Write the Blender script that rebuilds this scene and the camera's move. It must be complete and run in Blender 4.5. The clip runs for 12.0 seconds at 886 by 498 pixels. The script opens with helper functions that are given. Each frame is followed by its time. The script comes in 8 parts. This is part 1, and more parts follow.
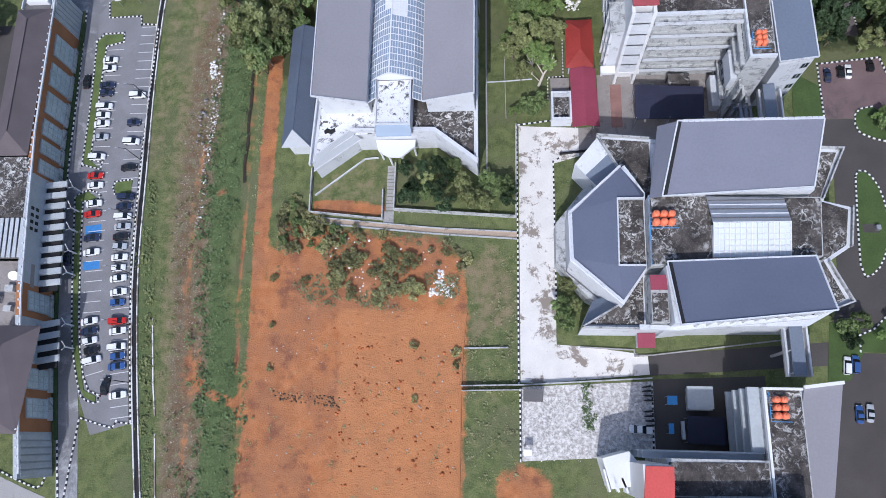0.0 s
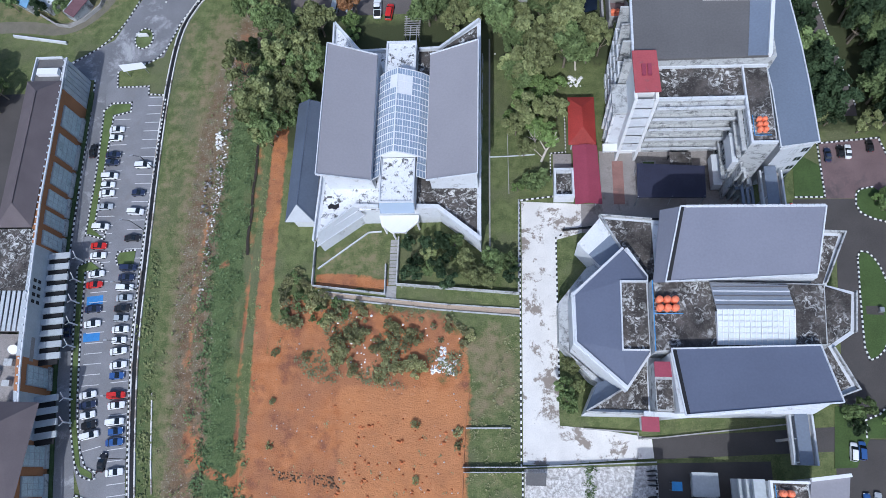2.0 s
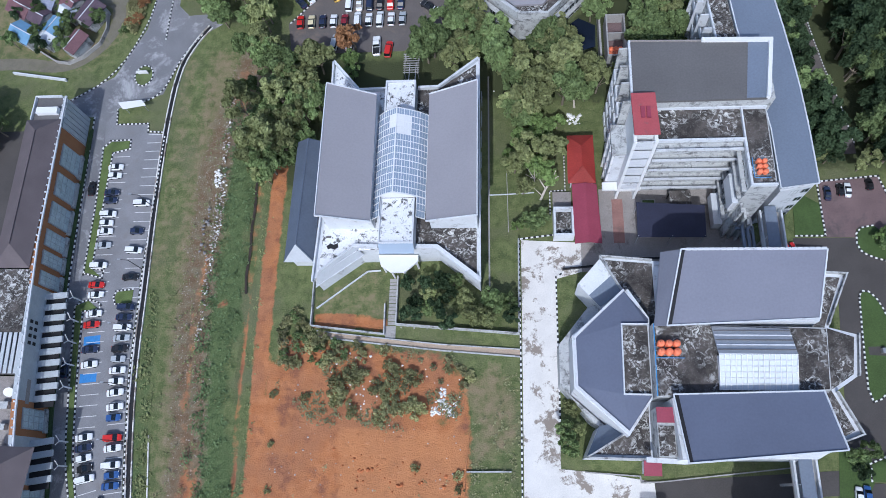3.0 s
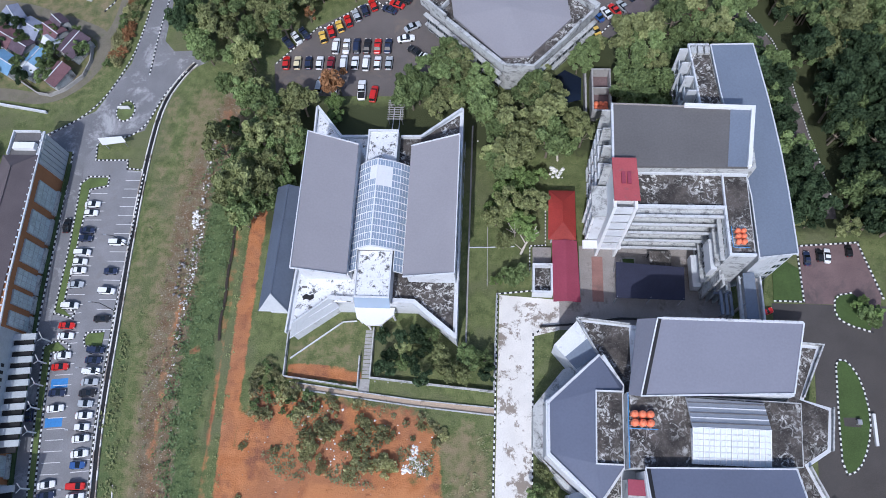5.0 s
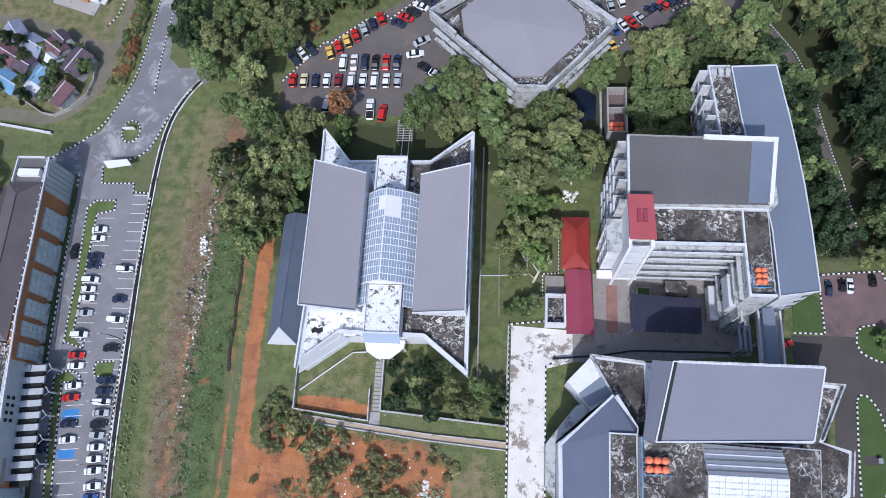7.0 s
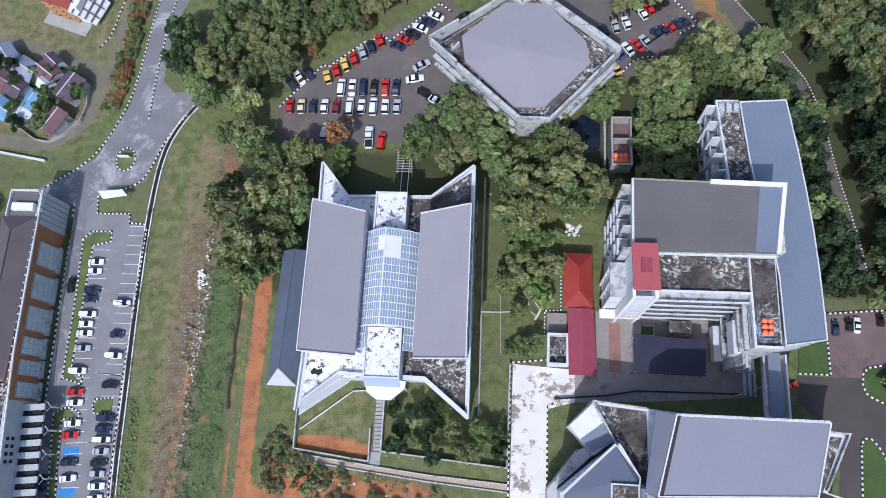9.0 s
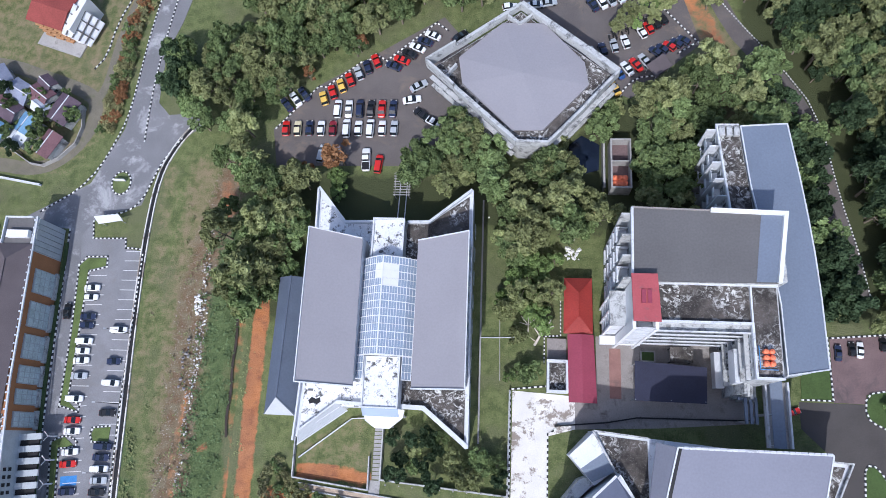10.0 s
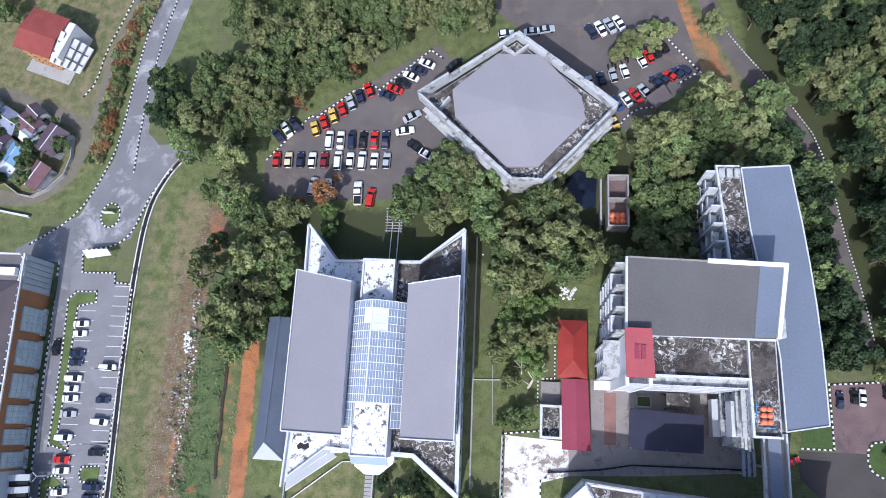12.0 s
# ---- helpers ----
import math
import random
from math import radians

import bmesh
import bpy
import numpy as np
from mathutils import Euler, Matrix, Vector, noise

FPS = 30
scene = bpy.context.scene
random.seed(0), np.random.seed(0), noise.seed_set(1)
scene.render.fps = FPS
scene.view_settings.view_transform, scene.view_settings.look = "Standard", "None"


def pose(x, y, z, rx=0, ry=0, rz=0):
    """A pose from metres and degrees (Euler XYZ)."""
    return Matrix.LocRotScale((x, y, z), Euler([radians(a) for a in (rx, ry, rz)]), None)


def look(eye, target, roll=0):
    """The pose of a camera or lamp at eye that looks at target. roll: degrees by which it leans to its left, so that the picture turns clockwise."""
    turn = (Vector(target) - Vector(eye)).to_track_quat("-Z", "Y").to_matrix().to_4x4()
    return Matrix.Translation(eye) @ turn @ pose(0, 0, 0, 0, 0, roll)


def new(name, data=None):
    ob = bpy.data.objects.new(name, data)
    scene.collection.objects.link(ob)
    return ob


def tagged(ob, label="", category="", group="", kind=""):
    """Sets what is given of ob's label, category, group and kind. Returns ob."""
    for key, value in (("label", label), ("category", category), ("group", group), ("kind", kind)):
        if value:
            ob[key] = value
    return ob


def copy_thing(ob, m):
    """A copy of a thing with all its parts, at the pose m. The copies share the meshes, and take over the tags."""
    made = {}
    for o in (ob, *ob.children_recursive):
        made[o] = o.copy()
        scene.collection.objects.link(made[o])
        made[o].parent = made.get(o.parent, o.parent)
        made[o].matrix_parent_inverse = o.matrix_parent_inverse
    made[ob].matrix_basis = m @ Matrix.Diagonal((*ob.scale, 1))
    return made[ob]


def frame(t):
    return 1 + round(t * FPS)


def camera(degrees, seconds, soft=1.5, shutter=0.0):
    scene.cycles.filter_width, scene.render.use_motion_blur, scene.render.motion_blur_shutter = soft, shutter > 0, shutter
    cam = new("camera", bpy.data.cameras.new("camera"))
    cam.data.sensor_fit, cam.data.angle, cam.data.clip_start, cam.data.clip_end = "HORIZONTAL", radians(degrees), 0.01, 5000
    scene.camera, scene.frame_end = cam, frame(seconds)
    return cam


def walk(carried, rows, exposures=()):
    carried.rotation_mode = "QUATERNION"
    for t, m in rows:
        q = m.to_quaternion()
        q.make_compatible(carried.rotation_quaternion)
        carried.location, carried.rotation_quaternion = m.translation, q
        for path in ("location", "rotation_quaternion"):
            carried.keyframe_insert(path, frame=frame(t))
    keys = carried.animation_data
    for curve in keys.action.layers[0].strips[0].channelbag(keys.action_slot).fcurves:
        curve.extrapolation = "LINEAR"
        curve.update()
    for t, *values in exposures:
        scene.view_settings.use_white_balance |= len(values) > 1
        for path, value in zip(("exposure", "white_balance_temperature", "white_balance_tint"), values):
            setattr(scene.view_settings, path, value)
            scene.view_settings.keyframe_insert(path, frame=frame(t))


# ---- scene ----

# ---- camera and its flight ----
cam = camera(66.0, 12.0, soft=0.8)
ROWS = [
    (0.0, 1.01, -5.44, 116.64, 15.52, 5.51, 1.26),
    (0.5, 0.74, -3.86, 117.09, 17.80, 5.93, 1.49),
    (1.0, 0.68, -2.26, 117.61, 17.91, 4.98, 3.05),
    (1.5, 0.60, -0.30, 118.12, 17.97, 5.23, 1.61),
    (2.0, 0.41, 1.95, 118.84, 18.32, 5.32, 1.67),
    (2.5, 0.30, 4.16, 119.32, 18.83, 5.29, 1.45),
    (4.5, 1.17, 11.52, 120.63, 21.88, 5.29, 2.35),
    (5.0, 2.34, 13.73, 120.96, 20.76, 3.91, 2.96),
    (5.5, 1.81, 15.89, 121.13, 20.25, 5.23, 2.39),
    (6.0, 1.72, 18.49, 121.47, 19.91, 5.12, 2.50),
    (6.5, 1.55, 21.44, 122.03, 18.58, 5.45, 2.78),
    (7.0, 2.37, 24.73, 122.11, 18.30, 5.05, 3.11),
    (9.0, 2.28, 36.51, 123.63, 15.99, 5.32, 3.03),
    (9.5, 2.42, 39.25, 123.82, 15.66, 5.29, 2.68),
    (10.0, 2.71, 41.99, 123.92, 15.62, 5.58, 2.68),
    (10.5, 3.48, 44.95, 123.79, 16.00, 5.58, 3.29),
    (11.0, 4.30, 47.65, 123.77, 15.15, 5.85, 3.07),
    (11.5, 4.94, 49.97, 123.59, 14.84, 6.06, 2.96),
    (12.0, 5.33, 52.27, 123.43, 14.44, 6.33, 2.96),
]
walk(cam, [(t, pose(x, y, z, rx, ry, rz)) for t, x, y, z, rx, ry, rz in ROWS],
     exposures=[(0.0, -0.08, 5660, 13), (1.0, -0.14, 5440, 11), (2.5, -0.14, 5400, 10), (5.5, -0.06, 5580, 13), (9.0, 0.05, 5620, 13), (12.0, 0.27, 5640, 14)])

# ---- daylight: hazy sun from the south-south-west ----
SUN_ELEV, SUN_FROM = 50.0, (-0.17, -0.985)
world = bpy.data.worlds.new("sky")
scene.world = world
world.use_nodes = True
wt = world.node_tree
wt.nodes.clear()
sky = wt.nodes.new("ShaderNodeTexSky")
sky.sky_type = "NISHITA"
sky.sun_disc = False
sky.sun_elevation = radians(SUN_ELEV)
sky.sun_rotation = math.atan2(SUN_FROM[0], SUN_FROM[1])
sky.dust_density = 3.0
bg = wt.nodes.new("ShaderNodeBackground")
bg.inputs["Strength"].default_value = 0.15
wo = wt.nodes.new("ShaderNodeOutputWorld")
wt.links.new(sky.outputs[0], bg.inputs[0])
wt.links.new(bg.outputs[0], wo.inputs[0])

sun_data = bpy.data.lights.new("sun", "SUN")
sun_data.energy = 3.0
sun_data.angle = radians(0.6)
sun_data.color = (1.0, 0.95, 0.87)
sun = new("sun", sun_data)
ce, se_ = math.cos(radians(SUN_ELEV)), math.sin(radians(SUN_ELEV))
sun.matrix_world = look((SUN_FROM[0] * ce * 200, SUN_FROM[1] * ce * 200 + 50, se_ * 200), (0, 50, 0))

# ---- materials ----
def material(name, rgb, rough=0.8, metal=0.0, vary=0.15, scale=0.6, fine=8.0, stain=None, stain_amount=0.0,
             stain_scale=0.25, bump=0.1, per_object=0.0, spec=0.3, swirl=0.3, sheer=0.0, crisp=0.0):
    """A procedural surface: base colour varied at two scales, optional stains, fine relief."""
    m = bpy.data.materials.new(name)
    m.use_nodes = True
    n, l = m.node_tree.nodes, m.node_tree.links
    p = n["Principled BSDF"]
    p.inputs["Roughness"].default_value = rough
    p.inputs["Metallic"].default_value = metal
    p.inputs["Specular IOR Level"].default_value = spec
    tc = n.new("ShaderNodeTexCoord")
    geo = n.new("ShaderNodeNewGeometry")
    big = n.new("ShaderNodeTexNoise")
    big.inputs["Scale"].default_value = scale
    big.inputs["Detail"].default_value = 5
    small = n.new("ShaderNodeTexNoise")
    small.inputs["Scale"].default_value = fine
    small.inputs["Detail"].default_value = 4
    l.new(geo.outputs["Position"], big.inputs["Vector"])
    l.new(geo.outputs["Position"], small.inputs["Vector"])
    add = n.new("ShaderNodeMath")
    add.operation = "ADD"
    l.new(big.outputs["Fac"], add.inputs[0])
    l.new(small.outputs["Fac"], add.inputs[1])
    ramp = n.new("ShaderNodeMapRange")
    ramp.inputs["From Min"].default_value = 0.7
    ramp.inputs["From Max"].default_value = 1.3
    ramp.inputs["To Min"].default_value = 1.0 - vary
    ramp.inputs["To Max"].default_value = 1.0 + vary
    l.new(add.outputs[0], ramp.inputs["Value"])
    value = ramp.outputs[0]
    if per_object:
        info = n.new("ShaderNodeObjectInfo")
        pr = n.new("ShaderNodeMapRange")
        pr.inputs["To Min"].default_value = 1.0 - per_object
        pr.inputs["To Max"].default_value = 1.0 + per_object
        l.new(info.outputs["Random"], pr.inputs["Value"])
        mm = n.new("ShaderNodeMath")
        mm.operation = "MULTIPLY"
        l.new(value, mm.inputs[0])
        l.new(pr.outputs[0], mm.inputs[1])
        value = mm.outputs[0]
    mul = n.new("ShaderNodeVectorMath")
    mul.operation = "SCALE"
    mul.inputs[0].default_value = rgb
    l.new(value, mul.inputs["Scale"])
    colour = mul.outputs[0]
    if stain:
        sn = n.new("ShaderNodeTexNoise")
        sn.inputs["Scale"].default_value = stain_scale
        sn.inputs["Detail"].default_value = 8
        sn.inputs["Roughness"].default_value = 0.74
        sn.inputs["Distortion"].default_value = swirl
        l.new(geo.outputs["Position"], sn.inputs["Vector"])
        sr = n.new("ShaderNodeMapRange")
        sr.inputs["From Min"].default_value = 0.62 - 0.24 * stain_amount
        sr.inputs["From Max"].default_value = 0.62 - 0.24 * stain_amount + (0.14 + 0.04 * stain_amount) * (1.0 - crisp)
        l.new(sn.outputs["Fac"], sr.inputs["Value"])
        mix = n.new("ShaderNodeMix")
        mix.data_type = "RGBA"
        mix.inputs[7].default_value = (*stain, 1)
        l.new(sr.outputs[0], mix.inputs[0])
        l.new(colour, mix.inputs[6])
        colour = mix.outputs[2]
    l.new(colour, p.inputs["Base Color"])
    if sheer:
        glow = n.new("ShaderNodeBsdfTranslucent")
        both = n.new("ShaderNodeMixShader")
        both.inputs[0].default_value = sheer
        l.new(colour, glow.inputs["Color"])
        l.new(p.outputs[0], both.inputs[1])
        l.new(glow.outputs[0], both.inputs[2])
        l.new(both.outputs[0], n["Material Output"].inputs["Surface"])
    if bump:
        b = n.new("ShaderNodeBump")
        b.inputs["Strength"].default_value = bump
        b.inputs["Distance"].default_value = 0.05
        l.new(small.outputs["Fac"], b.inputs["Height"])
        l.new(b.outputs[0], p.inputs["Normal"])
    return m


ROOF_GREY = material("grey_metal_roofing", (0.285, 0.275, 0.295), 0.55, 0.0, 0.06, 0.12, 3.0, bump=0.05)
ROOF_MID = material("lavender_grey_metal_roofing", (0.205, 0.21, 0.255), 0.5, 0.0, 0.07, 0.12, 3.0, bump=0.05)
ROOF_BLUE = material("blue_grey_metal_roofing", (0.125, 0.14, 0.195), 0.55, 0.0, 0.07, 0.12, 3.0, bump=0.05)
ROOF_DARK = material("dark_grey_roofing", (0.13, 0.125, 0.125), 0.8, 0.0, 0.12, 0.15, 3.0, bump=0.1)
ROOF_SLATE = material("dark_slate_blue_roofing", (0.10, 0.12, 0.16), 0.35, 0.0, 0.12, 0.3, 3.0, bump=0.05, spec=0.5)
ROOF_STEEL = material("steel_blue_roofing", (0.165, 0.195, 0.25), 0.5, 0.0, 0.10, 0.10, 3.0, bump=0.05)
ROOF_PALE = material("pale_grey_metal_roofing", (0.40, 0.42, 0.44), 0.5, 0.0, 0.08, 0.2, 3.0, bump=0.05)
ROOF_BROWN = material("brown_roof_tiles", (0.12, 0.10, 0.105), 0.8, 0.0, 0.15, 0.3, 9.0, bump=0.3)
ROOF_RED = material("red_metal_roofing", (0.60, 0.10, 0.085), 0.6, 0.0, 0.12, 0.3, 4.0, bump=0.1)
DITCH = material("dark_ditch_soil", (0.045, 0.034, 0.026), 0.6, 0.0, 0.3, 0.6, 4.0, bump=0.4)
ROOF_BRICK = material("faded_brick_red_tiles", (0.25, 0.06, 0.05), 0.75, 0.0, 0.2, 0.4, 4.0, bump=0.2)
ROOF_ROSE = material("faded_red_roofing", (0.34, 0.075, 0.085), 0.6, 0.0, 0.12, 0.3, 4.0, (0.16, 0.10, 0.10), 0.2, 0.8, 0.1)
ROOF_MAROON = material("maroon_roofing", (0.26, 0.05, 0.08), 0.6, 0.0, 0.12, 0.3, 4.0, bump=0.1)
WHITE = material("weathered_white_paint", (0.60, 0.62, 0.65), 0.7, 0.0, 0.08, 0.4, 4.0, (0.25, 0.25, 0.25), 0.25, 0.5, 0.1)
WHITE_DIRTY = material("stained_white_paint", (0.47, 0.48, 0.48), 0.8, 0.0, 0.12, 0.5, 4.0, (0.10, 0.10, 0.10), 0.55, 0.5, 0.1)
WHITE_CLEAN = material("white_paint", (0.73, 0.735, 0.74), 0.6, 0.0, 0.04, 0.4, 4.0)
SLAB_WHITE = material("bright_roof_slab", (0.70, 0.71, 0.73), 0.8, 0.0, 0.10, 0.3, 3.0, (0.09, 0.09, 0.09), 0.40, 0.8, 0.1, crisp=0.5)
CONCRETE = material("concrete", (0.36, 0.35, 0.34), 0.85, 0.0, 0.15, 0.3, 5.0, (0.16, 0.15, 0.14), 0.35, 0.3, 0.2)
CONCRETE_BRIGHT = material("sunbleached_concrete", (0.70, 0.675, 0.64), 0.85, 0.0, 0.10, 0.3, 5.0, (0.27, 0.23, 0.195), 0.40, 0.19, 0.2, crisp=0.7)
PAVING = material("grey_paving", (0.29, 0.265, 0.25), 0.85, 0.0, 0.2, 0.3, 6.0, (0.14, 0.12, 0.11), 0.4, 0.3, 0.2)
PAVING_PINK = material("pink_paving", (0.165, 0.115, 0.115), 0.85, 0.0, 0.2, 0.3, 6.0, (0.10, 0.08, 0.08), 0.4, 0.2, 0.2)
# Dark paving, its colour lowered further to match the yard in shade.
PAVING_DARK = material("dark_dusty_paving", (0.078, 0.071, 0.068), 0.9, 0.0, 0.2, 0.2, 6.0, (0.075, 0.07, 0.068), 0.4, 0.15, 0.2)
YARD_PALE = material("pale_crazed_paving", (0.38, 0.36, 0.34), 0.85, 0.0, 0.3, 0.3, 3.0, (0.72, 0.70, 0.68), 0.75, 1.5, 0.3)
TURF = material("mown_turf", (0.064, 0.101, 0.032), 0.95, 0.0, 0.25, 0.3, 5.0, bump=0.3)
PAVING_RED = material("red_paving", (0.27, 0.15, 0.13), 0.9, 0.0, 0.2, 0.4, 6.0, (0.16, 0.11, 0.1), 0.4, 0.3, 0.2)
ASPHALT = material("worn_asphalt", (0.19, 0.19, 0.20), 0.9, 0.0, 0.2, 0.15, 7.0, (0.38, 0.38, 0.39), 0.40, 0.13, 0.2, crisp=0.35)
ASPHALT_LOT = material("parking_asphalt", (0.222, 0.222, 0.234), 0.9, 0.0, 0.18, 0.2, 7.0, (0.20, 0.19, 0.19), 0.35, 0.15, 0.2)
ASPHALT_BROWN = material("dusty_asphalt", (0.13, 0.115, 0.11), 0.9, 0.0, 0.2, 0.2, 7.0, (0.20, 0.16, 0.13), 0.35, 0.15, 0.2)
PAINT_LINE = material("road_paint", (0.62, 0.62, 0.62), 0.8, 0.0, 0.15, 1.0, 9.0, (0.25, 0.25, 0.25), 0.3, 1.5)
PAINT_BLUE = material("blue_bay_paint", (0.06, 0.22, 0.52), 0.8, 0.0, 0.15, 1.0, 9.0)
KERB_WHITE = material("white_kerb", (0.74, 0.74, 0.72), 0.8, 0.0, 0.12, 1.0, 9.0)
KERB_BLACK = material("black_kerb", (0.035, 0.035, 0.04), 0.8, 0.0, 0.2, 1.0, 9.0)
DARK_GLASS = material("dark_window_glass", (0.03, 0.04, 0.05), 0.12, 0.0, 0.1, 1.0, 4.0, bump=0.0, spec=0.6)
TERRACOTTA = material("terracotta_cladding", (0.36, 0.165, 0.075), 0.8, 0.0, 0.12, 0.5, 6.0)
GREY_FRAME = material("grey_window_frame", (0.35, 0.38, 0.40), 0.5, 0.0, 0.1, 0.5, 6.0)
BLACK = material("black_paint", (0.02, 0.02, 0.022), 0.6, 0.0, 0.2, 0.5, 6.0)
CANOPY_DARK = material("dark_navy_canopy", (0.028, 0.030, 0.055), 0.7, 0.0, 0.2, 0.4, 5.0)
TANK_ORANGE = material("orange_plastic_tank", (0.80, 0.22, 0.11), 0.45, 0.0, 0.08, 1.0, 6.0)
STEEL = material("galvanised_steel", (0.45, 0.46, 0.48), 0.45, 0.6, 0.1, 1.0, 6.0)
RUBBER = material("tyre_rubber", (0.02, 0.02, 0.02), 0.9)
BARK = material("bark", (0.20, 0.17, 0.13), 0.9, 0.0, 0.25, 1.5, 9.0, bump=0.4)
BLEACHED = material("bleached_dead_wood", (0.55, 0.50, 0.44), 0.9, 0.0, 0.2, 1.5, 9.0)
LEAF = material("leaves", (0.182, 0.242, 0.102), 0.7, 0.0, 0.4, 0.25, 2.0, bump=0.0, per_object=0.34, spec=0.08, sheer=0.18)
LEAF_OLIVE = material("olive_leaves", (0.262, 0.290, 0.132), 0.7, 0.0, 0.4, 0.25, 2.0, bump=0.0, per_object=0.34, spec=0.08, sheer=0.18)
LEAF_DARK = material("dark_leaves", (0.066, 0.102, 0.052), 0.7, 0.0, 0.35, 0.25, 2.0, bump=0.0, per_object=0.34, spec=0.08, sheer=0.18)
LEAF_BRIGHT = material("bright_leaves", (0.215, 0.300, 0.108), 0.7, 0.0, 0.3, 0.3, 2.0, bump=0.0, per_object=0.34, spec=0.08, sheer=0.18)
LEAF_DRY = material("dry_pale_leaves", (0.27, 0.27, 0.145), 0.8, 0.0, 0.3, 0.4, 2.0, bump=0.0, per_object=0.34, spec=0.08, sheer=0.18)
LEAF_BUSH = material("bush_leaves", (0.345, 0.345, 0.172), 0.8, 0.0, 0.35, 0.4, 2.0, bump=0.0, per_object=0.34, spec=0.08, sheer=0.18)
LEAF_WEED = material("weed_leaves", (0.126, 0.174, 0.079), 0.7, 0.0, 0.4, 0.5, 2.0, bump=0.0, spec=0.08, sheer=0.18)
LEAF_RUST = material("rusty_leaves", (0.33, 0.18, 0.09), 0.8, 0.0, 0.3, 0.3, 2.0, bump=0.0, spec=0.08, sheer=0.18)
EARTH_RED = material("loose_red_earth", (0.42, 0.15, 0.06), 0.95, 0.0, 0.25, 0.4, 4.0, bump=0.4)
RUBBISH = material("white_plastic_rubbish", (0.75, 0.74, 0.72), 0.7, 0.0, 0.15, 1.0, 4.0)
STONE = material("pale_stone", (0.50, 0.46, 0.42), 0.9, 0.0, 0.2, 1.0, 6.0, per_object=0.2)
BLUE_TARP = material("blue_sheet", (0.07, 0.28, 0.60), 0.6, 0.0, 0.15, 0.5, 5.0)
STEEL_PANEL_EARLY = material("grey_ledge", (0.34, 0.36, 0.38), 0.6, 0.0, 0.12, 0.6, 3.0)
WATER = material("dark_water", (0.012, 0.018, 0.035), 0.08, 0.0, 0.1, 0.3, 3.0, spec=0.5)


def mould_material():
    """Roof felt black with mould, with white bloom in patches and fine curls."""
    m = bpy.data.materials.new("mouldy_roof_slab")
    m.use_nodes = True
    n, l = m.node_tree.nodes, m.node_tree.links
    p = n["Principled BSDF"]
    p.inputs["Roughness"].default_value = 0.9
    p.inputs["Specular IOR Level"].default_value = 0.2
    geo = n.new("ShaderNodeNewGeometry")

    def noise(scale, detail, rough, twist=0.0):
        t = n.new("ShaderNodeTexNoise")
        for key, v in (("Scale", scale), ("Detail", detail), ("Roughness", rough), ("Distortion", twist)):
            t.inputs[key].default_value = v
        l.new(geo.outputs["Position"], t.inputs["Vector"])
        return t.outputs["Fac"]

    def spread(v, lo, hi):
        r = n.new("ShaderNodeMapRange")
        r.inputs["From Min"].default_value = lo
        r.inputs["From Max"].default_value = hi
        l.new(v, r.inputs["Value"])
        return r.outputs[0]

    def blend(fac, a, b):
        x = n.new("ShaderNodeMix")
        x.data_type = "RGBA"
        l.new(fac, x.inputs[0])
        for socket, v in ((x.inputs[6], a), (x.inputs[7], b)):
            if isinstance(v, tuple):
                socket.default_value = (*v, 1)
            else:
                l.new(v, socket)
        return x.outputs[2]

    where, curl, grain = noise(0.17, 3, 0.55), noise(1.1, 9, 0.72, 1.1), noise(5.0, 4, 0.6)
    col = blend(spread(noise(0.5, 5, 0.6), 0.38, 0.62), (0.040, 0.036, 0.034), (0.10, 0.088, 0.080))
    col = blend(spread(grain, 0.55, 0.75), col, (0.16, 0.15, 0.145))
    gate = n.new("ShaderNodeMath")
    gate.operation = "MULTIPLY"
    l.new(spread(curl, 0.50, 0.61), gate.inputs[0])
    l.new(spread(where, 0.41, 0.57), gate.inputs[1])
    col = blend(gate.outputs[0], col, (0.60, 0.60, 0.58))
    l.new(col, p.inputs["Base Color"])
    b = n.new("ShaderNodeBump")
    b.inputs["Strength"].default_value = 0.2
    b.inputs["Distance"].default_value = 0.05
    l.new(grain, b.inputs["Height"])
    l.new(b.outputs[0], p.inputs["Normal"])
    return m


SLAB_MOULD = mould_material()


def glass_material(name, tint):
    m = bpy.data.materials.new(name)
    m.use_nodes = True
    p = m.node_tree.nodes["Principled BSDF"]
    p.inputs["Base Color"].default_value = (*tint, 1)
    p.inputs["Roughness"].default_value = 0.08
    p.inputs["Transmission Weight"].default_value = 0.4
    p.inputs["IOR"].default_value = 1.45
    return m


ROOF_GLASS = glass_material("blue_tinted_roof_glass", (0.46, 0.56, 0.70))
# Milky panes, their colour raised to carry part of the sun's glare.
MILK_GLASS = material("milky_polycarbonate", (0.60, 0.64, 0.68), 0.34, 0.0, 0.06, 0.5, 4.0, bump=0.02, spec=0.8)

# ---- building helpers ----
def box(bm, x0, y0, z0, x1, y1, z1):
    v = [bm.verts.new(c) for c in ((x0, y0, z0), (x1, y0, z0), (x1, y1, z0), (x0, y1, z0),
                                   (x0, y0, z1), (x1, y0, z1), (x1, y1, z1), (x0, y1, z1))]
    for f in ((3, 2, 1, 0), (4, 5, 6, 7), (0, 1, 5, 4), (1, 2, 6, 5), (2, 3, 7, 6), (3, 0, 4, 7)):
        bm.faces.new([v[i] for i in f])


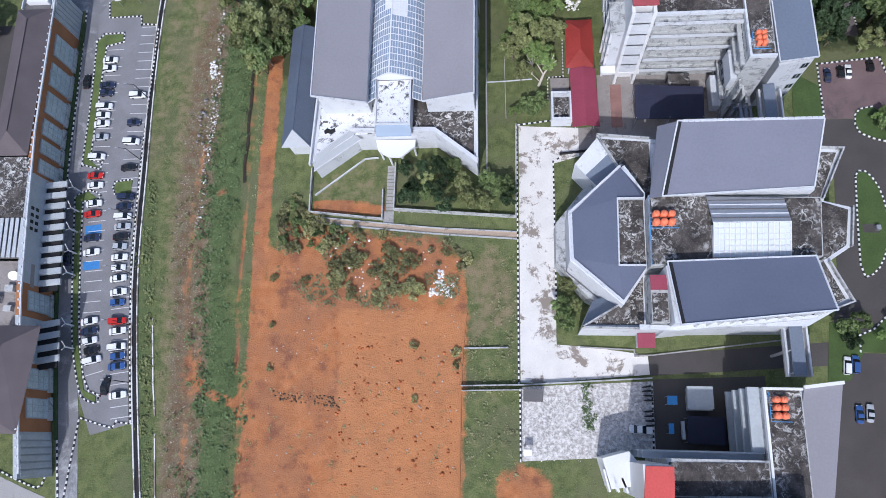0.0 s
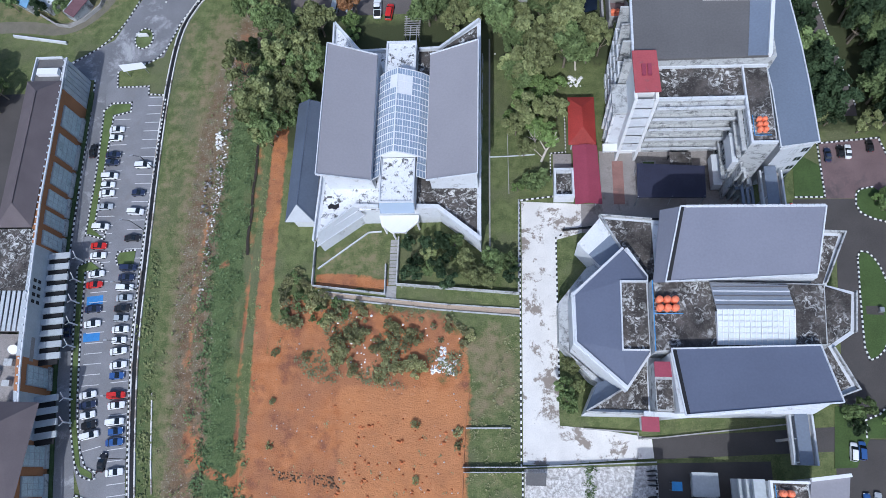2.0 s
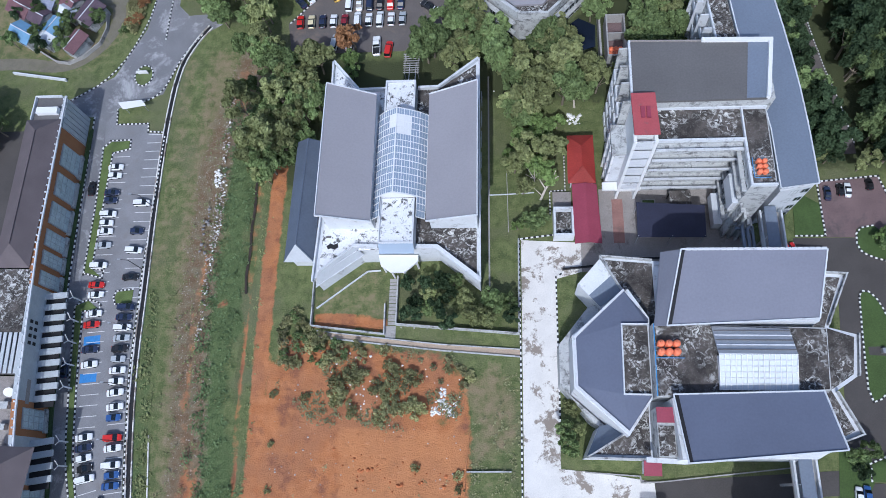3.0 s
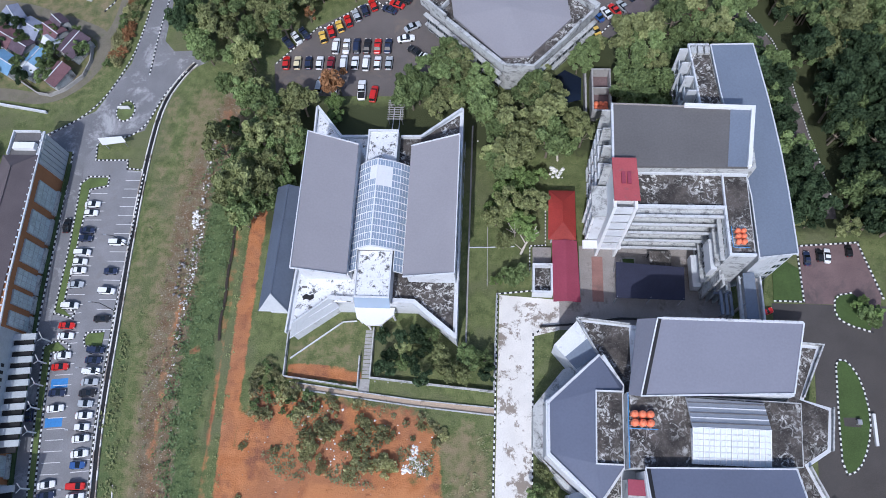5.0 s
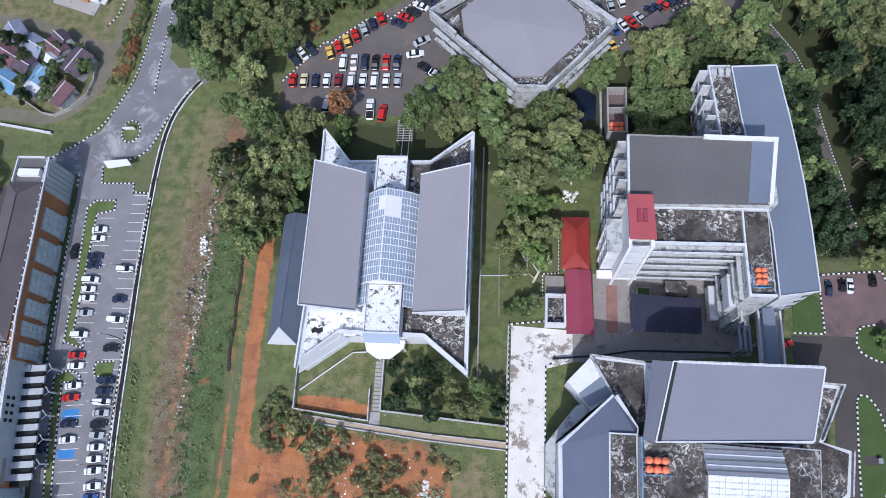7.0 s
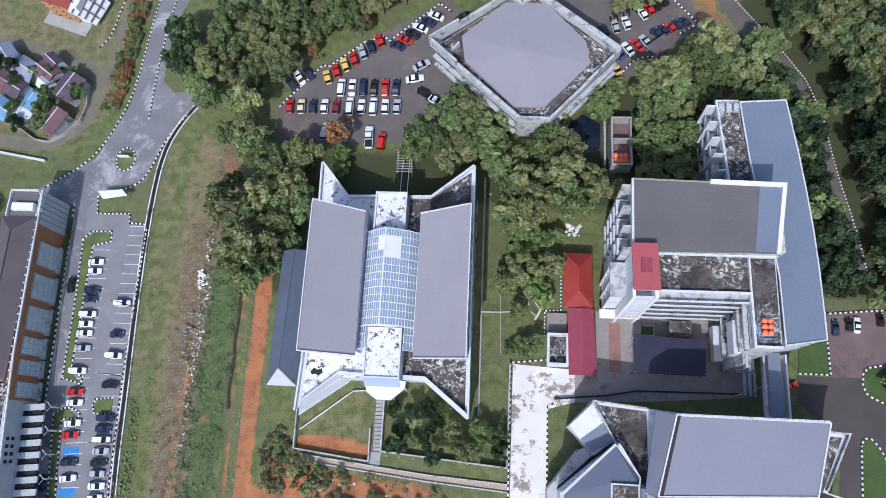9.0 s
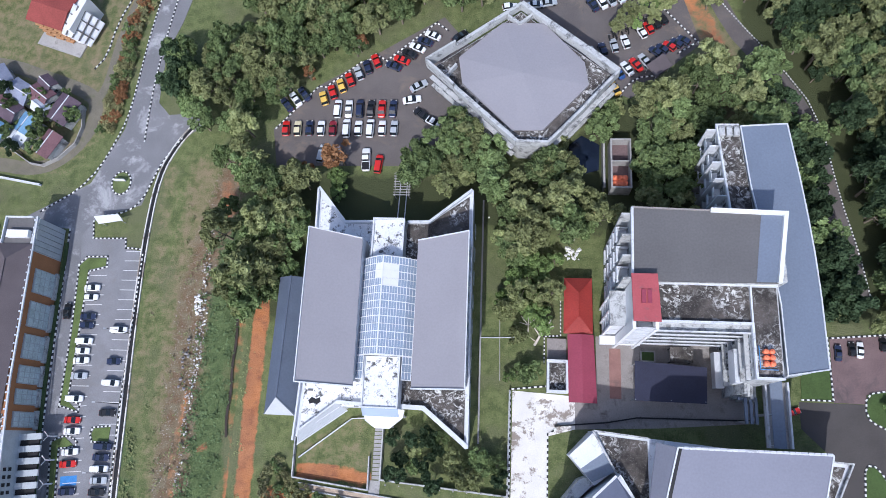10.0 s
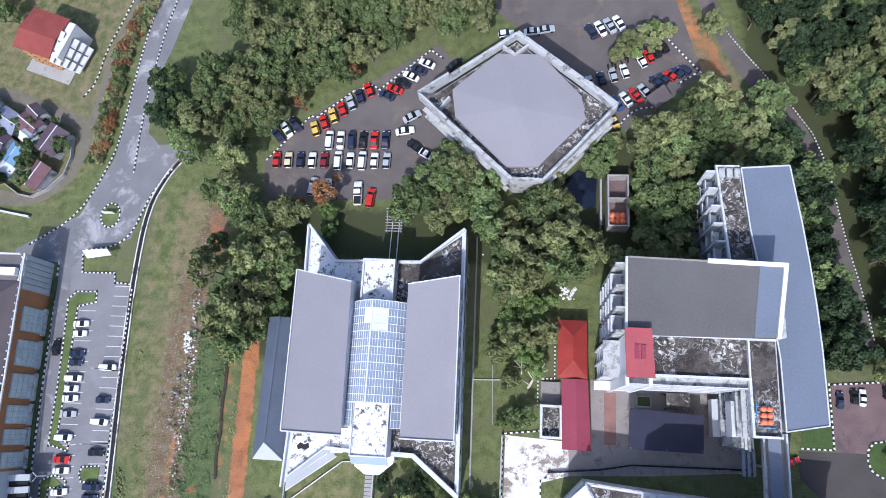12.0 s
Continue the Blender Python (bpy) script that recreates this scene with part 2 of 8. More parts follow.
def turned_box(bm, m, x0, y0, z0, x1, y1, z1):
    """A box laid into the place by the matrix m."""
    before = len(bm.verts)
    box(bm, x0, y0, z0, x1, y1, z1)
    bm.verts.ensure_lookup_table()
    for v in bm.verts[before:]:
        v.co = m @ v.co


def prism(bm, poly, z0, z1):
    """An upright prism over a plan polygon."""
    area = sum(a[0] * b[1] - b[0] * a[1] for a, b in zip(poly, poly[1:] + poly[:1]))
    if area < 0:
        poly = poly[::-1]
    lo = [bm.verts.new((x, y, z0)) for x, y in poly]
    hi = [bm.verts.new((x, y, z1)) for x, y in poly]
    bm.faces.new(hi)
    bm.faces.new(lo[::-1])
    for i in range(len(poly)):
        j = (i + 1) % len(poly)
        bm.faces.new((lo[i], lo[j], hi[j], hi[i]))


def slab(bm, corners, thick):
    """A tilted slab: the corners of its upper face, anticlockwise from above, and its thickness."""
    hi = [bm.verts.new(c) for c in corners]
    lo = [bm.verts.new((c[0], c[1], c[2] - thick)) for c in corners]
    bm.faces.new(hi)
    bm.faces.new(lo[::-1])
    for i in range(len(corners)):
        j = (i + 1) % len(corners)
        bm.faces.new((lo[i], lo[j], hi[j], hi[i]))


def beam(bm, a, b, w, h=None):
    """A straight bar from a to b with a rectangular section."""
    h = h or w
    a, b = Vector(a), Vector(b)
    d = (b - a).normalized()
    s = d.cross(Vector((0, 0, 1)))
    s = s.normalized() if s.length > 1e-4 else Vector((1, 0, 0))
    u = s.cross(d)
    vs = []
    for p in (a, b):
        for i, j in ((-1, -1), (1, -1), (1, 1), (-1, 1)):
            vs.append(bm.verts.new(p + s * (i * w / 2) + u * (j * h / 2)))
    for f in ((0, 1, 2, 3), (7, 6, 5, 4), (0, 4, 5, 1), (1, 5, 6, 2), (2, 6, 7, 3), (3, 7, 4, 0)):
        bm.faces.new([vs[i] for i in f])


def pole(bm, a, b, r0, r1, n=8):
    """A tapered round bar."""
    a, b = Vector(a), Vector(b)
    d = (b - a).normalized()
    s = d.cross(Vector((0, 1, 0)))
    s = s.normalized() if s.length > 1e-3 else Vector((1, 0, 0))
    u = s.cross(d)
    rings = []
    for p, r in ((a, r0), (b, r1)):
        rings.append([bm.verts.new(p + (s * math.cos(k * 2 * math.pi / n) + u * math.sin(k * 2 * math.pi / n)) * r) for k in range(n)])
    for k in range(n):
        j = (k + 1) % n
        bm.faces.new((rings[0][k], rings[0][j], rings[1][j], rings[1][k]))
    bm.faces.new(rings[1])
    bm.faces.new(rings[0][::-1])


def mesh_of(name, bm, mats):
    me = bpy.data.meshes.new(name)
    bmesh.ops.recalc_face_normals(bm, faces=bm.faces)
    bm.to_mesh(me)
    bm.free()
    for m in mats if isinstance(mats, (list, tuple)) else [mats]:
        me.materials.append(m)
    return me


def part(name, bm, mat, parent=None, label=""):
    """One mesh object, under a thing or under a part."""
    ob = new(name, mesh_of(name, bm, mat))
    if parent:
        ob.parent = parent
    if label:
        ob["label"] = label
    return ob


def thing(name, label, category, group="", kind="", at=(0, 0, 0), turn=0.0):
    ob = new(name)
    ob.empty_display_size = 0.5
    ob.location = at
    ob.rotation_euler = (0, 0, radians(turn))
    return tagged(ob, label, category, group, kind)


def structure(name, bm, mat, label, category):
    return tagged(part(name, bm, mat), label, category, kind="structure")


def along(line, step):
    """Points and directions at even steps along a plan polyline."""
    out, left = [], 0.0
    for a, b in zip(line, line[1:]):
        a, b = Vector(a), Vector(b)
        d, n = (b - a).normalized(), (b - a).length
        s = left
        while s < n:
            out.append((a + d * s, d))
            s += step
        left = s - n
    return out


def smooth(line, rounds=2):
    """Corner-cutting of a plan polyline."""
    pts = [Vector(p) for p in line]
    for _ in range(rounds):
        q = [pts[0]]
        for a, b in zip(pts, pts[1:]):
            q += [a * 0.75 + b * 0.25, a * 0.25 + b * 0.75]
        pts = q + [pts[-1]]
    return [(p.x, p.y) for p in pts]


def wall_along(bm, line, w, z0, z1, closed=False):
    """An upright wall of even thickness along a plan line, with mitred corners."""
    pts = [Vector(p[:2]) for p in line]
    rows = []
    n = len(pts)
    for i, p in enumerate(pts):
        a = (p - pts[i - 1]).normalized() if i else None
        b = (pts[i + 1] - p).normalized() if i < n - 1 else None
        a, b = a or b, b or a
        na, nb = Vector((-a.y, a.x)), Vector((-b.y, b.x))
        m = (na + nb).normalized()
        m *= (w / 2) / max(0.35, m.dot(na))
        rows.append([bm.verts.new((q.x, q.y, z)) for q in (p + m, p - m) for z in (z0, z1)])
    for r, s in zip(rows, rows[1:]):
        for i, j in ((0, 1), (1, 3), (3, 2), (2, 0)):
            bm.faces.new((r[i], r[j], s[j], s[i]))
    for r in (rows[0], rows[-1]):
        bm.faces.new((r[0], r[1], r[3], r[2]))


def strip(bm, left, right, z0, z1):
    """A ribbon of paving between two plan lines with equal numbers of points."""
    for i in range(len(left) - 1):
        prism(bm, [left[i], right[i], right[i + 1], left[i + 1]], z0, z1)


def ribbon(bm, line, width, z):
    """A flat ribbon along a plan line, mitred."""
    pts = [Vector(p) for p in line]
    rows = []
    for i, p in enumerate(pts):
        d = (pts[min(i + 1, len(pts) - 1)] - pts[max(i - 1, 0)]).normalized()
        s = Vector((-d.y, d.x)) * (width / 2)
        rows.append((bm.verts.new((p.x + s.x, p.y + s.y, z)), bm.verts.new((p.x - s.x, p.y - s.y, z))))
    for a, b in zip(rows, rows[1:]):
        bm.faces.new((a[0], a[1], b[1], b[0]))


def kerb(name, line, stone=0.9, w=0.26, h=0.18):
    """A kerb of painted stones, white and black in turn."""
    stone = 0.62 * stone
    bm = bmesh.new()
    for i, (p, d) in enumerate(along(line, stone)):
        m = Matrix.Translation((p.x, p.y, 0)) @ Matrix.Rotation(math.atan2(d.y, d.x), 4, "Z")
        n = len(bm.faces)
        turned_box(bm, m, 0.01, -w / 2, 0, stone - 0.01, w / 2, h + 0.015 * (i % 3))
        bm.faces.ensure_lookup_table()
        for f in bm.faces[n:]:
            f.material_index = i % 2
    ob = part(name, bm, [KERB_WHITE, KERB_BLACK])
    return tagged(ob, "kerb of stones painted black and white in turn", "kerb", "painted kerbs", "structure")


def line_distance(X, Y, line):
    """Distance of grid places from a plan polyline."""
    best = np.full(X.shape, 1e9)
    for (ax, ay), (bx, by) in zip(line, line[1:]):
        dx, dy = bx - ax, by - ay
        s = np.clip(((X - ax) * dx + (Y - ay) * dy) / (dx * dx + dy * dy + 1e-9), 0, 1)
        best = np.minimum(best, np.hypot(X - ax - s * dx, Y - ay - s * dy))
    return best


def inside(X, Y, poly):
    """Signed distance, positive inside a plan polygon."""
    hit = np.zeros(X.shape, bool)
    for (ax, ay), (bx, by) in zip(poly, poly[1:] + poly[:1]):
        cross = ((ay > Y) != (by > Y)) & (X < (bx - ax) * (Y - ay) / (by - ay + 1e-9) + ax)
        hit ^= cross
    d = line_distance(X, Y, poly + poly[:1])
    return np.where(hit, d, -d)

# ---- ground: one sheet to the horizon, its cover and tree shade told by plan zones ----
FIELD = [(-43.6, 28), (-42.6, 12), (-42, -40), (-7.4, -40), (-6.4, 15.5), (-9, 16.5), (-13, 17.8), (-20, 19), (-30, 19.6), (-37, 25)]
TRACK = [(-44.9, 66), (-45.0, 58), (-44.9, 46), (-44.7, 32), (-44.1, 18), (-43.6, 4), (-43, -40)]
RUT = [(-48.6, 64), (-48.5, 47), (-48.4, 35), (-47.8, 24), (-47.4, 10), (-46.0, 0), (-45.2, -10), (-44.8, -40)]
RUT_BRANCH = [(-46.2, -1), (-51, 0.8), (-54.4, 3.2), (-56, 7)]
GULLY = [(-53.5, 92), (-56.5, 80), (-58.7, 67), (-58.4, 45), (-58.3, 31), (-56, 12), (-54, -40)]
WEEDS = [(-53.6, 82), (-52.6, 66), (-52.2, 48), (-53.2, 36), (-52.8, 26), (-51.8, 12), (-50.0, 3), (-49.2, -12), (-48.8, -40)]
SCRUB = [(-41.5, 33), (-41, 22), (-37, 17), (-30, 16), (-13, 15.5), (-8, 17), (-6.5, 25), (-10, 29), (-20, 30.4), (-33, 31.5)]
LAWN = [(-36, 34), (-36, 40), (-26, 45), (-22, 45), (-20, 33)]


def build_ground():
    near_x, near_y = np.arange(-128, 92, 1.0), np.arange(-44, 172, 1.0)
    far = np.array([8, 24, 60, 140, 320, 700, 1500, 3000.0])
    xs = np.concatenate([near_x[0] - far[::-1], near_x, near_x[-1] + far])
    ys = np.concatenate([near_y[0] - far[::-1], near_y, near_y[-1] + far])
    X, Y = np.meshgrid(xs, ys)
    nx, ny = len(xs), len(ys)
    rng = np.random.default_rng(4)
    Z = np.zeros(X.shape)
    field = inside(X, Y, FIELD)
    Z += np.where(field > 1, 0.10 * np.sin(X * 0.9 + 2 * np.sin(Y * 0.35)) * np.clip(field / 6, 0, 1), 0)
    g = line_distance(X, Y, GULLY)
    Z -= 0.7 * np.clip(1 - g / 4.0, 0, 1)
    r = line_distance(X, Y, RUT)
    Z -= 0.5 * np.clip(1 - r / 0.9, 0, 1)
    w = line_distance(X, Y, WEEDS)
    bumpy = rng.random(X.shape)
    Z += np.clip(1 - w / 3.2, 0, 1) * (0.25 + 0.45 * bumpy)
    Z -= 0.02
    co = np.stack([X, Y, Z], -1).reshape(-1, 3)
    idx = np.arange(nx * ny).reshape(ny, nx)
    quads = np.stack([idx[:-1, :-1], idx[:-1, 1:], idx[1:, 1:], idx[1:, :-1]], -1).reshape(-1, 4)
    me = bpy.data.meshes.new("ground")
    me.from_pydata(co.tolist(), [], quads.tolist())

    def soft(d, width):
        return np.clip(0.5 + d / (2 * width), 0, 1)

    scrub = inside(X, Y, SCRUB)
    earth = np.maximum(soft(field, 2.0), 0.95 * soft(1.5 - line_distance(X, Y, TRACK), 0.8))
    earth = np.maximum(earth, 0.70 * soft(0.6 - r, 0.5))
    earth = np.maximum(earth, 0.85 * soft(0.9 - line_distance(X, Y, RUT_BRANCH), 0.8))
    earth = np.maximum(earth, 0.72 * soft(scrub, 2.5))
    earth = np.maximum(earth, 0.55 * soft(2.5 - np.hypot((X + 55) / 1.6, (Y - 4) / 3), 2))
    earth = np.maximum(earth, 0.85 * soft(1.2 - np.hypot(X - 3, Y + 14) / 4, 0.6))
    earth = np.maximum(earth, 0.55 * soft(3.0 - np.hypot(X + 55, (Y - 84) / 3), 2))
    earth = np.maximum(earth, 0.7 * soft(inside(X, Y, [(-35.4, 33.6), (-35.4, 36.8), (-21.6, 35.8), (-21.4, 32.8)]), 0.35))
    sandy = 0.9 * soft(1.2 - line_distance(X, Y, [(30, 140), (36, 128), (42, 118), (44, 106)]) / 3, 0.6)
    earth = np.maximum(earth, 0.52 * soft(2.6 - line_distance(X, Y, [(33, 140), (37, 130), (41.5, 120), (44, 110)]), 1.4))
    earth = np.maximum(earth, 0.62 * soft(1.6 - np.hypot(X + 53, (Y - 38) * 1.6), 1.6))
    earth = np.maximum(earth, 0.50 * soft(1.3 - line_distance(X, Y, [(-57.6, 50), (-58.6, 35), (-58, 20), (-56, 8), (-55, -12)]), 1.2))
    earth = np.maximum(earth, 0.8 * soft(2.2 - np.hypot(X + 8.4, (Y - 18) / 2.4), 1.0))
    churn = soft(inside(X, Y, [(-29, 16), (-27, -40), (-7.4, -40), (-6.4, 15.5)]), 2.0)
    gravel = 0.9 * soft(3.5 - g, 2.4)
    lush = np.maximum(0.95 * soft(2.9 + 1.0 * np.sin(Y * 0.21) + 0.7 * np.sin(Y * 0.57 + 1) - w, 1.2), 0.6 * soft(0.8 - line_distance(X, Y, [(-67.5, 40), (-66.5, 22), (-64.5, 5), (-61, -20)]) / 3, 0.5))
    dry = np.maximum(soft(inside(X, Y, [(-64, 95), (-65, 60), (-64, 30), (-61, 0), (-58, -40), (-54, -40), (-57, 30), (-57, 60), (-56, 95)]), 2.5) * 0.74,
                     soft(inside(X, Y, [(-6.5, -9), (-6, 18), (2, 20), (2.2, -9)]), 2) * 0.33)
    dry = np.maximum(dry, 0.7 * soft(inside(X, Y, [(-7, 8), (-6, 17), (-10, 24), (-2, 28), (2.2, 22), (2.2, 14)]), 2))
    # Shade under the groves and the wood, painted into the ground's colour.
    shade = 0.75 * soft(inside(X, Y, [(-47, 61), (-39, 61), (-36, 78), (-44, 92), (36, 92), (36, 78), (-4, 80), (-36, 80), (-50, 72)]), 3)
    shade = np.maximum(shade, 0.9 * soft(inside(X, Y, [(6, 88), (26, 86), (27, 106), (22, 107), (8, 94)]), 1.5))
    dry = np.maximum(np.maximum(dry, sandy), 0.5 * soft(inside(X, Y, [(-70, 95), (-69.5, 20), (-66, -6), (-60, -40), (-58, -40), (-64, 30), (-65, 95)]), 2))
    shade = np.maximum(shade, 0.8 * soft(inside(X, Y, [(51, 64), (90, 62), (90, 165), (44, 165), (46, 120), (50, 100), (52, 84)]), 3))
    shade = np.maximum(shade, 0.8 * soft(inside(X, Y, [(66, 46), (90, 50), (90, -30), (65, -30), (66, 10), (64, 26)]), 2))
    dry = np.maximum(dry, 0.55 * soft(inside(X, Y, [(-128, 96), (-88, 90), (-80, 104), (-74, 150), (-128, 150)]), 4))
    dry = np.maximum(dry, 0.45 * soft(inside(X, Y, LAWN), 1.0))
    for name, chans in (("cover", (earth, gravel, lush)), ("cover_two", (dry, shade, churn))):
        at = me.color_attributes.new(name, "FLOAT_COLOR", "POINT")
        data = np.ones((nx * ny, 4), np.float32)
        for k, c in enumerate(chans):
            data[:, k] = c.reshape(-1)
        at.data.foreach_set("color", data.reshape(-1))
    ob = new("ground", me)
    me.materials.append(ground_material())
    return tagged(ob, "grassy ground with bare red earth, ruts and weeds", "ground", kind="structure")


def ground_material():
    m = bpy.data.materials.new("ground_cover")
    m.use_nodes = True
    n, l = m.node_tree.nodes, m.node_tree.links
    p = n["Principled BSDF"]
    p.inputs["Roughness"].default_value = 0.95
    p.inputs["Specular IOR Level"].default_value = 0.1
    geo = n.new("ShaderNodeNewGeometry")

    def noise_tex(scale, detail=6, rough=0.6):
        t = n.new("ShaderNodeTexNoise")
        t.inputs["Scale"].default_value = scale
        t.inputs["Detail"].default_value = detail
        t.inputs["Roughness"].default_value = rough
        l.new(geo.outputs["Position"], t.inputs["Vector"])
        return t.outputs["Fac"]

    big, mid, fine, patch = noise_tex(0.09), noise_tex(0.5, 7, 0.65), noise_tex(4.0, 4), noise_tex(0.22, 8, 0.7)

    def blend(fac, a, b):
        x = n.new("ShaderNodeMix")
        x.data_type = "RGBA"
        for socket, v in ((x.inputs[0], fac), (x.inputs[6], a), (x.inputs[7], b)):
            if isinstance(v, tuple):
                socket.default_value = (*v, 1)
            else:
                l.new(v, socket)
        return x.outputs[2]

    def spread(v, lo, hi):
        r = n.new("ShaderNodeMapRange")
        r.inputs["From Min"].default_value = lo
        r.inputs["From Max"].default_value = hi
        l.new(v, r.inputs["Value"])
        return r.outputs[0]

    def math2(op, a, b):
        x = n.new("ShaderNodeMath")
        x.operation = op
        for s, v in zip(x.inputs, (a, b)):
            if isinstance(v, (int, float)):
                s.default_value = v
            else:
                l.new(v, s)
        return x.outputs[0]

    def ragged(mask, amount=0.9, lo=0.40, hi=0.60):
        """A mask with its soft border broken up by noise."""
        return spread(math2("ADD", mask, math2("MULTIPLY", math2("SUBTRACT", mid, 0.5), amount)), lo, hi)

    cover, two = n.new("ShaderNodeVertexColor"), n.new("ShaderNodeVertexColor")
    cover.layer_name, two.layer_name = "cover", "cover_two"
    sep, sep2 = n.new("ShaderNodeSeparateColor"), n.new("ShaderNodeSeparateColor")
    l.new(cover.outputs[0], sep.inputs[0])
    l.new(two.outputs[0], sep2.inputs[0])
    grass = blend(spread(mid, 0.38, 0.60), (0.092, 0.118, 0.046), (0.160, 0.182, 0.076))
    grass = blend(spread(big, 0.48, 0.62), grass, (0.135, 0.145, 0.075))
    grass = blend(spread(fine, 0.56, 0.70), grass, (0.20, 0.20, 0.10))
    grass = blend(spread(fine, 0.40, 0.28), grass, (0.055, 0.075, 0.032))
    dry = blend(spread(mid, 0.35, 0.65), (0.165, 0.160, 0.075), (0.25, 0.20, 0.125))
    col = blend(ragged(sep2.outputs[0], 1.4, 0.35, 0.75), grass, dry)
    # Dark tint paints in the trees' shade.
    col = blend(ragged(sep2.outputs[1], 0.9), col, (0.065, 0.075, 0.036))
    weeds = blend(spread(fine, 0.4, 0.65), (0.078, 0.112, 0.045), (0.13, 0.165, 0.072))
    col = blend(ragged(sep.outputs[2], 2.0, 0.35, 0.65), col, weeds)
    gravel = blend(spread(mid, 0.40, 0.62), (0.17, 0.115, 0.070), (0.20, 0.17, 0.11))
    gravel = blend(spread(fine, 0.60, 0.68), gravel, (0.50, 0.45, 0.40))
    col = blend(ragged(sep.outputs[1], 1.0), col, gravel)
    earth = blend(spread(mid, 0.35, 0.65), (0.385, 0.150, 0.060), (0.49, 0.215, 0.094))
    earth = blend(spread(big, 0.42, 0.58), earth, (0.355, 0.160, 0.080))
    earth = blend(spread(patch, 0.51, 0.64), earth, (0.235, 0.105, 0.062))
    earth = blend(spread(big, 0.60, 0.70), earth, (0.52, 0.235, 0.115))
    earth = blend(spread(fine, 0.64, 0.74), earth, (0.55, 0.27, 0.15))
    stretch = n.new("ShaderNodeMapping")
    stretch.inputs["Rotation"].default_value = (0, 0, radians(28))
    stretch.inputs["Scale"].default_value = (0.55, 1.2, 1)
    l.new(geo.outputs["Position"], stretch.inputs["Vector"])
    furrow = n.new("ShaderNodeTexNoise")
    furrow.inputs["Scale"].default_value = 0.9
    furrow.inputs["Detail"].default_value = 4
    furrow.inputs["Roughness"].default_value = 0.7
    l.new(stretch.outputs[0], furrow.inputs["Vector"])
    churned = blend(spread(furrow.outputs["Fac"], 0.62, 0.72), (0.50, 0.225, 0.096), (0.60, 0.31, 0.16))
    churned = blend(spread(furrow.outputs["Fac"], 0.38, 0.30), churned, (0.20, 0.082, 0.042))
    earth = blend(math2("MULTIPLY", ragged(sep2.outputs[2], 0.7), 0.6), earth, churned)
    col = blend(ragged(sep.outputs[0], 0.9), col, earth)
    l.new(col, p.inputs["Base Color"])
    b = n.new("ShaderNodeBump")
    b.inputs["Strength"].default_value = 0.5
    b.inputs["Distance"].default_value = 0.25
    l.new(math2("ADD", math2("ADD", fine, mid), math2("MULTIPLY", math2("MULTIPLY", furrow.outputs["Fac"], sep2.outputs[2]), 1.2)), b.inputs["Height"])
    l.new(b.outputs[0], p.inputs["Normal"])
    return m


ground = build_ground()


def flat(name, poly, mat, label, category, z=0.03):
    bm = bmesh.new()
    prism(bm, poly, -0.3, z)
    return structure(name, bm, mat, label, category)


# ---- roads and paved areas ----
FOREST_PATH = [(28, 170), (43.2, 125.0), (50.4, 115.0), (57.3, 103.6), (59.4, 88), (61.8, 77), (62.8, 69), (62.8, 67)]
LOT_W = [(-83.2, 70.5), (-82.2, 44), (-81.8, 37.8), (-79.2, 15), (-75.7, 1.0)]
LOT_E = [(-70.8, 74.5), (-70.4, 45), (-69.3, 24.4), (-67.4, 9.8), (-65.2, -4)]
FRONT = [(-87.9, 78.8), (-86.6, 48), (-85.1, 33), (-83.3, 17), (-79.6, -4), (-75.5, -24)]
road = flat("road", [(-68, 170), (-75.5, 136), (-77.3, 123.4), (-78.2, 109.3), (-79.2, 101), (-84.5, 88.8), (-97, 81.5), (-97, 79.2), (-87.2, 79.0), (-86.4, 60),
                     (-85.2, 39), (-84.2, 28), (-82.6, 16), (-78.6, -6), (-74, -30), (-70.5, -30), (-74.7, -3), (-78.4, 13), (-81.2, 36), (-82.6, 60),
                     (-83.6, 76), (-81.9, 81.1), (-72.7, 84.2), (-70.8, 91.4), (-66.4, 98.8), (-62, 101.5), (-64, 104.5), (-70, 104.2), (-72.7, 107),
                     (-72.9, 119), (-70.4, 126), (-68.2, 135.5), (-59, 170)], ASPHALT, "worn patched asphalt campus road", "road")
car_park = flat("car_park_surface", LOT_W + [(-72, -6.5), (-65.2, -4.5)] + LOT_E[-2::-1] + [(-74.4, 75.0), (-74.7, 77.0), (-81.7, 77.0), (-82.3, 80.4), (-84.2, 77.6)], ASPHALT_LOT,
                "dark asphalt parking area with painted bays", "car park", 0.05)
drive = flat("concrete_drive", [(2.6, 3.6), (8.7, 3.6), (8.7, 43.2), (2.6, 50.2)], CONCRETE_BRIGHT, "sunbleached concrete service drive with dark stains", "road", 0.04)
drive_n = flat("concrete_forecourt", [(2.6, 50.4), (2.6, 49.8), (8.7, 42.8), (13.5, 44.2), (13.5, 49.8)], CONCRETE_BRIGHT, "sunbleached concrete forecourt", "pavement", 0.045)
flat("courtyard_paving", [(13.5, 44.2), (27.5, 45.0), (44, 46.5), (44, 61), (17.2, 60.5), (17.2, 49.9), (13.5, 49.8)], PAVING, "grey paved courtyard between the blocks", "pavement", 0.04)
flat("concrete_turning_place", [(8.7, 3.8), (23.8, 5.2), (23.6, 8.4), (14.5, 9.6), (8.7, 10)], CONCRETE_BRIGHT, "sunbleached concrete turning place", "pavement", 0.05)
flat("service_lane", [(23.8, 5.0), (55, 7.2), (55, 11.0), (23.7, 8.4)], PAVING_DARK, "dark paved service lane", "road", 0.04)
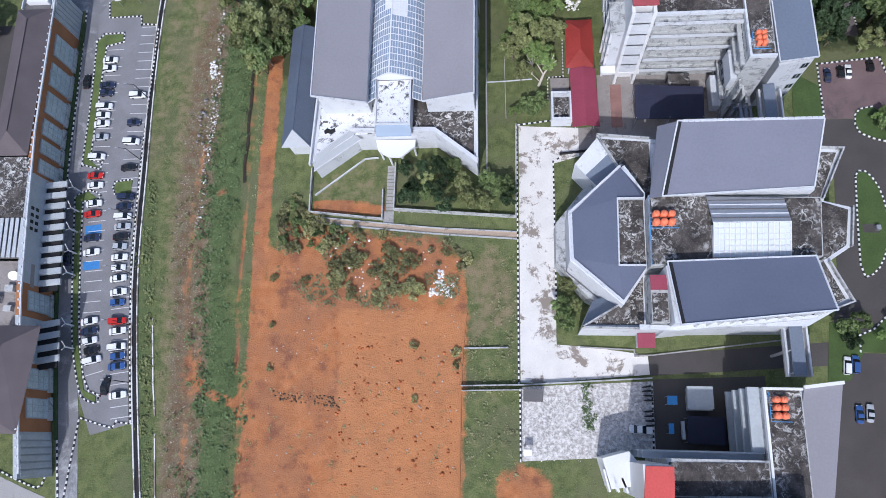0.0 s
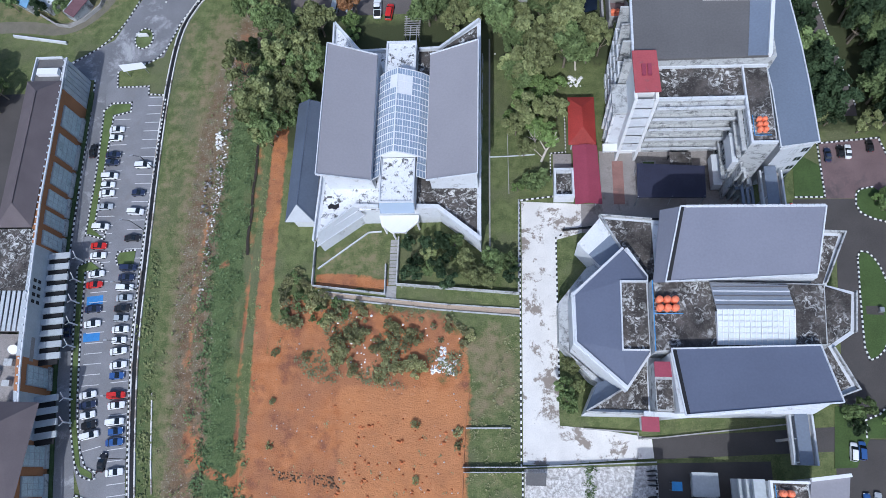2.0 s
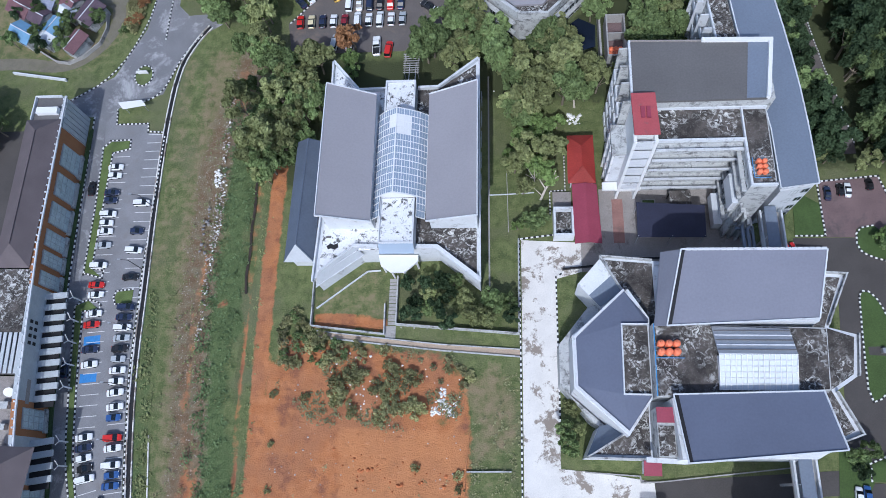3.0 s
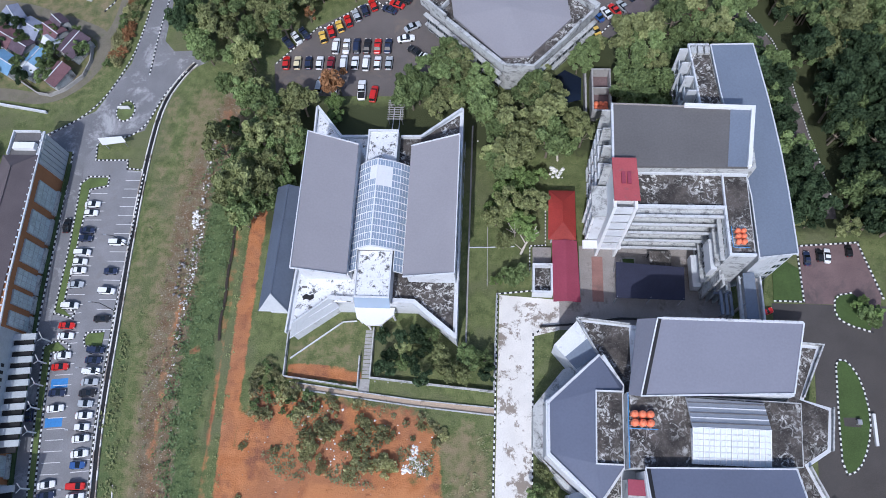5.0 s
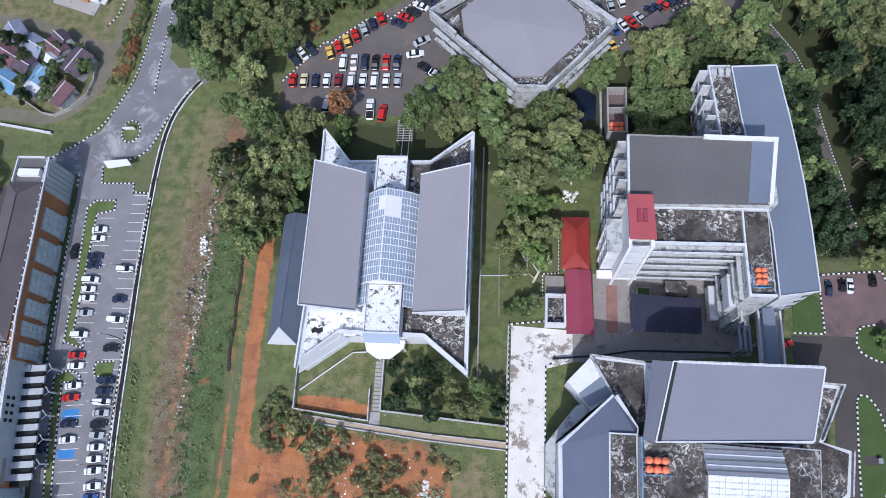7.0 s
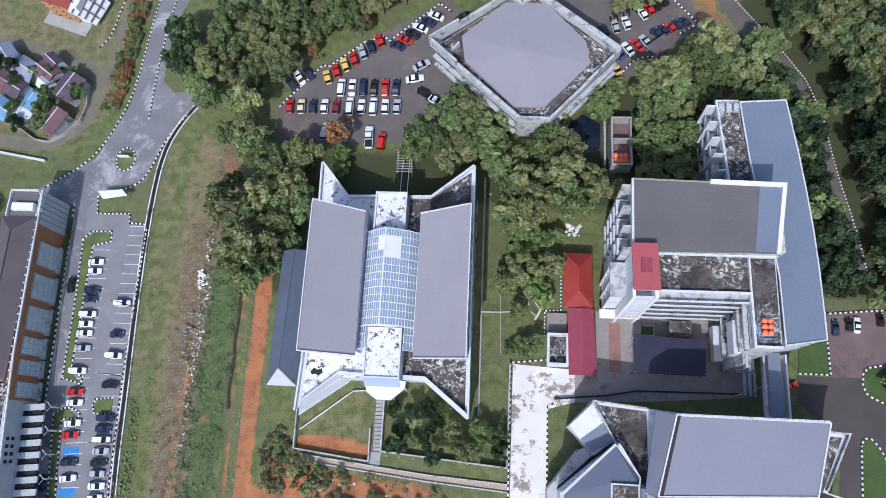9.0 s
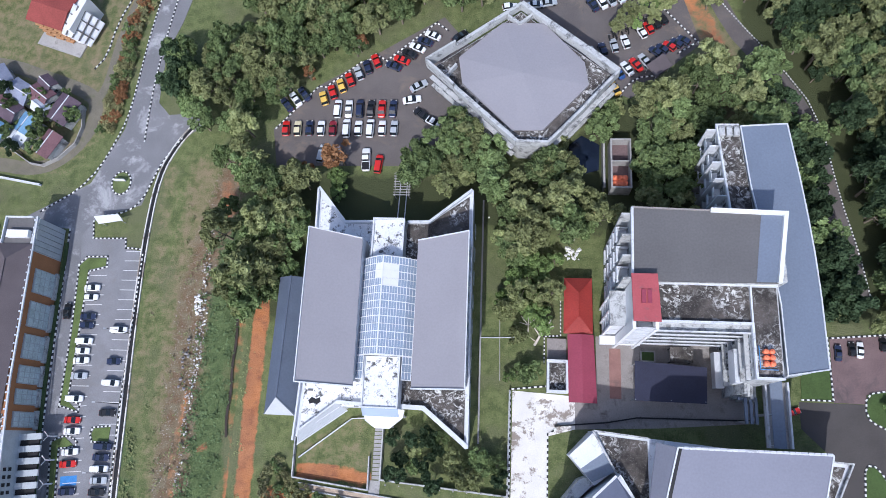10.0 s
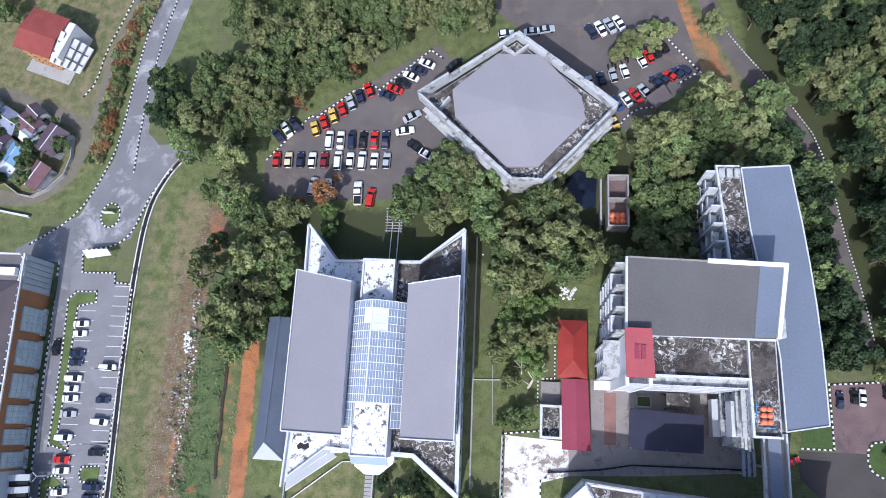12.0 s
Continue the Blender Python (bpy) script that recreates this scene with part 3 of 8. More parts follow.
flat("paved_yard", [(2.8, -9), (24, -7.6), (24.2, 4.1), (2.8, 2.9)], YARD_PALE, "pale speckled paved yard", "pavement", 0.035)
# The dark colour here takes in the shadow that lies on the yard.
flat("service_yard", [(24.0, -8), (42, -8), (42, 5.2), (24.2, 4.4)], PAVING_DARK, "paved service yard, coloured dark for the block's shadow", "pavement", 0.03)
flat("east_road", [(51, 50.4), (72, 50.4), (90, 50), (90, 46), (72, 44), (69, 30), (68, 20), (64, 16), (62.4, 15.6), (59.8, 13), (57.4, 12), (57, 9), (64, 9), (62, -20), (50, -20), (52, 6), (55, 20), (57, 40), (51, 46)],
     PAVING_DARK, "dark dusty paved road beside the hall", "road", 0.03)
flat("east_car_park", [(56.7, 50.5), (57.0, 61.4), (67.4, 62.2), (70, 52.4), (69.6, 50.5)], PAVING_PINK, "worn pinkish paved parking place", "car park", 0.034)
EAST_LAWN = smooth([(60.4, 39.6), (59.6, 31), (59.0, 21.4), (61.6, 22.4), (63.6, 26), (64.8, 31), (64.2, 37), (62.6, 40.2), (61.0, 40.6), (60.4, 39.6)], 1)
flat("east_lawn", EAST_LAWN[:-1], TURF, "mown kerbed lawn beside the hall", "lawn", 0.14)
flat("lawn_paving", [(60.3, 29.4), (60.3, 30.8), (63.0, 30.9), (63.0, 29.3)], PAVING_DARK, "small paved place in the lawn", "pavement", 0.15)
flat("planting_bed", [(62.0, 52.0), (61.6, 48.4), (63.6, 46.9), (67, 45.8), (68.8, 49.4), (65, 52.6)], TURF, "planted kerbed island beside the parking", "traffic island", 0.14)
flat("corner_lawn", [(51.4, 51.0), (56.4, 51.0), (56.4, 57), (52, 60)], TURF, "small kerbed lawn at the wing's corner", "lawn", 0.12)
flat("roadside_bed", [(62.4, 15.4), (59.8, 12.8), (57.6, 11.8), (57.4, 9.2), (64, 9.2), (70, 14)], TURF, "kerbed planting beside the road", "lawn", 0.12)
flat("hall_lawn", [(51.6, 4.4), (55.0, 4.6), (57.6, 9), (57.8, 14), (53, 14)], TURF, "patch of turf at the hall's corner", "lawn", 0.1)
flat("north_car_park", [(-47, 101), (-38, 111), (-22, 121), (-13, 126.5), (-6, 118), (-10.2, 101), (-19, 93), (-45.5, 93)], ASPHALT_BROWN,
     "dusty brown asphalt parking area", "car park", 0.03)
flat("north_east_car_park", [(5, 128), (-4, 136), (-6, 150), (30, 150), (38.5, 119.5), (24.5, 107.5), (19, 110)], ASPHALT_BROWN,
     "dusty asphalt parking area beside the hall", "car park", 0.025)
bm = bmesh.new()
ribbon(bm, smooth(FOREST_PATH), 3.4, 0.05)
structure("forest_path", bm, ASPHALT_BROWN, "narrow grey asphalt path through the trees", "path")

flat("paving_strip", [(19.5, 49.7), (21.5, 49.7), (21.5, 58.4), (19.5, 58.4)], PAVING_RED, "reddish paved strip across the courtyard", "pavement", 0.055)

# Flat dark ribbon: the ditch's depth and shade put in as colour.
bm = bmesh.new()
ribbon(bm, smooth([(-49.3, 66), (-49.6, 62), (-49.2, 57), (-49.5, 53), (-49.0, 48), (-49.4, 44), (-48.9, 40)], 2), 0.5, 0.05)
structure("ditch", bm, DITCH, "narrow ditch, a dark ribbon for its shade, beside the red track", "ditch")
flat("south_lane", [(-110, -6), (-91.5, -12.2), (-82.8, -15.4), (-77.0, -17.4), (-75.6, -30), (-80, -30), (-84, -19.6), (-91, -16.6), (-110, -10)], CONCRETE, "pale concrete lane joining the campus road", "road", 0.028)
flat("lane_verge", [(-110, -10.4), (-91, -17.0), (-84.2, -20), (-80.6, -30), (-110, -30)], PAVING_DARK, "dark paved yard south of the lane", "pavement", 0.02)

# ---- trees ----
def crown_mesh(name, seed, radius, height, blobs, leaves, mat, leaf=0.55, flatness=1.1):
    """A crown of many small leaf blades set round a number of boughs' ends, uneven and with gaps."""
    rng = np.random.default_rng(seed)
    verts, faces = [], []
    for b in range(blobs):
        a = rng.uniform(0, 2 * math.pi)
        rr = radius * math.sqrt((b + rng.uniform(0.0, 1.0)) / blobs) * 0.84
        c = np.array([rr * math.cos(a), rr * math.sin(a), height * (1 - 0.75 * (rr / radius) ** 2) * rng.uniform(0.25, 1.15)])
        br = radius * rng.uniform(0.19, 0.33)
        for _ in range(leaves):
            d = rng.normal(size=3)
            d /= np.linalg.norm(d)
            d[2] = abs(d[2]) * 0.9 - 0.15
            p = c + d * br * rng.uniform(0.6, 1.05) * np.array([1, 1, flatness])
            t = np.cross(d + rng.normal(size=3) * 0.5, rng.normal(size=3))
            t /= np.linalg.norm(t) + 1e-6
            if rng.random() < 0.32:
                t = d * 0.55 + np.array([0, 0, 0.75]) + rng.normal(size=3) * 0.35
                t /= np.linalg.norm(t) + 1e-6
            u = np.cross(d + rng.normal(size=3) * 0.45, t)
            u /= np.linalg.norm(u) + 1e-6
            s = leaf * rng.uniform(0.6, 1.3)
            k = len(verts)
            droop = np.array([0, 0, -0.18 * s])
            verts += [p - t * s + droop, p - u * s * 0.55, p + t * s + droop, p + u * s * 0.55]
            faces.append((k, k + 1, k + 2, k + 3))
    me = bpy.data.meshes.new(name)
    me.from_pydata([tuple(v) for v in verts], [], faces)
    me.materials.append(mat)
    return me


def trunk_mesh(name, seed, h, r, spread, mat=None):
    rng = random.Random(seed)
    bm = bmesh.new()
    mid = Vector((rng.uniform(-0.3, 0.3), rng.uniform(-0.3, 0.3), h * 0.55))
    pole(bm, (0, 0, -0.2), mid, r, r * 0.7, 7)
    for k in range(5):
        a = k * 1.257 + rng.uniform(-0.4, 0.4)
        tip = Vector((math.cos(a) * spread * rng.uniform(0.5, 0.8), math.sin(a) * spread * rng.uniform(0.5, 0.8), h * rng.uniform(0.9, 1.15)))
        knee = mid.lerp(tip, 0.45) + Vector((0, 0, -0.1 * h))
        pole(bm, mid, knee, r * 0.5, r * 0.32, 5)
        pole(bm, knee, tip, r * 0.32, r * 0.08, 5)
    return mesh_of(name, bm, mat or BARK)


TREES = {}


def tree_kind(key, count, radius, trunk_h, crown_h, blobs, leaves, mat, leaf=0.5):
    TREES[key] = [(crown_mesh("crown", 100 * len(TREES) + i, radius, crown_h, blobs, leaves, mat, leaf),
                   trunk_mesh("trunk", 17 * i + len(TREES), trunk_h, 0.05 * radius + 0.06, radius)) for i in range(count)]


tree_kind("broad", 4, 3.4, 5.0, 4.3, 20, 115, LEAF, 0.40)
tree_kind("olive", 4, 3.2, 5.5, 5.2, 18, 115, LEAF_OLIVE, 0.41)
tree_kind("dark", 4, 3.2, 5.5, 5.2, 19, 112, LEAF_DARK, 0.38)
tree_kind("bright", 3, 2.6, 3.6, 3.1, 17, 110, LEAF_BRIGHT, 0.30)
tree_kind("bush", 4, 2.0, 0.6, 0.9, 20, 52, LEAF_BUSH, 0.2)
tree_kind("rust_bush", 2, 1.9, 0.7, 1.2, 18, 60, LEAF_RUST, 0.2)
tree_kind("rust", 1, 2.6, 4.0, 2.8, 12, 70, LEAF_RUST, 0.36)
tree_kind("shrub", 4, 1.2, 0.6, 1.1, 10, 42, LEAF, 0.24)
tree_kind("shrub_olive", 3, 1.3, 0.6, 1.0, 11, 40, LEAF_DRY, 0.2)
TREE_TAGS = {"rust_bush": ("rusty brown bush in the hedge beside the road", "bush", "hedge bushes"), "bush": ("spreading olive green bush on broken earth", "bush", "bushes"), "broad": ("broadleaf tree with a dense green crown", "tree", "trees"), "olive": ("tall tree with an olive green clumped crown", "tree", "trees"),
             "dark": ("tree with a dark green crown in the wood", "tree", "trees"), "bright": ("young tree with a bright green crown", "tree", "trees"),
             "rust": ("tree with dying rust-coloured leaves", "tree", ""), "shrub": ("low green shrub on open ground", "shrub", "shrubs"),
             "shrub_olive": ("low dry olive shrub on open ground", "shrub", "shrubs")}
tree_rng = random.Random(11)


def tree(key, x, y, size=1.0, z=0.0):
    kinds = TREES[key]
    crown, trunk = kinds[tree_rng.randrange(len(kinds))]
    base = new("shrub" if "shrub" in key else "bush" if "bush" in key else "tree")
    base.empty_display_size = 0.5
    label, cat, group = TREE_TAGS[key]
    tagged(base, label, cat, group)
    base.matrix_basis = Matrix.LocRotScale((x, y, z), Euler((0, 0, tree_rng.uniform(0, 6.28))), Vector((size, size, size * tree_rng.uniform(0.85, 1.15))))
    t = new("trunk", trunk)
    t.parent = base
    c = new("crown", crown)
    c.location = (0, 0, trunk_height(trunk))
    c.parent = base
    return base


def trunk_height(me):
    return max(v.co.z for v in me.vertices) * 0.62


def far_wood(places):
    """The trees past counting, joined into one mesh."""
    rng = np.random.default_rng(8)
    total = 0
    verts, faces, mats, slots = [], [], [], []
    for key, x, y, size in places:
        crown, trunk = TREES[key][int(rng.integers(len(TREES[key])))]
        a = rng.uniform(0, 6.28)
        turn = np.array([[math.cos(a), -math.sin(a), 0], [math.sin(a), math.cos(a), 0], [0, 0, 1]]) * size
        for me, lift in ((crown, trunk_height(trunk)), (trunk, 0)):
            co = np.empty(len(me.vertices) * 3)
            me.vertices.foreach_get("co", co)
            co = (co.reshape(-1, 3) + (0, 0, lift)) @ turn.T + (x, y, 0)
            verts.append(co)
            m = me.materials[0]
            if m not in mats:
                mats.append(m)
            for p in me.polygons:
                faces.append([total + i for i in p.vertices])
                slots.append(mats.index(m))
            total += len(co)
    me = bpy.data.meshes.new("wood")
    me.from_pydata(np.concatenate(verts).tolist(), [], faces)
    for m in mats:
        me.materials.append(m)
    me.polygons.foreach_set("material_index", slots)
    return tagged(new("wood", me), "dense dark green wood of many crowded trees", "wood", kind="stuff")


FAR = []


def grove(poly, spacing, keys, size=(0.8, 1.2), seed=1, jitter=0.38, far=False):
    """Trees at uneven places over a plan polygon."""
    rng = random.Random(seed)
    xs, ys = [p[0] for p in poly], [p[1] for p in poly]
    y = min(ys)
    row = 0
    while y < max(ys):
        x = min(xs) + (spacing / 2 if row % 2 else 0)
        while x < max(xs):
            px, py = x + rng.uniform(-jitter, jitter) * spacing, y + rng.uniform(-jitter, jitter) * spacing
            on_path = px > 40 and line_distance(np.array([px]), np.array([py]), FOREST_PATH)[0] < 3.4
            if inside(np.array([px]), np.array([py]), poly)[0] > 0 and not on_path:
                if far:
                    FAR.append((rng.choice(keys), px, py, rng.uniform(*size)))
                else:
                    tree(rng.choice(keys), px, py, rng.uniform(*size))
            x += spacing
        y += spacing * 0.87
        row += 1


# wood and planting
grove([(-47.5, 62), (-42.5, 63), (-40.5, 68), (-37, 72), (-37, 90), (-47.5, 91), (-49.5, 104), (-55, 104), (-56, 95), (-52.5, 75)], 4.2, ["broad", "olive", "olive", "broad"], (0.6, 1.25), 2)
grove([(-35.5, 88), (-31.5, 84.5), (-29, 82), (-28, 90), (-36, 91)], 4.2, ["broad", "bright", "olive"], (0.6, 0.9), 3)
grove([(-15, 85.5), (-9.5, 87), (-3.5, 90.5), (6, 89), (0, 93), (-9, 102), (-14, 98), (-17, 92)], 3.6, ["broad", "olive", "broad"], (0.6, 1.2), 4)
grove([(-3, 79), (4, 74), (8, 78), (10, 74), (18.6, 80), (34, 78), (34, 85), (26.4, 85.4), (25.6, 81.6), (18.4, 81.6), (17, 88), (11.5, 90), (8, 92), (-3, 88)], 4.2, ["olive", "olive", "broad"], (0.65, 1.3), 5)
grove([(24.5, 87), (34, 84), (35, 97), (40, 98), (49, 99), (46, 108), (34, 112), (26, 106)], 4.2, ["broad", "olive", "broad"], (0.65, 1.3), 6)
grove([(-0.5, 64), (3, 58), (8, 62), (10.5, 66), (10.0, 74), (2, 75), (-0.5, 70)], 3.1, ["bright", "olive", "bright"], (0.6, 0.95), 7)
grove([(19.5, 99), (25, 104), (24, 108), (21.5, 106.4), (10.5, 96), (12, 94.4), (13, 98)], 3.0, ["broad", "olive"], (0.5, 0.8), 40)
grove([(1.5, 51.8), (6.5, 52), (7.5, 57), (2.2, 57)], 3.4, ["bright", "broad"], (0.35, 0.6), 19)
grove([(-52, 105), (-47, 104), (-39.5, 112), (-29, 118.5), (-13, 128.5), (-8, 126), (0, 128), (-6, 134), (-8, 160), (-54, 160), (-55, 133), (-51.5, 124), (-56, 118), (-61, 116), (-63, 106)], 4.0, ["olive", "olive", "broad", "broad"], (0.65, 1.3), 8, far=True)
grove([(66, 62.4), (70, 61), (88, 61), (88, 98), (62.6, 98), (62.8, 88), (64.4, 76), (65.4, 68)], 3.4, ["dark", "dark", "dark", "dark", "broad"], (0.7, 1.5), 9, far=True)
grove([(88, 98), (88, 165), (38, 165), (46.6, 130), (53.6, 118.6), (60.6, 105), (61.8, 98)], 3.4, ["broad", "dark", "olive", "dark"], (0.7, 1.35), 39, far=True)
grove([(51.5, 66), (61, 66), (60.4, 76), (58.6, 86), (58.4, 100), (52, 112), (46, 112), (50, 96), (52, 82)], 3.3, ["broad", "dark", "dark"], (0.6, 1.2), 10)
grove([(-19.3, 34.6), (1.6, 33.6), (1.2, 38.5), (-5, 41), (-12, 43.4), (-18.8, 43)], 3.1, ["broad", "olive", "dark"], (0.45, 0.68), 12)
grove([(9.2, 12), (12, 12), (12.5, 17), (9.2, 23)], 2.6, ["broad", "olive"], (0.45, 0.6), 13)
grove([(37, 126), (44, 113), (49, 112.6), (42, 125), (34, 138), (29, 150), (26, 148)], 4.6, ["olive", "bright", "broad"], (0.7, 1.0), 14)
grove([(-101, 78), (-128, 90), (-128, 70), (-102, 68)], 4.6, ["dark", "broad"], (0.7, 1.1), 15, far=True)
grove([(-128, 132), (-106, 132), (-106, 160), (-128, 160)], 5.0, ["dark", "broad"], (0.8, 1.1), 16, far=True)
grove([(62, 51.6), (62, 48.6), (64, 47.4), (67, 46.6), (68, 49.4), (65, 52)], 2.2, ["bright", "broad"], (0.35, 0.55), 17)
grove([(54, 62.8), (70, 63.8), (70, 67.4), (53.6, 66.8)], 2.6, ["broad", "olive", "dark", "dark"], (0.5, 0.8), 28)
grove([(63.6, 63.6), (69, 63.6), (69, 68), (64.6, 68)], 3.0, ["bright", "bright", "broad"], (0.6, 0.9), 29)
grove([(58, 11), (63, 14.6), (68, 13.6), (63, 9.6)], 2.6, ["bright", "broad"], (0.35, 0.6), 30)
grove([(53.5, 8.5), (57.4, 9), (57.6, 14), (54, 14)], 2.8, ["broad", "dark"], (0.45, 0.65), 18)
grove([(73.5, 43.5), (90, 45.4), (90, -30), (60, -30), (61, -14), (64.5, 0), (66, 10), (70, 18), (71, 30)], 3.7, ["dark", "dark", "broad"], (0.7, 1.1), 25, far=True)
grove([(-70.6, 107), (-62, 106), (-62, 112), (-64.5, 117), (-70.6, 118)], 3.2, ["dark", "broad"], (0.6, 0.95), 27)
grove([(-110, 112), (-92, 109), (-88, 104), (-91, 97), (-97, 94), (-110, 97)], 4.2, ["dark", "broad"], (0.35, 0.6), 33)
grove([(60.6, 103), (63, 103), (62.6, 80), (60.4, 80)], 6.0, ["broad", "dark"], (0.6, 0.9), 34)
far_wood(FAR)
for x, y, s in ((-62, 103.4, 0.9), (-60.4, 100.6, 0.8), (-63.6, 106.2, 0.8)):
    tree("broad", x, y, s)
for x, y, s in ((8.2, 94.8, 0.75), (10.4, 91.6, 0.95), (12.6, 89.4, 0.9), (10.6, 96.4, 0.6)):
    tree("olive", x, y, s)
tree("rust", -31.5, 93.2, 1.35)
tree("rust", -38.5, 91.5, 0.7)
grove([(18.5, 120.6), (24, 121.4), (30, 122.6), (33.5, 127), (27, 131), (23, 125)], 3.0, ["bright", "olive"], (0.4, 0.75), 36)
tree("rust", -30, 118.5, 0.8)
tree("rust", -40, 112, 0.7)
# scrub on the earth field
grove([(-30.9, 21.5), (-27.0, 16.8), (-24.6, 20), (-26, 26), (-29, 26)], 2.6, ["bush", "bush", "shrub_olive"], (0.7, 1.1), 21)
grove([(-24.2, 23.3), (-23.4, 18.0), (-19.1, 16.2), (-14.8, 18.8), (-14.2, 23.3), (-18.7, 26.4), (-22.6, 26.4)], 2.6, ["bush", "bush", "bush", "shrub_olive"], (0.7, 1.15), 22)
grove([(-42.0, 35.5), (-41.8, 31.8), (-38.4, 25.6), (-33.6, 26.4), (-23.8, 29.4), (-19.5, 29.6), (-34, 31.4), (-36.6, 35.5), (-39, 38)], 2.0, ["bush", "shrub", "bush", "shrub_olive"], (0.55, 1.0), 23)
for x, y, s in ((-15.6, 9.6, 0.45), (-35.6, 20.9, 0.5), (-6.5, 25.1, 0.6), (-10.4, 26.2, 0.5), (-15.2, 0.6, 0.4), (-41.4, 21.5, 0.45), (-41.0, 13, 0.35), (-40.7, 5.5, 0.4), (-8.3, 8.6, 0.5), (-8.0, 6.4, 0.45)):
    tree("bush", x, y, s)
grove([(-14, 29), (-8, 27.6), (-6, 23), (-12, 24)], 3.0, ["shrub_olive"], (0.4, 0.8), 24)


def weed_patch(name, places, blades, size, mat, label, seed):
    """Low weeds past counting: many small clumps of blades in one mesh."""
    rng = np.random.default_rng(seed)
    verts, faces = [], []
    for x, y in places:
        s0 = size * rng.uniform(0.5, 1.4)
        for _ in range(blades):
            a, tilt, s = rng.uniform(0, 6.28), rng.uniform(-0.9, 0.9), s0 * rng.uniform(0.5, 1.2)
            px, py, pz = x + rng.normal() * s0 * 0.7, y + rng.normal() * s0 * 0.7, abs(rng.normal()) * s0 * 0.4 + 0.05
            u = np.array([math.cos(a), math.sin(a), tilt * 0.6]) * s * 0.5
            w = np.array([-math.sin(a), math.cos(a), rng.uniform(-0.5, 0.5)]) * s * 0.3
            p = np.array([px, py, pz])
            k = len(verts)
            verts += [p - u, p - w, p + u, p + w]
            faces.append((k, k + 1, k + 2, k + 3))
    me = bpy.data.meshes.new(name)
    me.from_pydata([tuple(v) for v in verts], [], faces)
    me.materials.append(mat)
    return tagged(new(name, me), label, "weeds", kind="stuff")


def scatter_line(line, width, count, seed):
    rng = np.random.default_rng(seed)
    out = []
    pts = along(line, 0.5)
    for _ in range(count):
        p, d = pts[int(rng.integers(len(pts)))]
        off = rng.normal() * width / 2
        out.append((p.x - d.y * off, p.y + d.x * off))
    return out


def scatter_poly(poly, count, seed):
    rng = np.random.default_rng(seed)
    X = rng.uniform(min(p[0] for p in poly), max(p[0] for p in poly), count * 3)
    Y = rng.uniform(min(p[1] for p in poly), max(p[1] for p in poly), count * 3)
    keep = inside(X, Y, poly) > 0
    return list(zip(X[keep], Y[keep]))[:count]


weed_patch("tall_weeds", [p for p in scatter_line(WEEDS, 3.8, 1150, 1) if p[0] < -49.6 or p[1] < 6], 11, 0.5, LEAF_WEED, "rank green weeds along the gully", 31)
weed_patch("tall_weeds", scatter_line([(-67, 40), (-66, 25), (-63.5, 8), (-60, -20)], 1.3, 150, 2), 9, 0.5, LEAF_OLIVE, "weeds in the grass verge", 32)
weed_patch("tall_weeds", scatter_line([(-46.9, 62), (-46.7, 40), (-46.0, 20), (-44.9, 0), (-44.2, -20)], 1.1, 130, 3), 8, 0.26, LEAF_OLIVE, "dark weeds beside the ruts", 33)
weed_patch("dry_weeds", [p for p in scatter_poly(SCRUB, 1000, 5) if math.sin(p[0] * 0.55 + 1.3 * math.sin(p[1] * 0.4)) + math.sin(p[1] * 0.8 + p[0] * 0.23) > 0.25], 7, 0.40, LEAF_DRY, "dry scrub and weeds on broken earth", 34)
weed_patch("dry_weeds", scatter_poly([(-7, -12), (-6, 17), (2, 28), (2, -12)], 170, 6), 7, 0.35, LEAF_DRY, "rough tufts on the grass", 35)
weed_patch("dry_weeds", scatter_poly([(-41, 12), (-40, -25), (-8, -25), (-8, 8)], 110, 7), 7, 0.3, LEAF_DRY, "sparse tufts on the red earth", 36)
weed_patch("tall_weeds", scatter_line(GULLY, 6.0, 380, 8), 8, 0.35, LEAF_OLIVE, "sparse weeds over the gully's banks", 37)

weed_patch("tall_weeds", scatter_line([(13.4, 3.4), (13.6, -3.6)], 0.9, 60, 9), 9, 0.32, LEAF_WEED, "weeds growing through the yard paving", 38)

# ---- the library: two sloping roofs with a glazed atrium between ----
def parapet(name, line, z0, z1, w, mat, parent, label=""):
    bm = bmesh.new()
    wall_along(bm, line, w, z0, z1)
    return part(name, bm, mat, parent, label)


def window(parent, name, m, w, h, panes=2):
    """A framed window set on a wall: the matrix puts x along the wall and z up, y outwards."""
    bm = bmesh.new()
    for x0, x1, z0, z1 in ((-w / 2, w / 2, 0, 0.08), (-w / 2, w / 2, h - 0.08, h), (-w / 2, -w / 2 + 0.08, 0.08, h - 0.08), (w / 2 - 0.08, w / 2, 0.08, h - 0.08)):
        turned_box(bm, m, x0, -0.02, z0, x1, 0.07, z1)
    for k in range(1, panes):
        x = -w / 2 + w * k / panes
        turned_box(bm, m, x - 0.03, -0.02, 0.08, x + 0.03, 0.06, h - 0.08)
    frame_ob = part(name, bm, GREY_FRAME, parent)
    bm = bmesh.new()
    turned_box(bm, m, -w / 2 + 0.06, -0.01, 0.06, w / 2 - 0.06, 0.03, h - 0.06)
    part("pane", bm, DARK_GLASS, frame_ob)
    return frame_ob


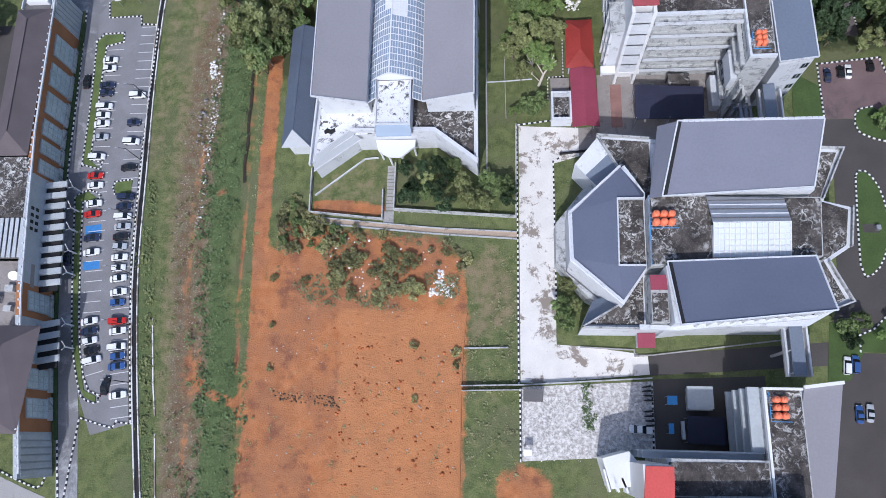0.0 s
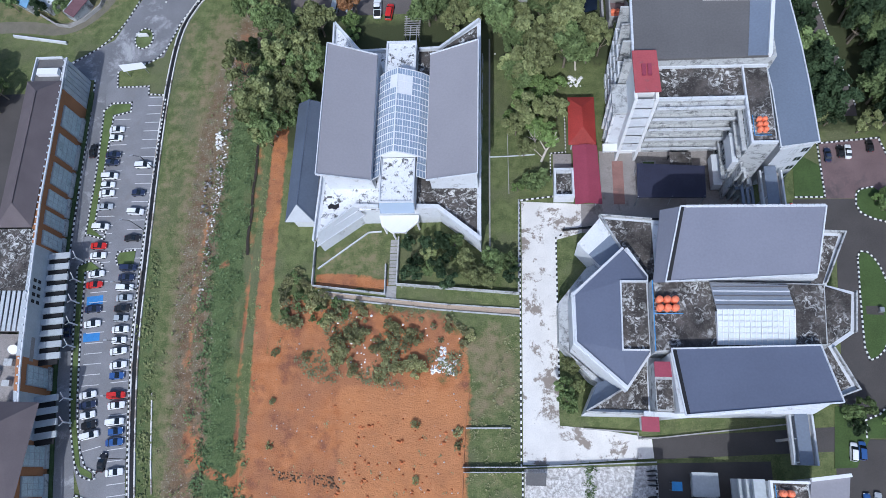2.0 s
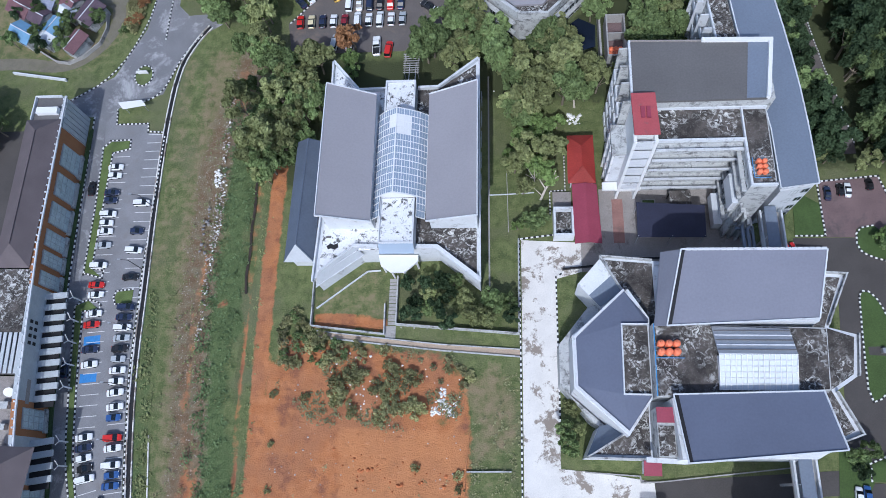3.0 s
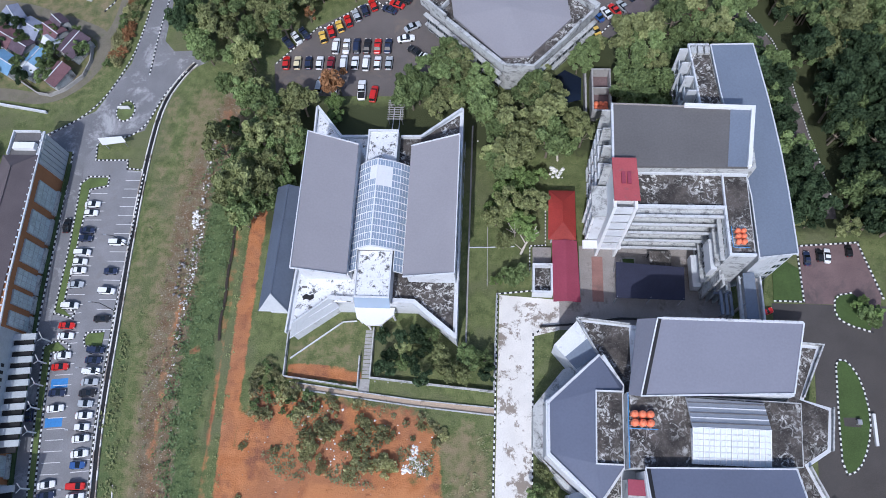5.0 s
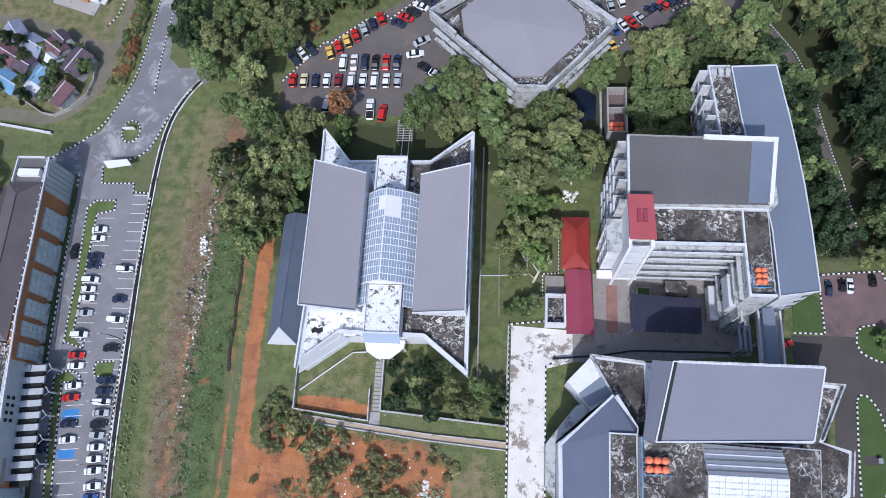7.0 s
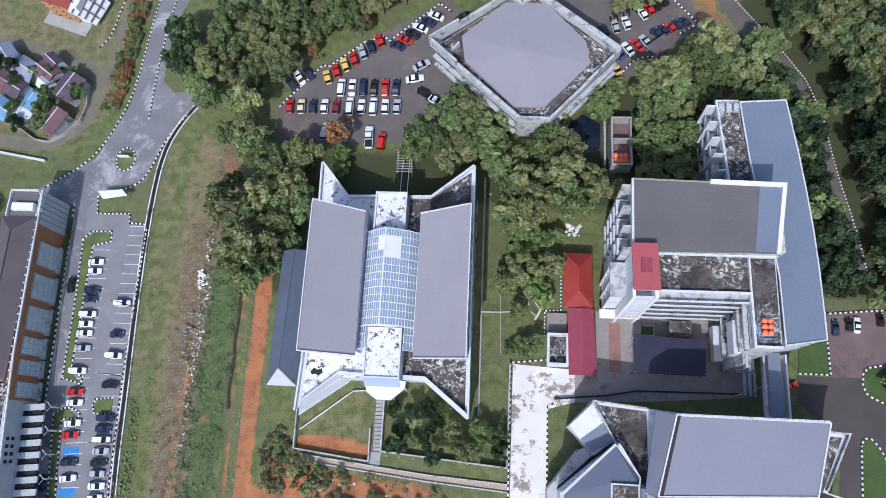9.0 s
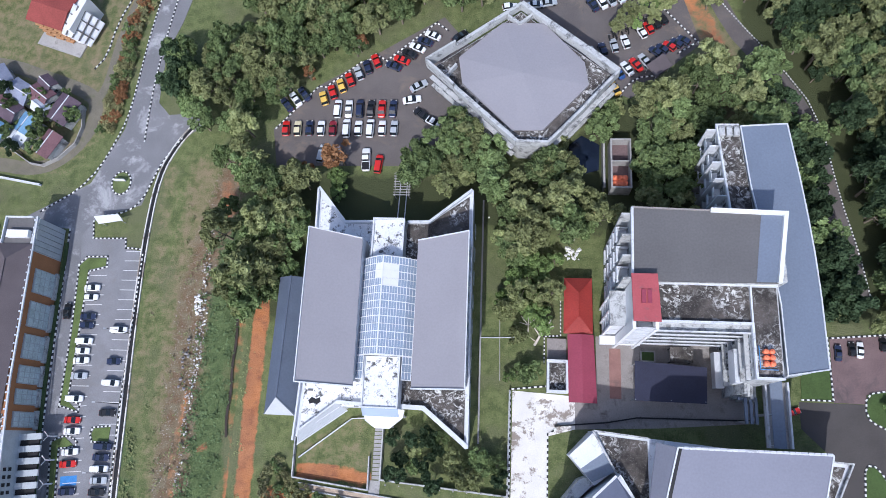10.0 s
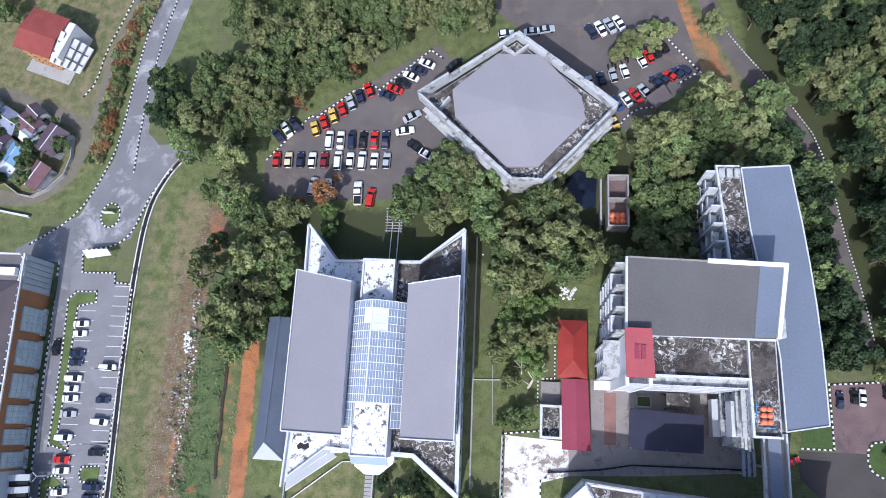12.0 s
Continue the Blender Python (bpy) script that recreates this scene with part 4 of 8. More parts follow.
def library():
    lib = thing("library_building", "white library with two grey sloping roofs and a glazed atrium roof", "building")
    body = [(-33.6, 85.6), (-28.2, 78.9), (-12.9, 79.1), (-5.3, 85.4), (-4.7, 40.5), (-12.2, 46.4), (-26.6, 46.2), (-34.0, 40.7)]
    bm = bmesh.new()
    prism(bm, body, 0, 7.0)
    part("wall", bm, WHITE, lib)
    bm = bmesh.new()
    prism(bm, [(-33.0, 49.5), (-33.2, 83.5), (-28.5, 78.7), (-19.5, 78.8), (-19.5, 46.3), (-26.4, 46.1), (-33.3, 41.3)], 6.9, 7.06)
    part("roof_slab", bm, SLAB_WHITE, lib, "bright roof slab with dark stains")
    bm = bmesh.new()
    prism(bm, [(-19.4, 46.3), (-19.4, 78.8), (-13.1, 78.9), (-5.8, 84.2), (-5.2, 41.4), (-12.2, 46.3)], 6.9, 7.055)
    part("roof_slab", bm, SLAB_MOULD, lib, "roof slab black with mould")
    parapet("parapet", [(-33.9, 85.5), (-33.3, 62), (-34.1, 40.2)], 7.0, 7.9, 0.3, WHITE, lib)
    parapet("parapet", [(-5.2, 85.2), (-4.9, 62), (-4.6, 40.2)], 7.0, 7.9, 0.3, WHITE, lib)
    parapet("parapet", [(-33.8, 85.6), (-28.3, 78.9), (-22.9, 79)], 7.0, 7.9, 0.45, WHITE, lib)
    parapet("parapet", [(-16.8, 79), (-12.9, 79.1), (-5.3, 85.3)], 7.0, 7.9, 0.45, WHITE, lib)
    parapet("parapet", [(-4.6, 40.4), (-12.2, 46.4), (-16, 46.5)], 7.0, 8.1, 0.75, WHITE, lib)
    # the sloping apron along the south-west wing
    bm = bmesh.new()
    low, high = [(-33.7, 39.5), (-25.4, 45.5)], [(-33.3, 41.9), (-27.2, 46.8)]
    slab(bm, [(*low[0], 6.3), (*low[1], 6.3), (*high[1], 7.6), (*high[0], 7.6)], 0.2)
    apron = part("apron_roof", bm, ROOF_PALE, lib, "sloping pale ribbed metal apron roof")
    for k in range(19):
        f = (k + 0.5) / 19
        q0, q1 = Vector(low[0]).lerp(Vector(low[1]), f), Vector(high[0]).lerp(Vector(high[1]), f)
        bm = bmesh.new()
        beam(bm, (*q0, 6.33), (*q1, 7.63), 0.05, 0.06)
        part("rib", bm, ROOF_PALE, apron)
    bm = bmesh.new()
    beam(bm, (*high[0], 7.65), (*high[1], 7.65), 0.2, 0.35)
    beam(bm, (*low[0], 6.3), (*low[1], 6.3), 0.16, 0.2)
    beam(bm, (*high[1], 7.4), (-22.8, 46.6, 7.4), 0.6, 0.9)
    part("parapet", bm, WHITE, lib)
    # raised storeys under the big roofs
    for x0, x1, xo in ((-31.9, -23.6, "w"), (-13.4, -5.1, "e")):
        bm = bmesh.new()
        zo, zi = (14.9, 12.4)
        za, zb = (zo, zi) if xo == "w" else (zi, zo)
        y0, y1 = 50.2, 74.6
        v = [bm.verts.new(c) for c in ((x0, y0, 7), (x1, y0, 7), (x1, y1, 7), (x0, y1, 7), (x0, y0, za), (x1, y0, zb), (x1, y1, zb), (x0, y1, za))]
        for f in ((0, 1, 5, 4), (1, 2, 6, 5), (2, 3, 7, 6), (3, 0, 4, 7), (4, 5, 6, 7)):
            bm.faces.new([v[i] for i in f])
        part("upper_wall", bm, WHITE, lib)
    bm = bmesh.new()
    slab(bm, [(-32.3, 49.4, 15.4), (-23.3, 49.2, 13.0), (-23.6, 74.2, 13.0), (-32.4, 75.5, 15.4)], 0.3)
    west = part("roof", bm, ROOF_GREY, lib, "smooth grey metal roof")
    bm = bmesh.new()
    slab(bm, [(-13.7, 49.2, 13.0), (-4.9, 49.2, 15.4), (-5.1, 75.2, 15.4), (-13.9, 74.0, 13.0)], 0.3)
    east = part("roof", bm, ROOF_GREY, lib, "smooth grey metal roof")
    for roof, a, b, c, d in ((west, (-32.35, 49.4, 15.5), (-32.45, 75.5, 15.5), (-23.6, 74.25, 13.1), (-23.3, 49.15, 13.1)),
                             (east, (-4.85, 49.2, 15.5), (-5.05, 75.2, 15.5), (-13.9, 74.05, 13.1), (-13.7, 49.15, 13.1))):
        bm = bmesh.new()
        beam(bm, a, b, 0.18, 0.3)
        beam(bm, b, c, 0.15, 0.3)
        beam(bm, a, d, 0.22, 0.35)
        part("verge", bm, WHITE, roof, "white roof verge")
    # stair heads north and south of the atrium
    bm = bmesh.new()
    box(bm, -22.5, 71.5, 7, -16.9, 78.8, 10.2)
    head = part("stair_head", bm, WHITE_DIRTY, lib)
    parapet("rim", [(-22.4, 71.6), (-22.4, 78.7), (-17, 78.7), (-17, 71.6)], 10.2, 10.6, 0.3, WHITE, head)
    bm = bmesh.new()
    prism(bm, [(-22.2, 71.7), (-22.2, 78.5), (-17.2, 78.5), (-17.2, 71.7)], 10.1, 10.27)
    part("roof_slab", bm, SLAB_WHITE, head)
    bm = bmesh.new()
    box(bm, -22.0, 46.0, 7, -16.1, 54.4, 11.0)
    head = part("stair_head", bm, WHITE, lib)
    bm = bmesh.new()
    prism(bm, [(-21.8, 46.2), (-21.8, 54.3), (-16.3, 54.3), (-16.3, 46.2)], 10.9, 11.06)
    part("roof_slab", bm, SLAB_WHITE, head)
    bm = bmesh.new()
    slab(bm, [(-22.1, 44.7, 9.2), (-16.0, 44.7, 9.2), (-16.0, 46.0, 11.0), (-22.1, 46.0, 11.0)], 0.2)
    part("sloping_window", bm, ROOF_GLASS, head, "sloping glazed front")
    parapet("rim", [(-22, 54.3), (-22, 46.05), (-16.1, 46.05), (-16.1, 54.3)], 10.7, 11.35, 0.22, WHITE, head)
    # an irregular dark patch and a hatch on the western slab
    bm = bmesh.new()
    prism(bm, [(-32.2, 46.9), (-31.6, 47.5), (-30.9, 47.2), (-30.2, 47.5), (-30.0, 46.7), (-30.7, 46.3), (-31.4, 46.5), (-31.9, 46.3)], 7.0, 7.068)
    part("dark_patch", bm, BLACK, lib, "irregular dark patch on the slab")
    bm = bmesh.new()
    box(bm, -32.4, 48.5, 7.0, -31.5, 48.8, 7.25)
    part("hatch", bm, ROOF_DARK, lib)
    # porch
    bm = bmesh.new()
    prism(bm, [(-23.2, 46.1), (-22.6, 44), (-20.8, 42.8), (-18.3, 42.8), (-16, 44.8), (-15.9, 46.1)], 4.0, 4.5)
    porch = part("porch", bm, WHITE_CLEAN, lib)
    for x, y in ((-22.4, 44.3), (-20.7, 43.2), (-18.4, 43.2), (-16.3, 45)):
        bm = bmesh.new()
        pole(bm, (x, y, 0), (x, y, 4.0), 0.2, 0.2, 10)
        part("column", bm, WHITE_CLEAN, porch)
    # windows under the verge and on the long walls
    for k in range(9):
        window(lib, "window", Matrix.Translation((-4.78, 43.5 + k * 4.4, 2.2)) @ Matrix.Rotation(radians(-90), 4, "Z"), 2.4, 2.2)
        window(lib, "window", Matrix.Translation((-5.02, 51.5 + k * 2.7, 9.3)) @ Matrix.Rotation(radians(-90), 4, "Z"), 1.9, 1.8)
    return lib


def atrium(parent):
    """Glazed roof of ribs and panes, the middle ridge raised."""
    y0, y1 = 50.6, 71.2
    xs = [-23.6, -22.1, -20.9, -19.6, -18.3, -17.0, -15.6, -14.2]
    zs = [10.4, 11.9, 12.8, 13.5, 13.0, 12.4, 11.6, 10.4]
    ny = 16
    bm = bmesh.new()
    beam(bm, (-19.6, 54.4, 13.55), (-19.6, y1 + 0.1, 13.55), 0.22, 0.24)
    glazing = part("atrium_roof", bm, WHITE_CLEAN, parent, "glazed atrium roof with white ribs")
    for x, z in zip(xs, zs):
        if x != -19.6:
            bm = bmesh.new()
            beam(bm, (x, y0 if x < -22 or x > -16 else 54.5, z), (x, y1, z), 0.10, 0.16)
            part("purlin", bm, WHITE_CLEAN, glazing)
    for k in range(ny + 1):
        y = y0 + (y1 - y0) * k / ny
        for run in (range(len(xs) - 1),) if k > 2 else ((0,), (len(xs) - 2,)):
            bm = bmesh.new()
            for i in run:
                beam(bm, (xs[i], y, zs[i]), (xs[i + 1], y, zs[i + 1]), 0.24 if k == 3 else 0.09 if k % 2 else 0.13, 0.14)
            part("rib", bm, WHITE_CLEAN, glazing)
    for i in range(len(xs) - 1):
        for k in range(0 if i in (0, len(xs) - 2) else 3, ny):
            ya, yb = y0 + (y1 - y0) * k / ny + 0.07, y0 + (y1 - y0) * (k + 1) / ny - 0.07
            xa, xb = xs[i] + 0.05, xs[i + 1] - 0.05
            bm = bmesh.new()
            slab(bm, [(xa, ya, zs[i]), (xb, ya, zs[i + 1]), (xb, yb, zs[i + 1]), (xa, yb, zs[i])], 0.03)
            # A white reflection on the glass is put in as white panes.
            glint = (k in (13, 14) and i in (2, 3, 4)) or (k == 12 and i in (3, 4))
            part("pane", bm, WHITE_CLEAN if glint else ROOF_GLASS, glazing)
    bm = bmesh.new()
    foot = [bm.verts.new((x, 54.5, 11.0)) for x in xs[1:-1]]
    head = [bm.verts.new((x, 54.5, z)) for x, z in zip(xs[1:-1], zs[1:-1])]
    for i in range(len(foot) - 1):
        bm.faces.new((foot[i], foot[i + 1], head[i + 1], head[i]))
    bm.normal_update()
    bmesh.ops.solidify(bm, geom=bm.faces[:], thickness=0.12)
    part("gable", bm, WHITE_CLEAN, glazing, "white gable of the glazed vault")
    for i in range(len(xs) - 1):
        for s in range(1, 3):
            bm = bmesh.new()
            x = xs[i] + (xs[i + 1] - xs[i]) * s / 3
            z = zs[i] + (zs[i + 1] - zs[i]) * s / 3 + 0.03
            beam(bm, (x, y0 if i in (0, len(xs) - 2) else 54.5, z), (x, y1, z), 0.05, 0.06)
            part("glazing_bar", bm, WHITE_CLEAN, glazing)


the_library = library()
atrium(the_library)
# dark hall floor under the glass
bm = bmesh.new()
box(bm, -23.3, 53.6, 7.06, -13.6, 71.4, 7.3)
part("atrium_floor", bm, PAVING, the_library, "grey floor under the glass")


def west_annexe():
    a = thing("annexe", "annexe with a dark slate blue hipped metal roof", "building")
    bm = bmesh.new()
    box(bm, -39.6, 45.6, 0, -34.9, 68.0, 6.2)
    part("wall", bm, WHITE, a)
    bm = bmesh.new()
    v = [bm.verts.new(c) for c in ((-40.1, 44.3, 6.1), (-34.6, 44.3, 6.1), (-34.6, 68.6, 6.1), (-39.9, 68.6, 6.1), (-37.8, 47.2, 7.6), (-37.4, 68.6, 7.6))]
    for f in ((3, 0, 4, 5), (1, 2, 5, 4), (2, 3, 5)):
        bm.faces.new([v[i] for i in f])
    part("roof", bm, ROOF_SLATE, a, "dark slate blue ribbed metal roof")
    # South hip gets a pale colour to imitate its gleam in the sun.
    bm = bmesh.new()
    v = [bm.verts.new(c) for c in ((-40.1, 44.25, 6.12), (-34.6, 44.25, 6.12), (-37.8, 47.2, 7.62))]
    bm.faces.new(v)
    part("hip", bm, ROOF_PALE, a, "metal hip coloured pale for its sunlit gleam")
    bm = bmesh.new()
    beam(bm, (-37.8, 47.2, 7.65), (-37.4, 68.6, 7.65), 0.25, 0.12)
    beam(bm, (-38.5, 48.2, 5.05), (-40.1, 44.3, 6.15), 0.2, 0.1)
    beam(bm, (-37.8, 47.2, 7.65), (-34.6, 44.3, 6.15), 0.2, 0.1)
    part("ridge_cap", bm, ROOF_SLATE, a)


west_annexe()

# ---- the hall east of the drive ----
def water_tank(x, y, z, s=1.0):
    t = thing("water_tank", "orange plastic water tank on a flat roof", "water tank", "roof water tanks", at=(x, y, z))
    bm = bmesh.new()
    prof = [(0.0, 0.0), (0.52, 0.0), (0.56, 0.06), (0.54, 0.35), (0.57, 0.4), (0.57, 0.75), (0.54, 0.8), (0.54, 1.05), (0.44, 1.2), (0.22, 1.28), (0.2, 1.34)]
    prof = [(r * s, h * s) for r, h in prof]
    n = 14
    rings = [[bm.verts.new((r * math.cos(k * 2 * math.pi / n), r * math.sin(k * 2 * math.pi / n), h)) for k in range(n)] for r, h in prof[1:]]
    for a, b in zip(rings, rings[1:]):
        for k in range(n):
            bm.faces.new((a[k], a[(k + 1) % n], b[(k + 1) % n], b[k]))
    bm.faces.new(rings[0][::-1])
    bm.faces.new(rings[-1])
    part("barrel", bm, TANK_ORANGE, t)
    bm = bmesh.new()
    pole(bm, (0, 0, 1.32 * s), (0, 0, 1.42 * s), 0.24 * s, 0.2 * s, 10)
    part("lid", bm, TANK_ORANGE, t)
    return t


def tank_group(x, y, z, cols, rows, dx=1.15, dy=1.25, s=1.0):
    first = None
    for i in range(cols):
        for j in range(rows):
            if first is None:
                first = water_tank(x, y, z, s)
            else:
                copy_thing(first, Matrix.Translation((x + i * dx, y + j * dy, z)))
    stand = thing("tank_stand", "steel stand with pipes under roof water tanks", "tank stand", "tank stands")
    for j in range(rows):
        for e in (-0.35, 0.35):
            bm = bmesh.new()
            beam(bm, (x - 0.7, y + j * dy + e, z - 0.1), (x + (cols - 1) * dx + 0.7, y + j * dy + e, z - 0.1), 0.1, 0.2)
            part("beam", bm, STEEL, stand)
    bm = bmesh.new()
    pole(bm, (x - 0.8, y - 0.8, z + 0.1), (x - 0.8, y + rows * dy, z + 0.1), 0.06, 0.06, 6)
    pole(bm, (x - 0.8, y - 0.8, z + 0.1), (x + cols * dx, y - 0.8, z + 0.1), 0.06, 0.06, 6)
    part("pipe", bm, BLUE_TARP, stand, "blue water pipe")


def hall():
    h = thing("hall_building", "assembly hall with large blue-grey roofs and stained flat slabs", "building")
    # lower outer ring
    bm = bmesh.new()
    prism(bm, [(15.6, 44.0), (24, 43.2), (54.2, 40.8), (50.5, 32), (54.6, 30.9), (53.6, 24.4), (50, 22), (52.6, 15.8), (46, 12), (21, 11.6), (12.2, 11.6), (18.3, 15.6), (22, 20.6), (22, 33.2)], 0, 9.0)
    part("wall", bm, WHITE, h)
    bm = bmesh.new()
    prism(bm, [(16.4, 43.4), (24, 42.7), (24, 31), (21.8, 32.5), (19.0, 37.8)], 8.9, 9.07)
    part("roof_slab", bm, SLAB_MOULD, h, "roof slab black with mould")
    bm = bmesh.new()
    prism(bm, [(47, 40.6), (53.4, 40.2), (49.8, 32), (54, 30.5), (53, 24.7), (49.3, 22.2), (51.8, 16.2), (46.6, 13.5)], 8.9, 9.065)
    part("roof_slab", bm, SLAB_MOULD, h, "roof slab black with mould")
    bm = bmesh.new()
    prism(bm, [(13.2, 12), (21.6, 12), (21.8, 19.8), (18.6, 15.4)], 8.9, 9.06)
    part("roof_slab", bm, SLAB_MOULD, h, "roof slab black with mould")
    for line in ([(15.5, 44), (24, 43.2)], [(15.5, 44), (18.9, 37.9), (22.3, 33.2)], [(47.5, 41.2), (54.4, 40.8), (50.3, 32.3)], [(50, 22), (52.8, 15.7), (46.6, 13.3)], [(54.6, 31), (53.6, 24.4)], [(12, 11.5), (18.3, 15.3), (22, 20.4)], [(12, 11.5), (21.6, 11.4)]):
        parapet("parapet", line, 9.0, 9.8, 0.24, WHITE_DIRTY, h)
    # west wing tips with sloping white and grey faces
    bm = bmesh.new()
    prism(bm, [(15.6, 43.8), (12.0, 40.0), (16, 35.5), (19.2, 37.9)], 0, 6.4)
    part("wing", bm, WHITE, h)
    bm = bmesh.new()
    slab(bm, [(12.0, 40.0, 6.5), (13.8, 38.0, 6.5), (17.6, 41.0, 9.0), (15.7, 43.8, 9.0)], 0.25)
    part("apron_roof", bm, WHITE, h)
    bm = bmesh.new()
    slab(bm, [(13.8, 38.0, 6.5), (15.6, 36.0, 6.5), (19.0, 37.9, 9.0), (17.6, 41.0, 9.0)], 0.25)
    part("apron_roof", bm, ROOF_STEEL, h)
    bm = bmesh.new()
    prism(bm, [(12.2, 11.6), (18.3, 15.6), (17, 17), (14.2, 16.2)], 0, 6.4)
    part("wing", bm, WHITE, h)
    bm = bmesh.new()
    slab(bm, [(12.0, 11.5, 8.6), (18.4, 15.3, 9.0), (17.6, 17.2, 7.0), (14.4, 16.4, 6.6)], 0.25)
    part("apron_roof", bm, ROOF_STEEL, h, "sloping pale metal apron roof")
    # the many-sided west end
    hexa = [(18.7, 37.2), (22.2, 32.6), (21.9, 20.5), (18.2, 15.3), (10.9, 22.0), (10.8, 29.5)]
    bm = bmesh.new()
    prism(bm, [(19.4, 37.6), (22.4, 32.8), (22.2, 20.4), (18.2, 14.6), (10.3, 21.6), (10.2, 29.9)], 0, 11.6)
    part("wall", bm, WHITE, h)
    bm = bmesh.new()
    prism(bm, [(13.6, 36.2), (18.6, 38.0), (10.2, 30.2), (10.2, 21.4), (17.6, 14.9), (13.6, 17.2), (8.6, 23.2), (8.6, 29.8)], 0, 5.0)
    part("gallery", bm, WHITE_DIRTY, h, "stained white lower gallery")
    bm = bmesh.new()
    v = [bm.verts.new((x, y, 11.7)) for x, y in hexa]
    top = [bm.verts.new((17.9, 31.6, 12.3)), bm.verts.new((17.7, 20.7, 12.3)), bm.verts.new((21.95, 31.6, 12.2)), bm.verts.new((21.8, 20.7, 12.2))]
    for f in ((v[0], v[5], top[0]), (v[5], v[4], top[1], top[0]), (v[4], v[3], top[1]), (v[0], top[0], top[2], v[1]), (v[3], v[2], top[3], top[1])):
        bm.faces.new(f)
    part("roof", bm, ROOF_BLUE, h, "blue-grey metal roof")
    bm = bmesh.new()
    prism(bm, [(17.9, 31.4), (21.9, 31.4), (21.8, 20.9), (17.7, 20.9)], 11.9, 12.1)
    part("roof_slab", bm, SLAB_MOULD, h, "roof slab black with mould")
    parapet("parapet", [(22, 31.6), (17.9, 31.6), (17.7, 20.7), (21.8, 20.7)], 12.0, 12.7, 0.2, WHITE, h)
    parapet("parapet", [(18.7, 37.4), (10.6, 29.7), (10.7, 21.9), (18.2, 15.1)], 11.3, 12.0, 0.36, WHITE, h)
    # main body and flat slab between the roofs
    bm = bmesh.new()
    prism(bm, [(22.2, 31.2), (47.6, 30.6), (46.8, 21.4), (22.0, 20.0)], 9, 14.8)
    part("wall", bm, WHITE_DIRTY, h)
    bm = bmesh.new()
    prism(bm, [(22.3, 31.0), (47.4, 30.4), (46.6, 21.5), (22.1, 20.2)], 14.7, 14.9)
    part("roof_slab", bm, SLAB_MOULD, h, "roof slab black with mould")
    parapet("roof_pipe", [(22.3, 31.1), (22.1, 20.1)], 14.9, 15.05, 0.12, BLUE_TARP, h, "blue water pipe along the roof edge")
    # north and south roofs
    for name, low, roof in (("n", [(24.2, 30.9), (46.4, 31.4), (48.0, 41.6), (25.4, 41.8)], [(23.9, 30.4, 16.6), (46.0, 31.6, 16.6), (48.0, 41.9, 18.2), (26.6, 42.0, 18.2)]),
                            ("s", [(24.0, 19.8), (44.8, 20.6), (45.8, 13.4), (24.8, 11.2)], [(25.0, 10.6, 18.0), (46.4, 12.8, 18.0), (45.0, 21.0, 16.6), (24.0, 20.2, 16.6)])):
        bm = bmesh.new()
        prism(bm, low, 0, 15.6)
        part("upper_wall", bm, WHITE, h)
        bm = bmesh.new()
        slab(bm, roof, 0.35)
        # north roof in the paler grey, south roof in the darker blue-grey
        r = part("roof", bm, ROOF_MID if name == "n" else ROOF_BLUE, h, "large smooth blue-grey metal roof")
        bm = bmesh.new()
        for a, b in zip(roof, roof[1:] + roof[:1]):
            beam(bm, (*a[:2], a[2] + 0.05), (*b[:2], b[2] + 0.05), 0.2, 0.3)
        part("verge", bm, WHITE, r)
    bm = bmesh.new()
    slab(bm, [(22.4, 30.8, 14.9), (23.9, 30.4, 16.5), (26.6, 42.0, 18.1), (24.2, 42.6, 15.2)], 0.3)
    part("west_hip", bm, ROOF_MID, h)
    # Black strips laid on the roofs stand in for the dark gap beside them.
    bm = bmesh.new()
    slab(bm, [(24.0, 30.4, 16.68), (24.6, 30.4, 16.68), (27.2, 42.0, 18.28), (26.6, 42.0, 18.28)], 0.05)
    part("roof_edge_strip", bm, BLACK, h, "black strip for the dark gap along the roof")
    bm = bmesh.new()
    slab(bm, [(24.9, 10.7, 18.05), (25.6, 10.8, 18.07), (24.7, 20.1, 16.68), (24.0, 20.1, 16.68)], 0.05)
    part("roof_edge_strip", bm, BLACK, h, "black strip for the dark gap along the roof")
    for k in range(24):
        bm = bmesh.new()
        x = 27.4 + k * 0.86
        box(bm, x, 41.8, 17.6, x + 0.72, 42.2, 18.35)
        part("battlement", bm, WHITE, h)
    # south facade: ledge, fins and windows
    bm = bmesh.new()
    slab(bm, [(20.4, 10.9, 12.0), (26, 10.7, 12.0), (46.4, 12.7, 12.0), (46.3, 13.2, 12.0), (26, 11.4, 12.0), (20.4, 11.6, 12.0)], 0.7)
    part("ledge", bm, WHITE, h)
    for k in range(11):
        x = 27.5 + k * 1.75
        y = 11.35 + (x - 24.8) * 0.105
        window(h, "window", Matrix.Translation((x, y, 13.2)) @ Matrix.Rotation(radians(186), 4, "Z"), 1.1, 1.6)
        bm = bmesh.new()
        box(bm, x + 0.75, y - 0.5, 12.0, x + 1.0, y, 16.5)
        part("fin", bm, WHITE_CLEAN, h)
    # stair head
    bm = bmesh.new()
    box(bm, 21.9, 11.6, 9, 24.4, 18.6, 14.0)
    head = part("stair_head", bm, WHITE_DIRTY, h)
    bm = bmesh.new()
    prism(bm, [(22.0, 11.7), (24.3, 11.7), (24.3, 16), (22.0, 16)], 13.9, 14.07)
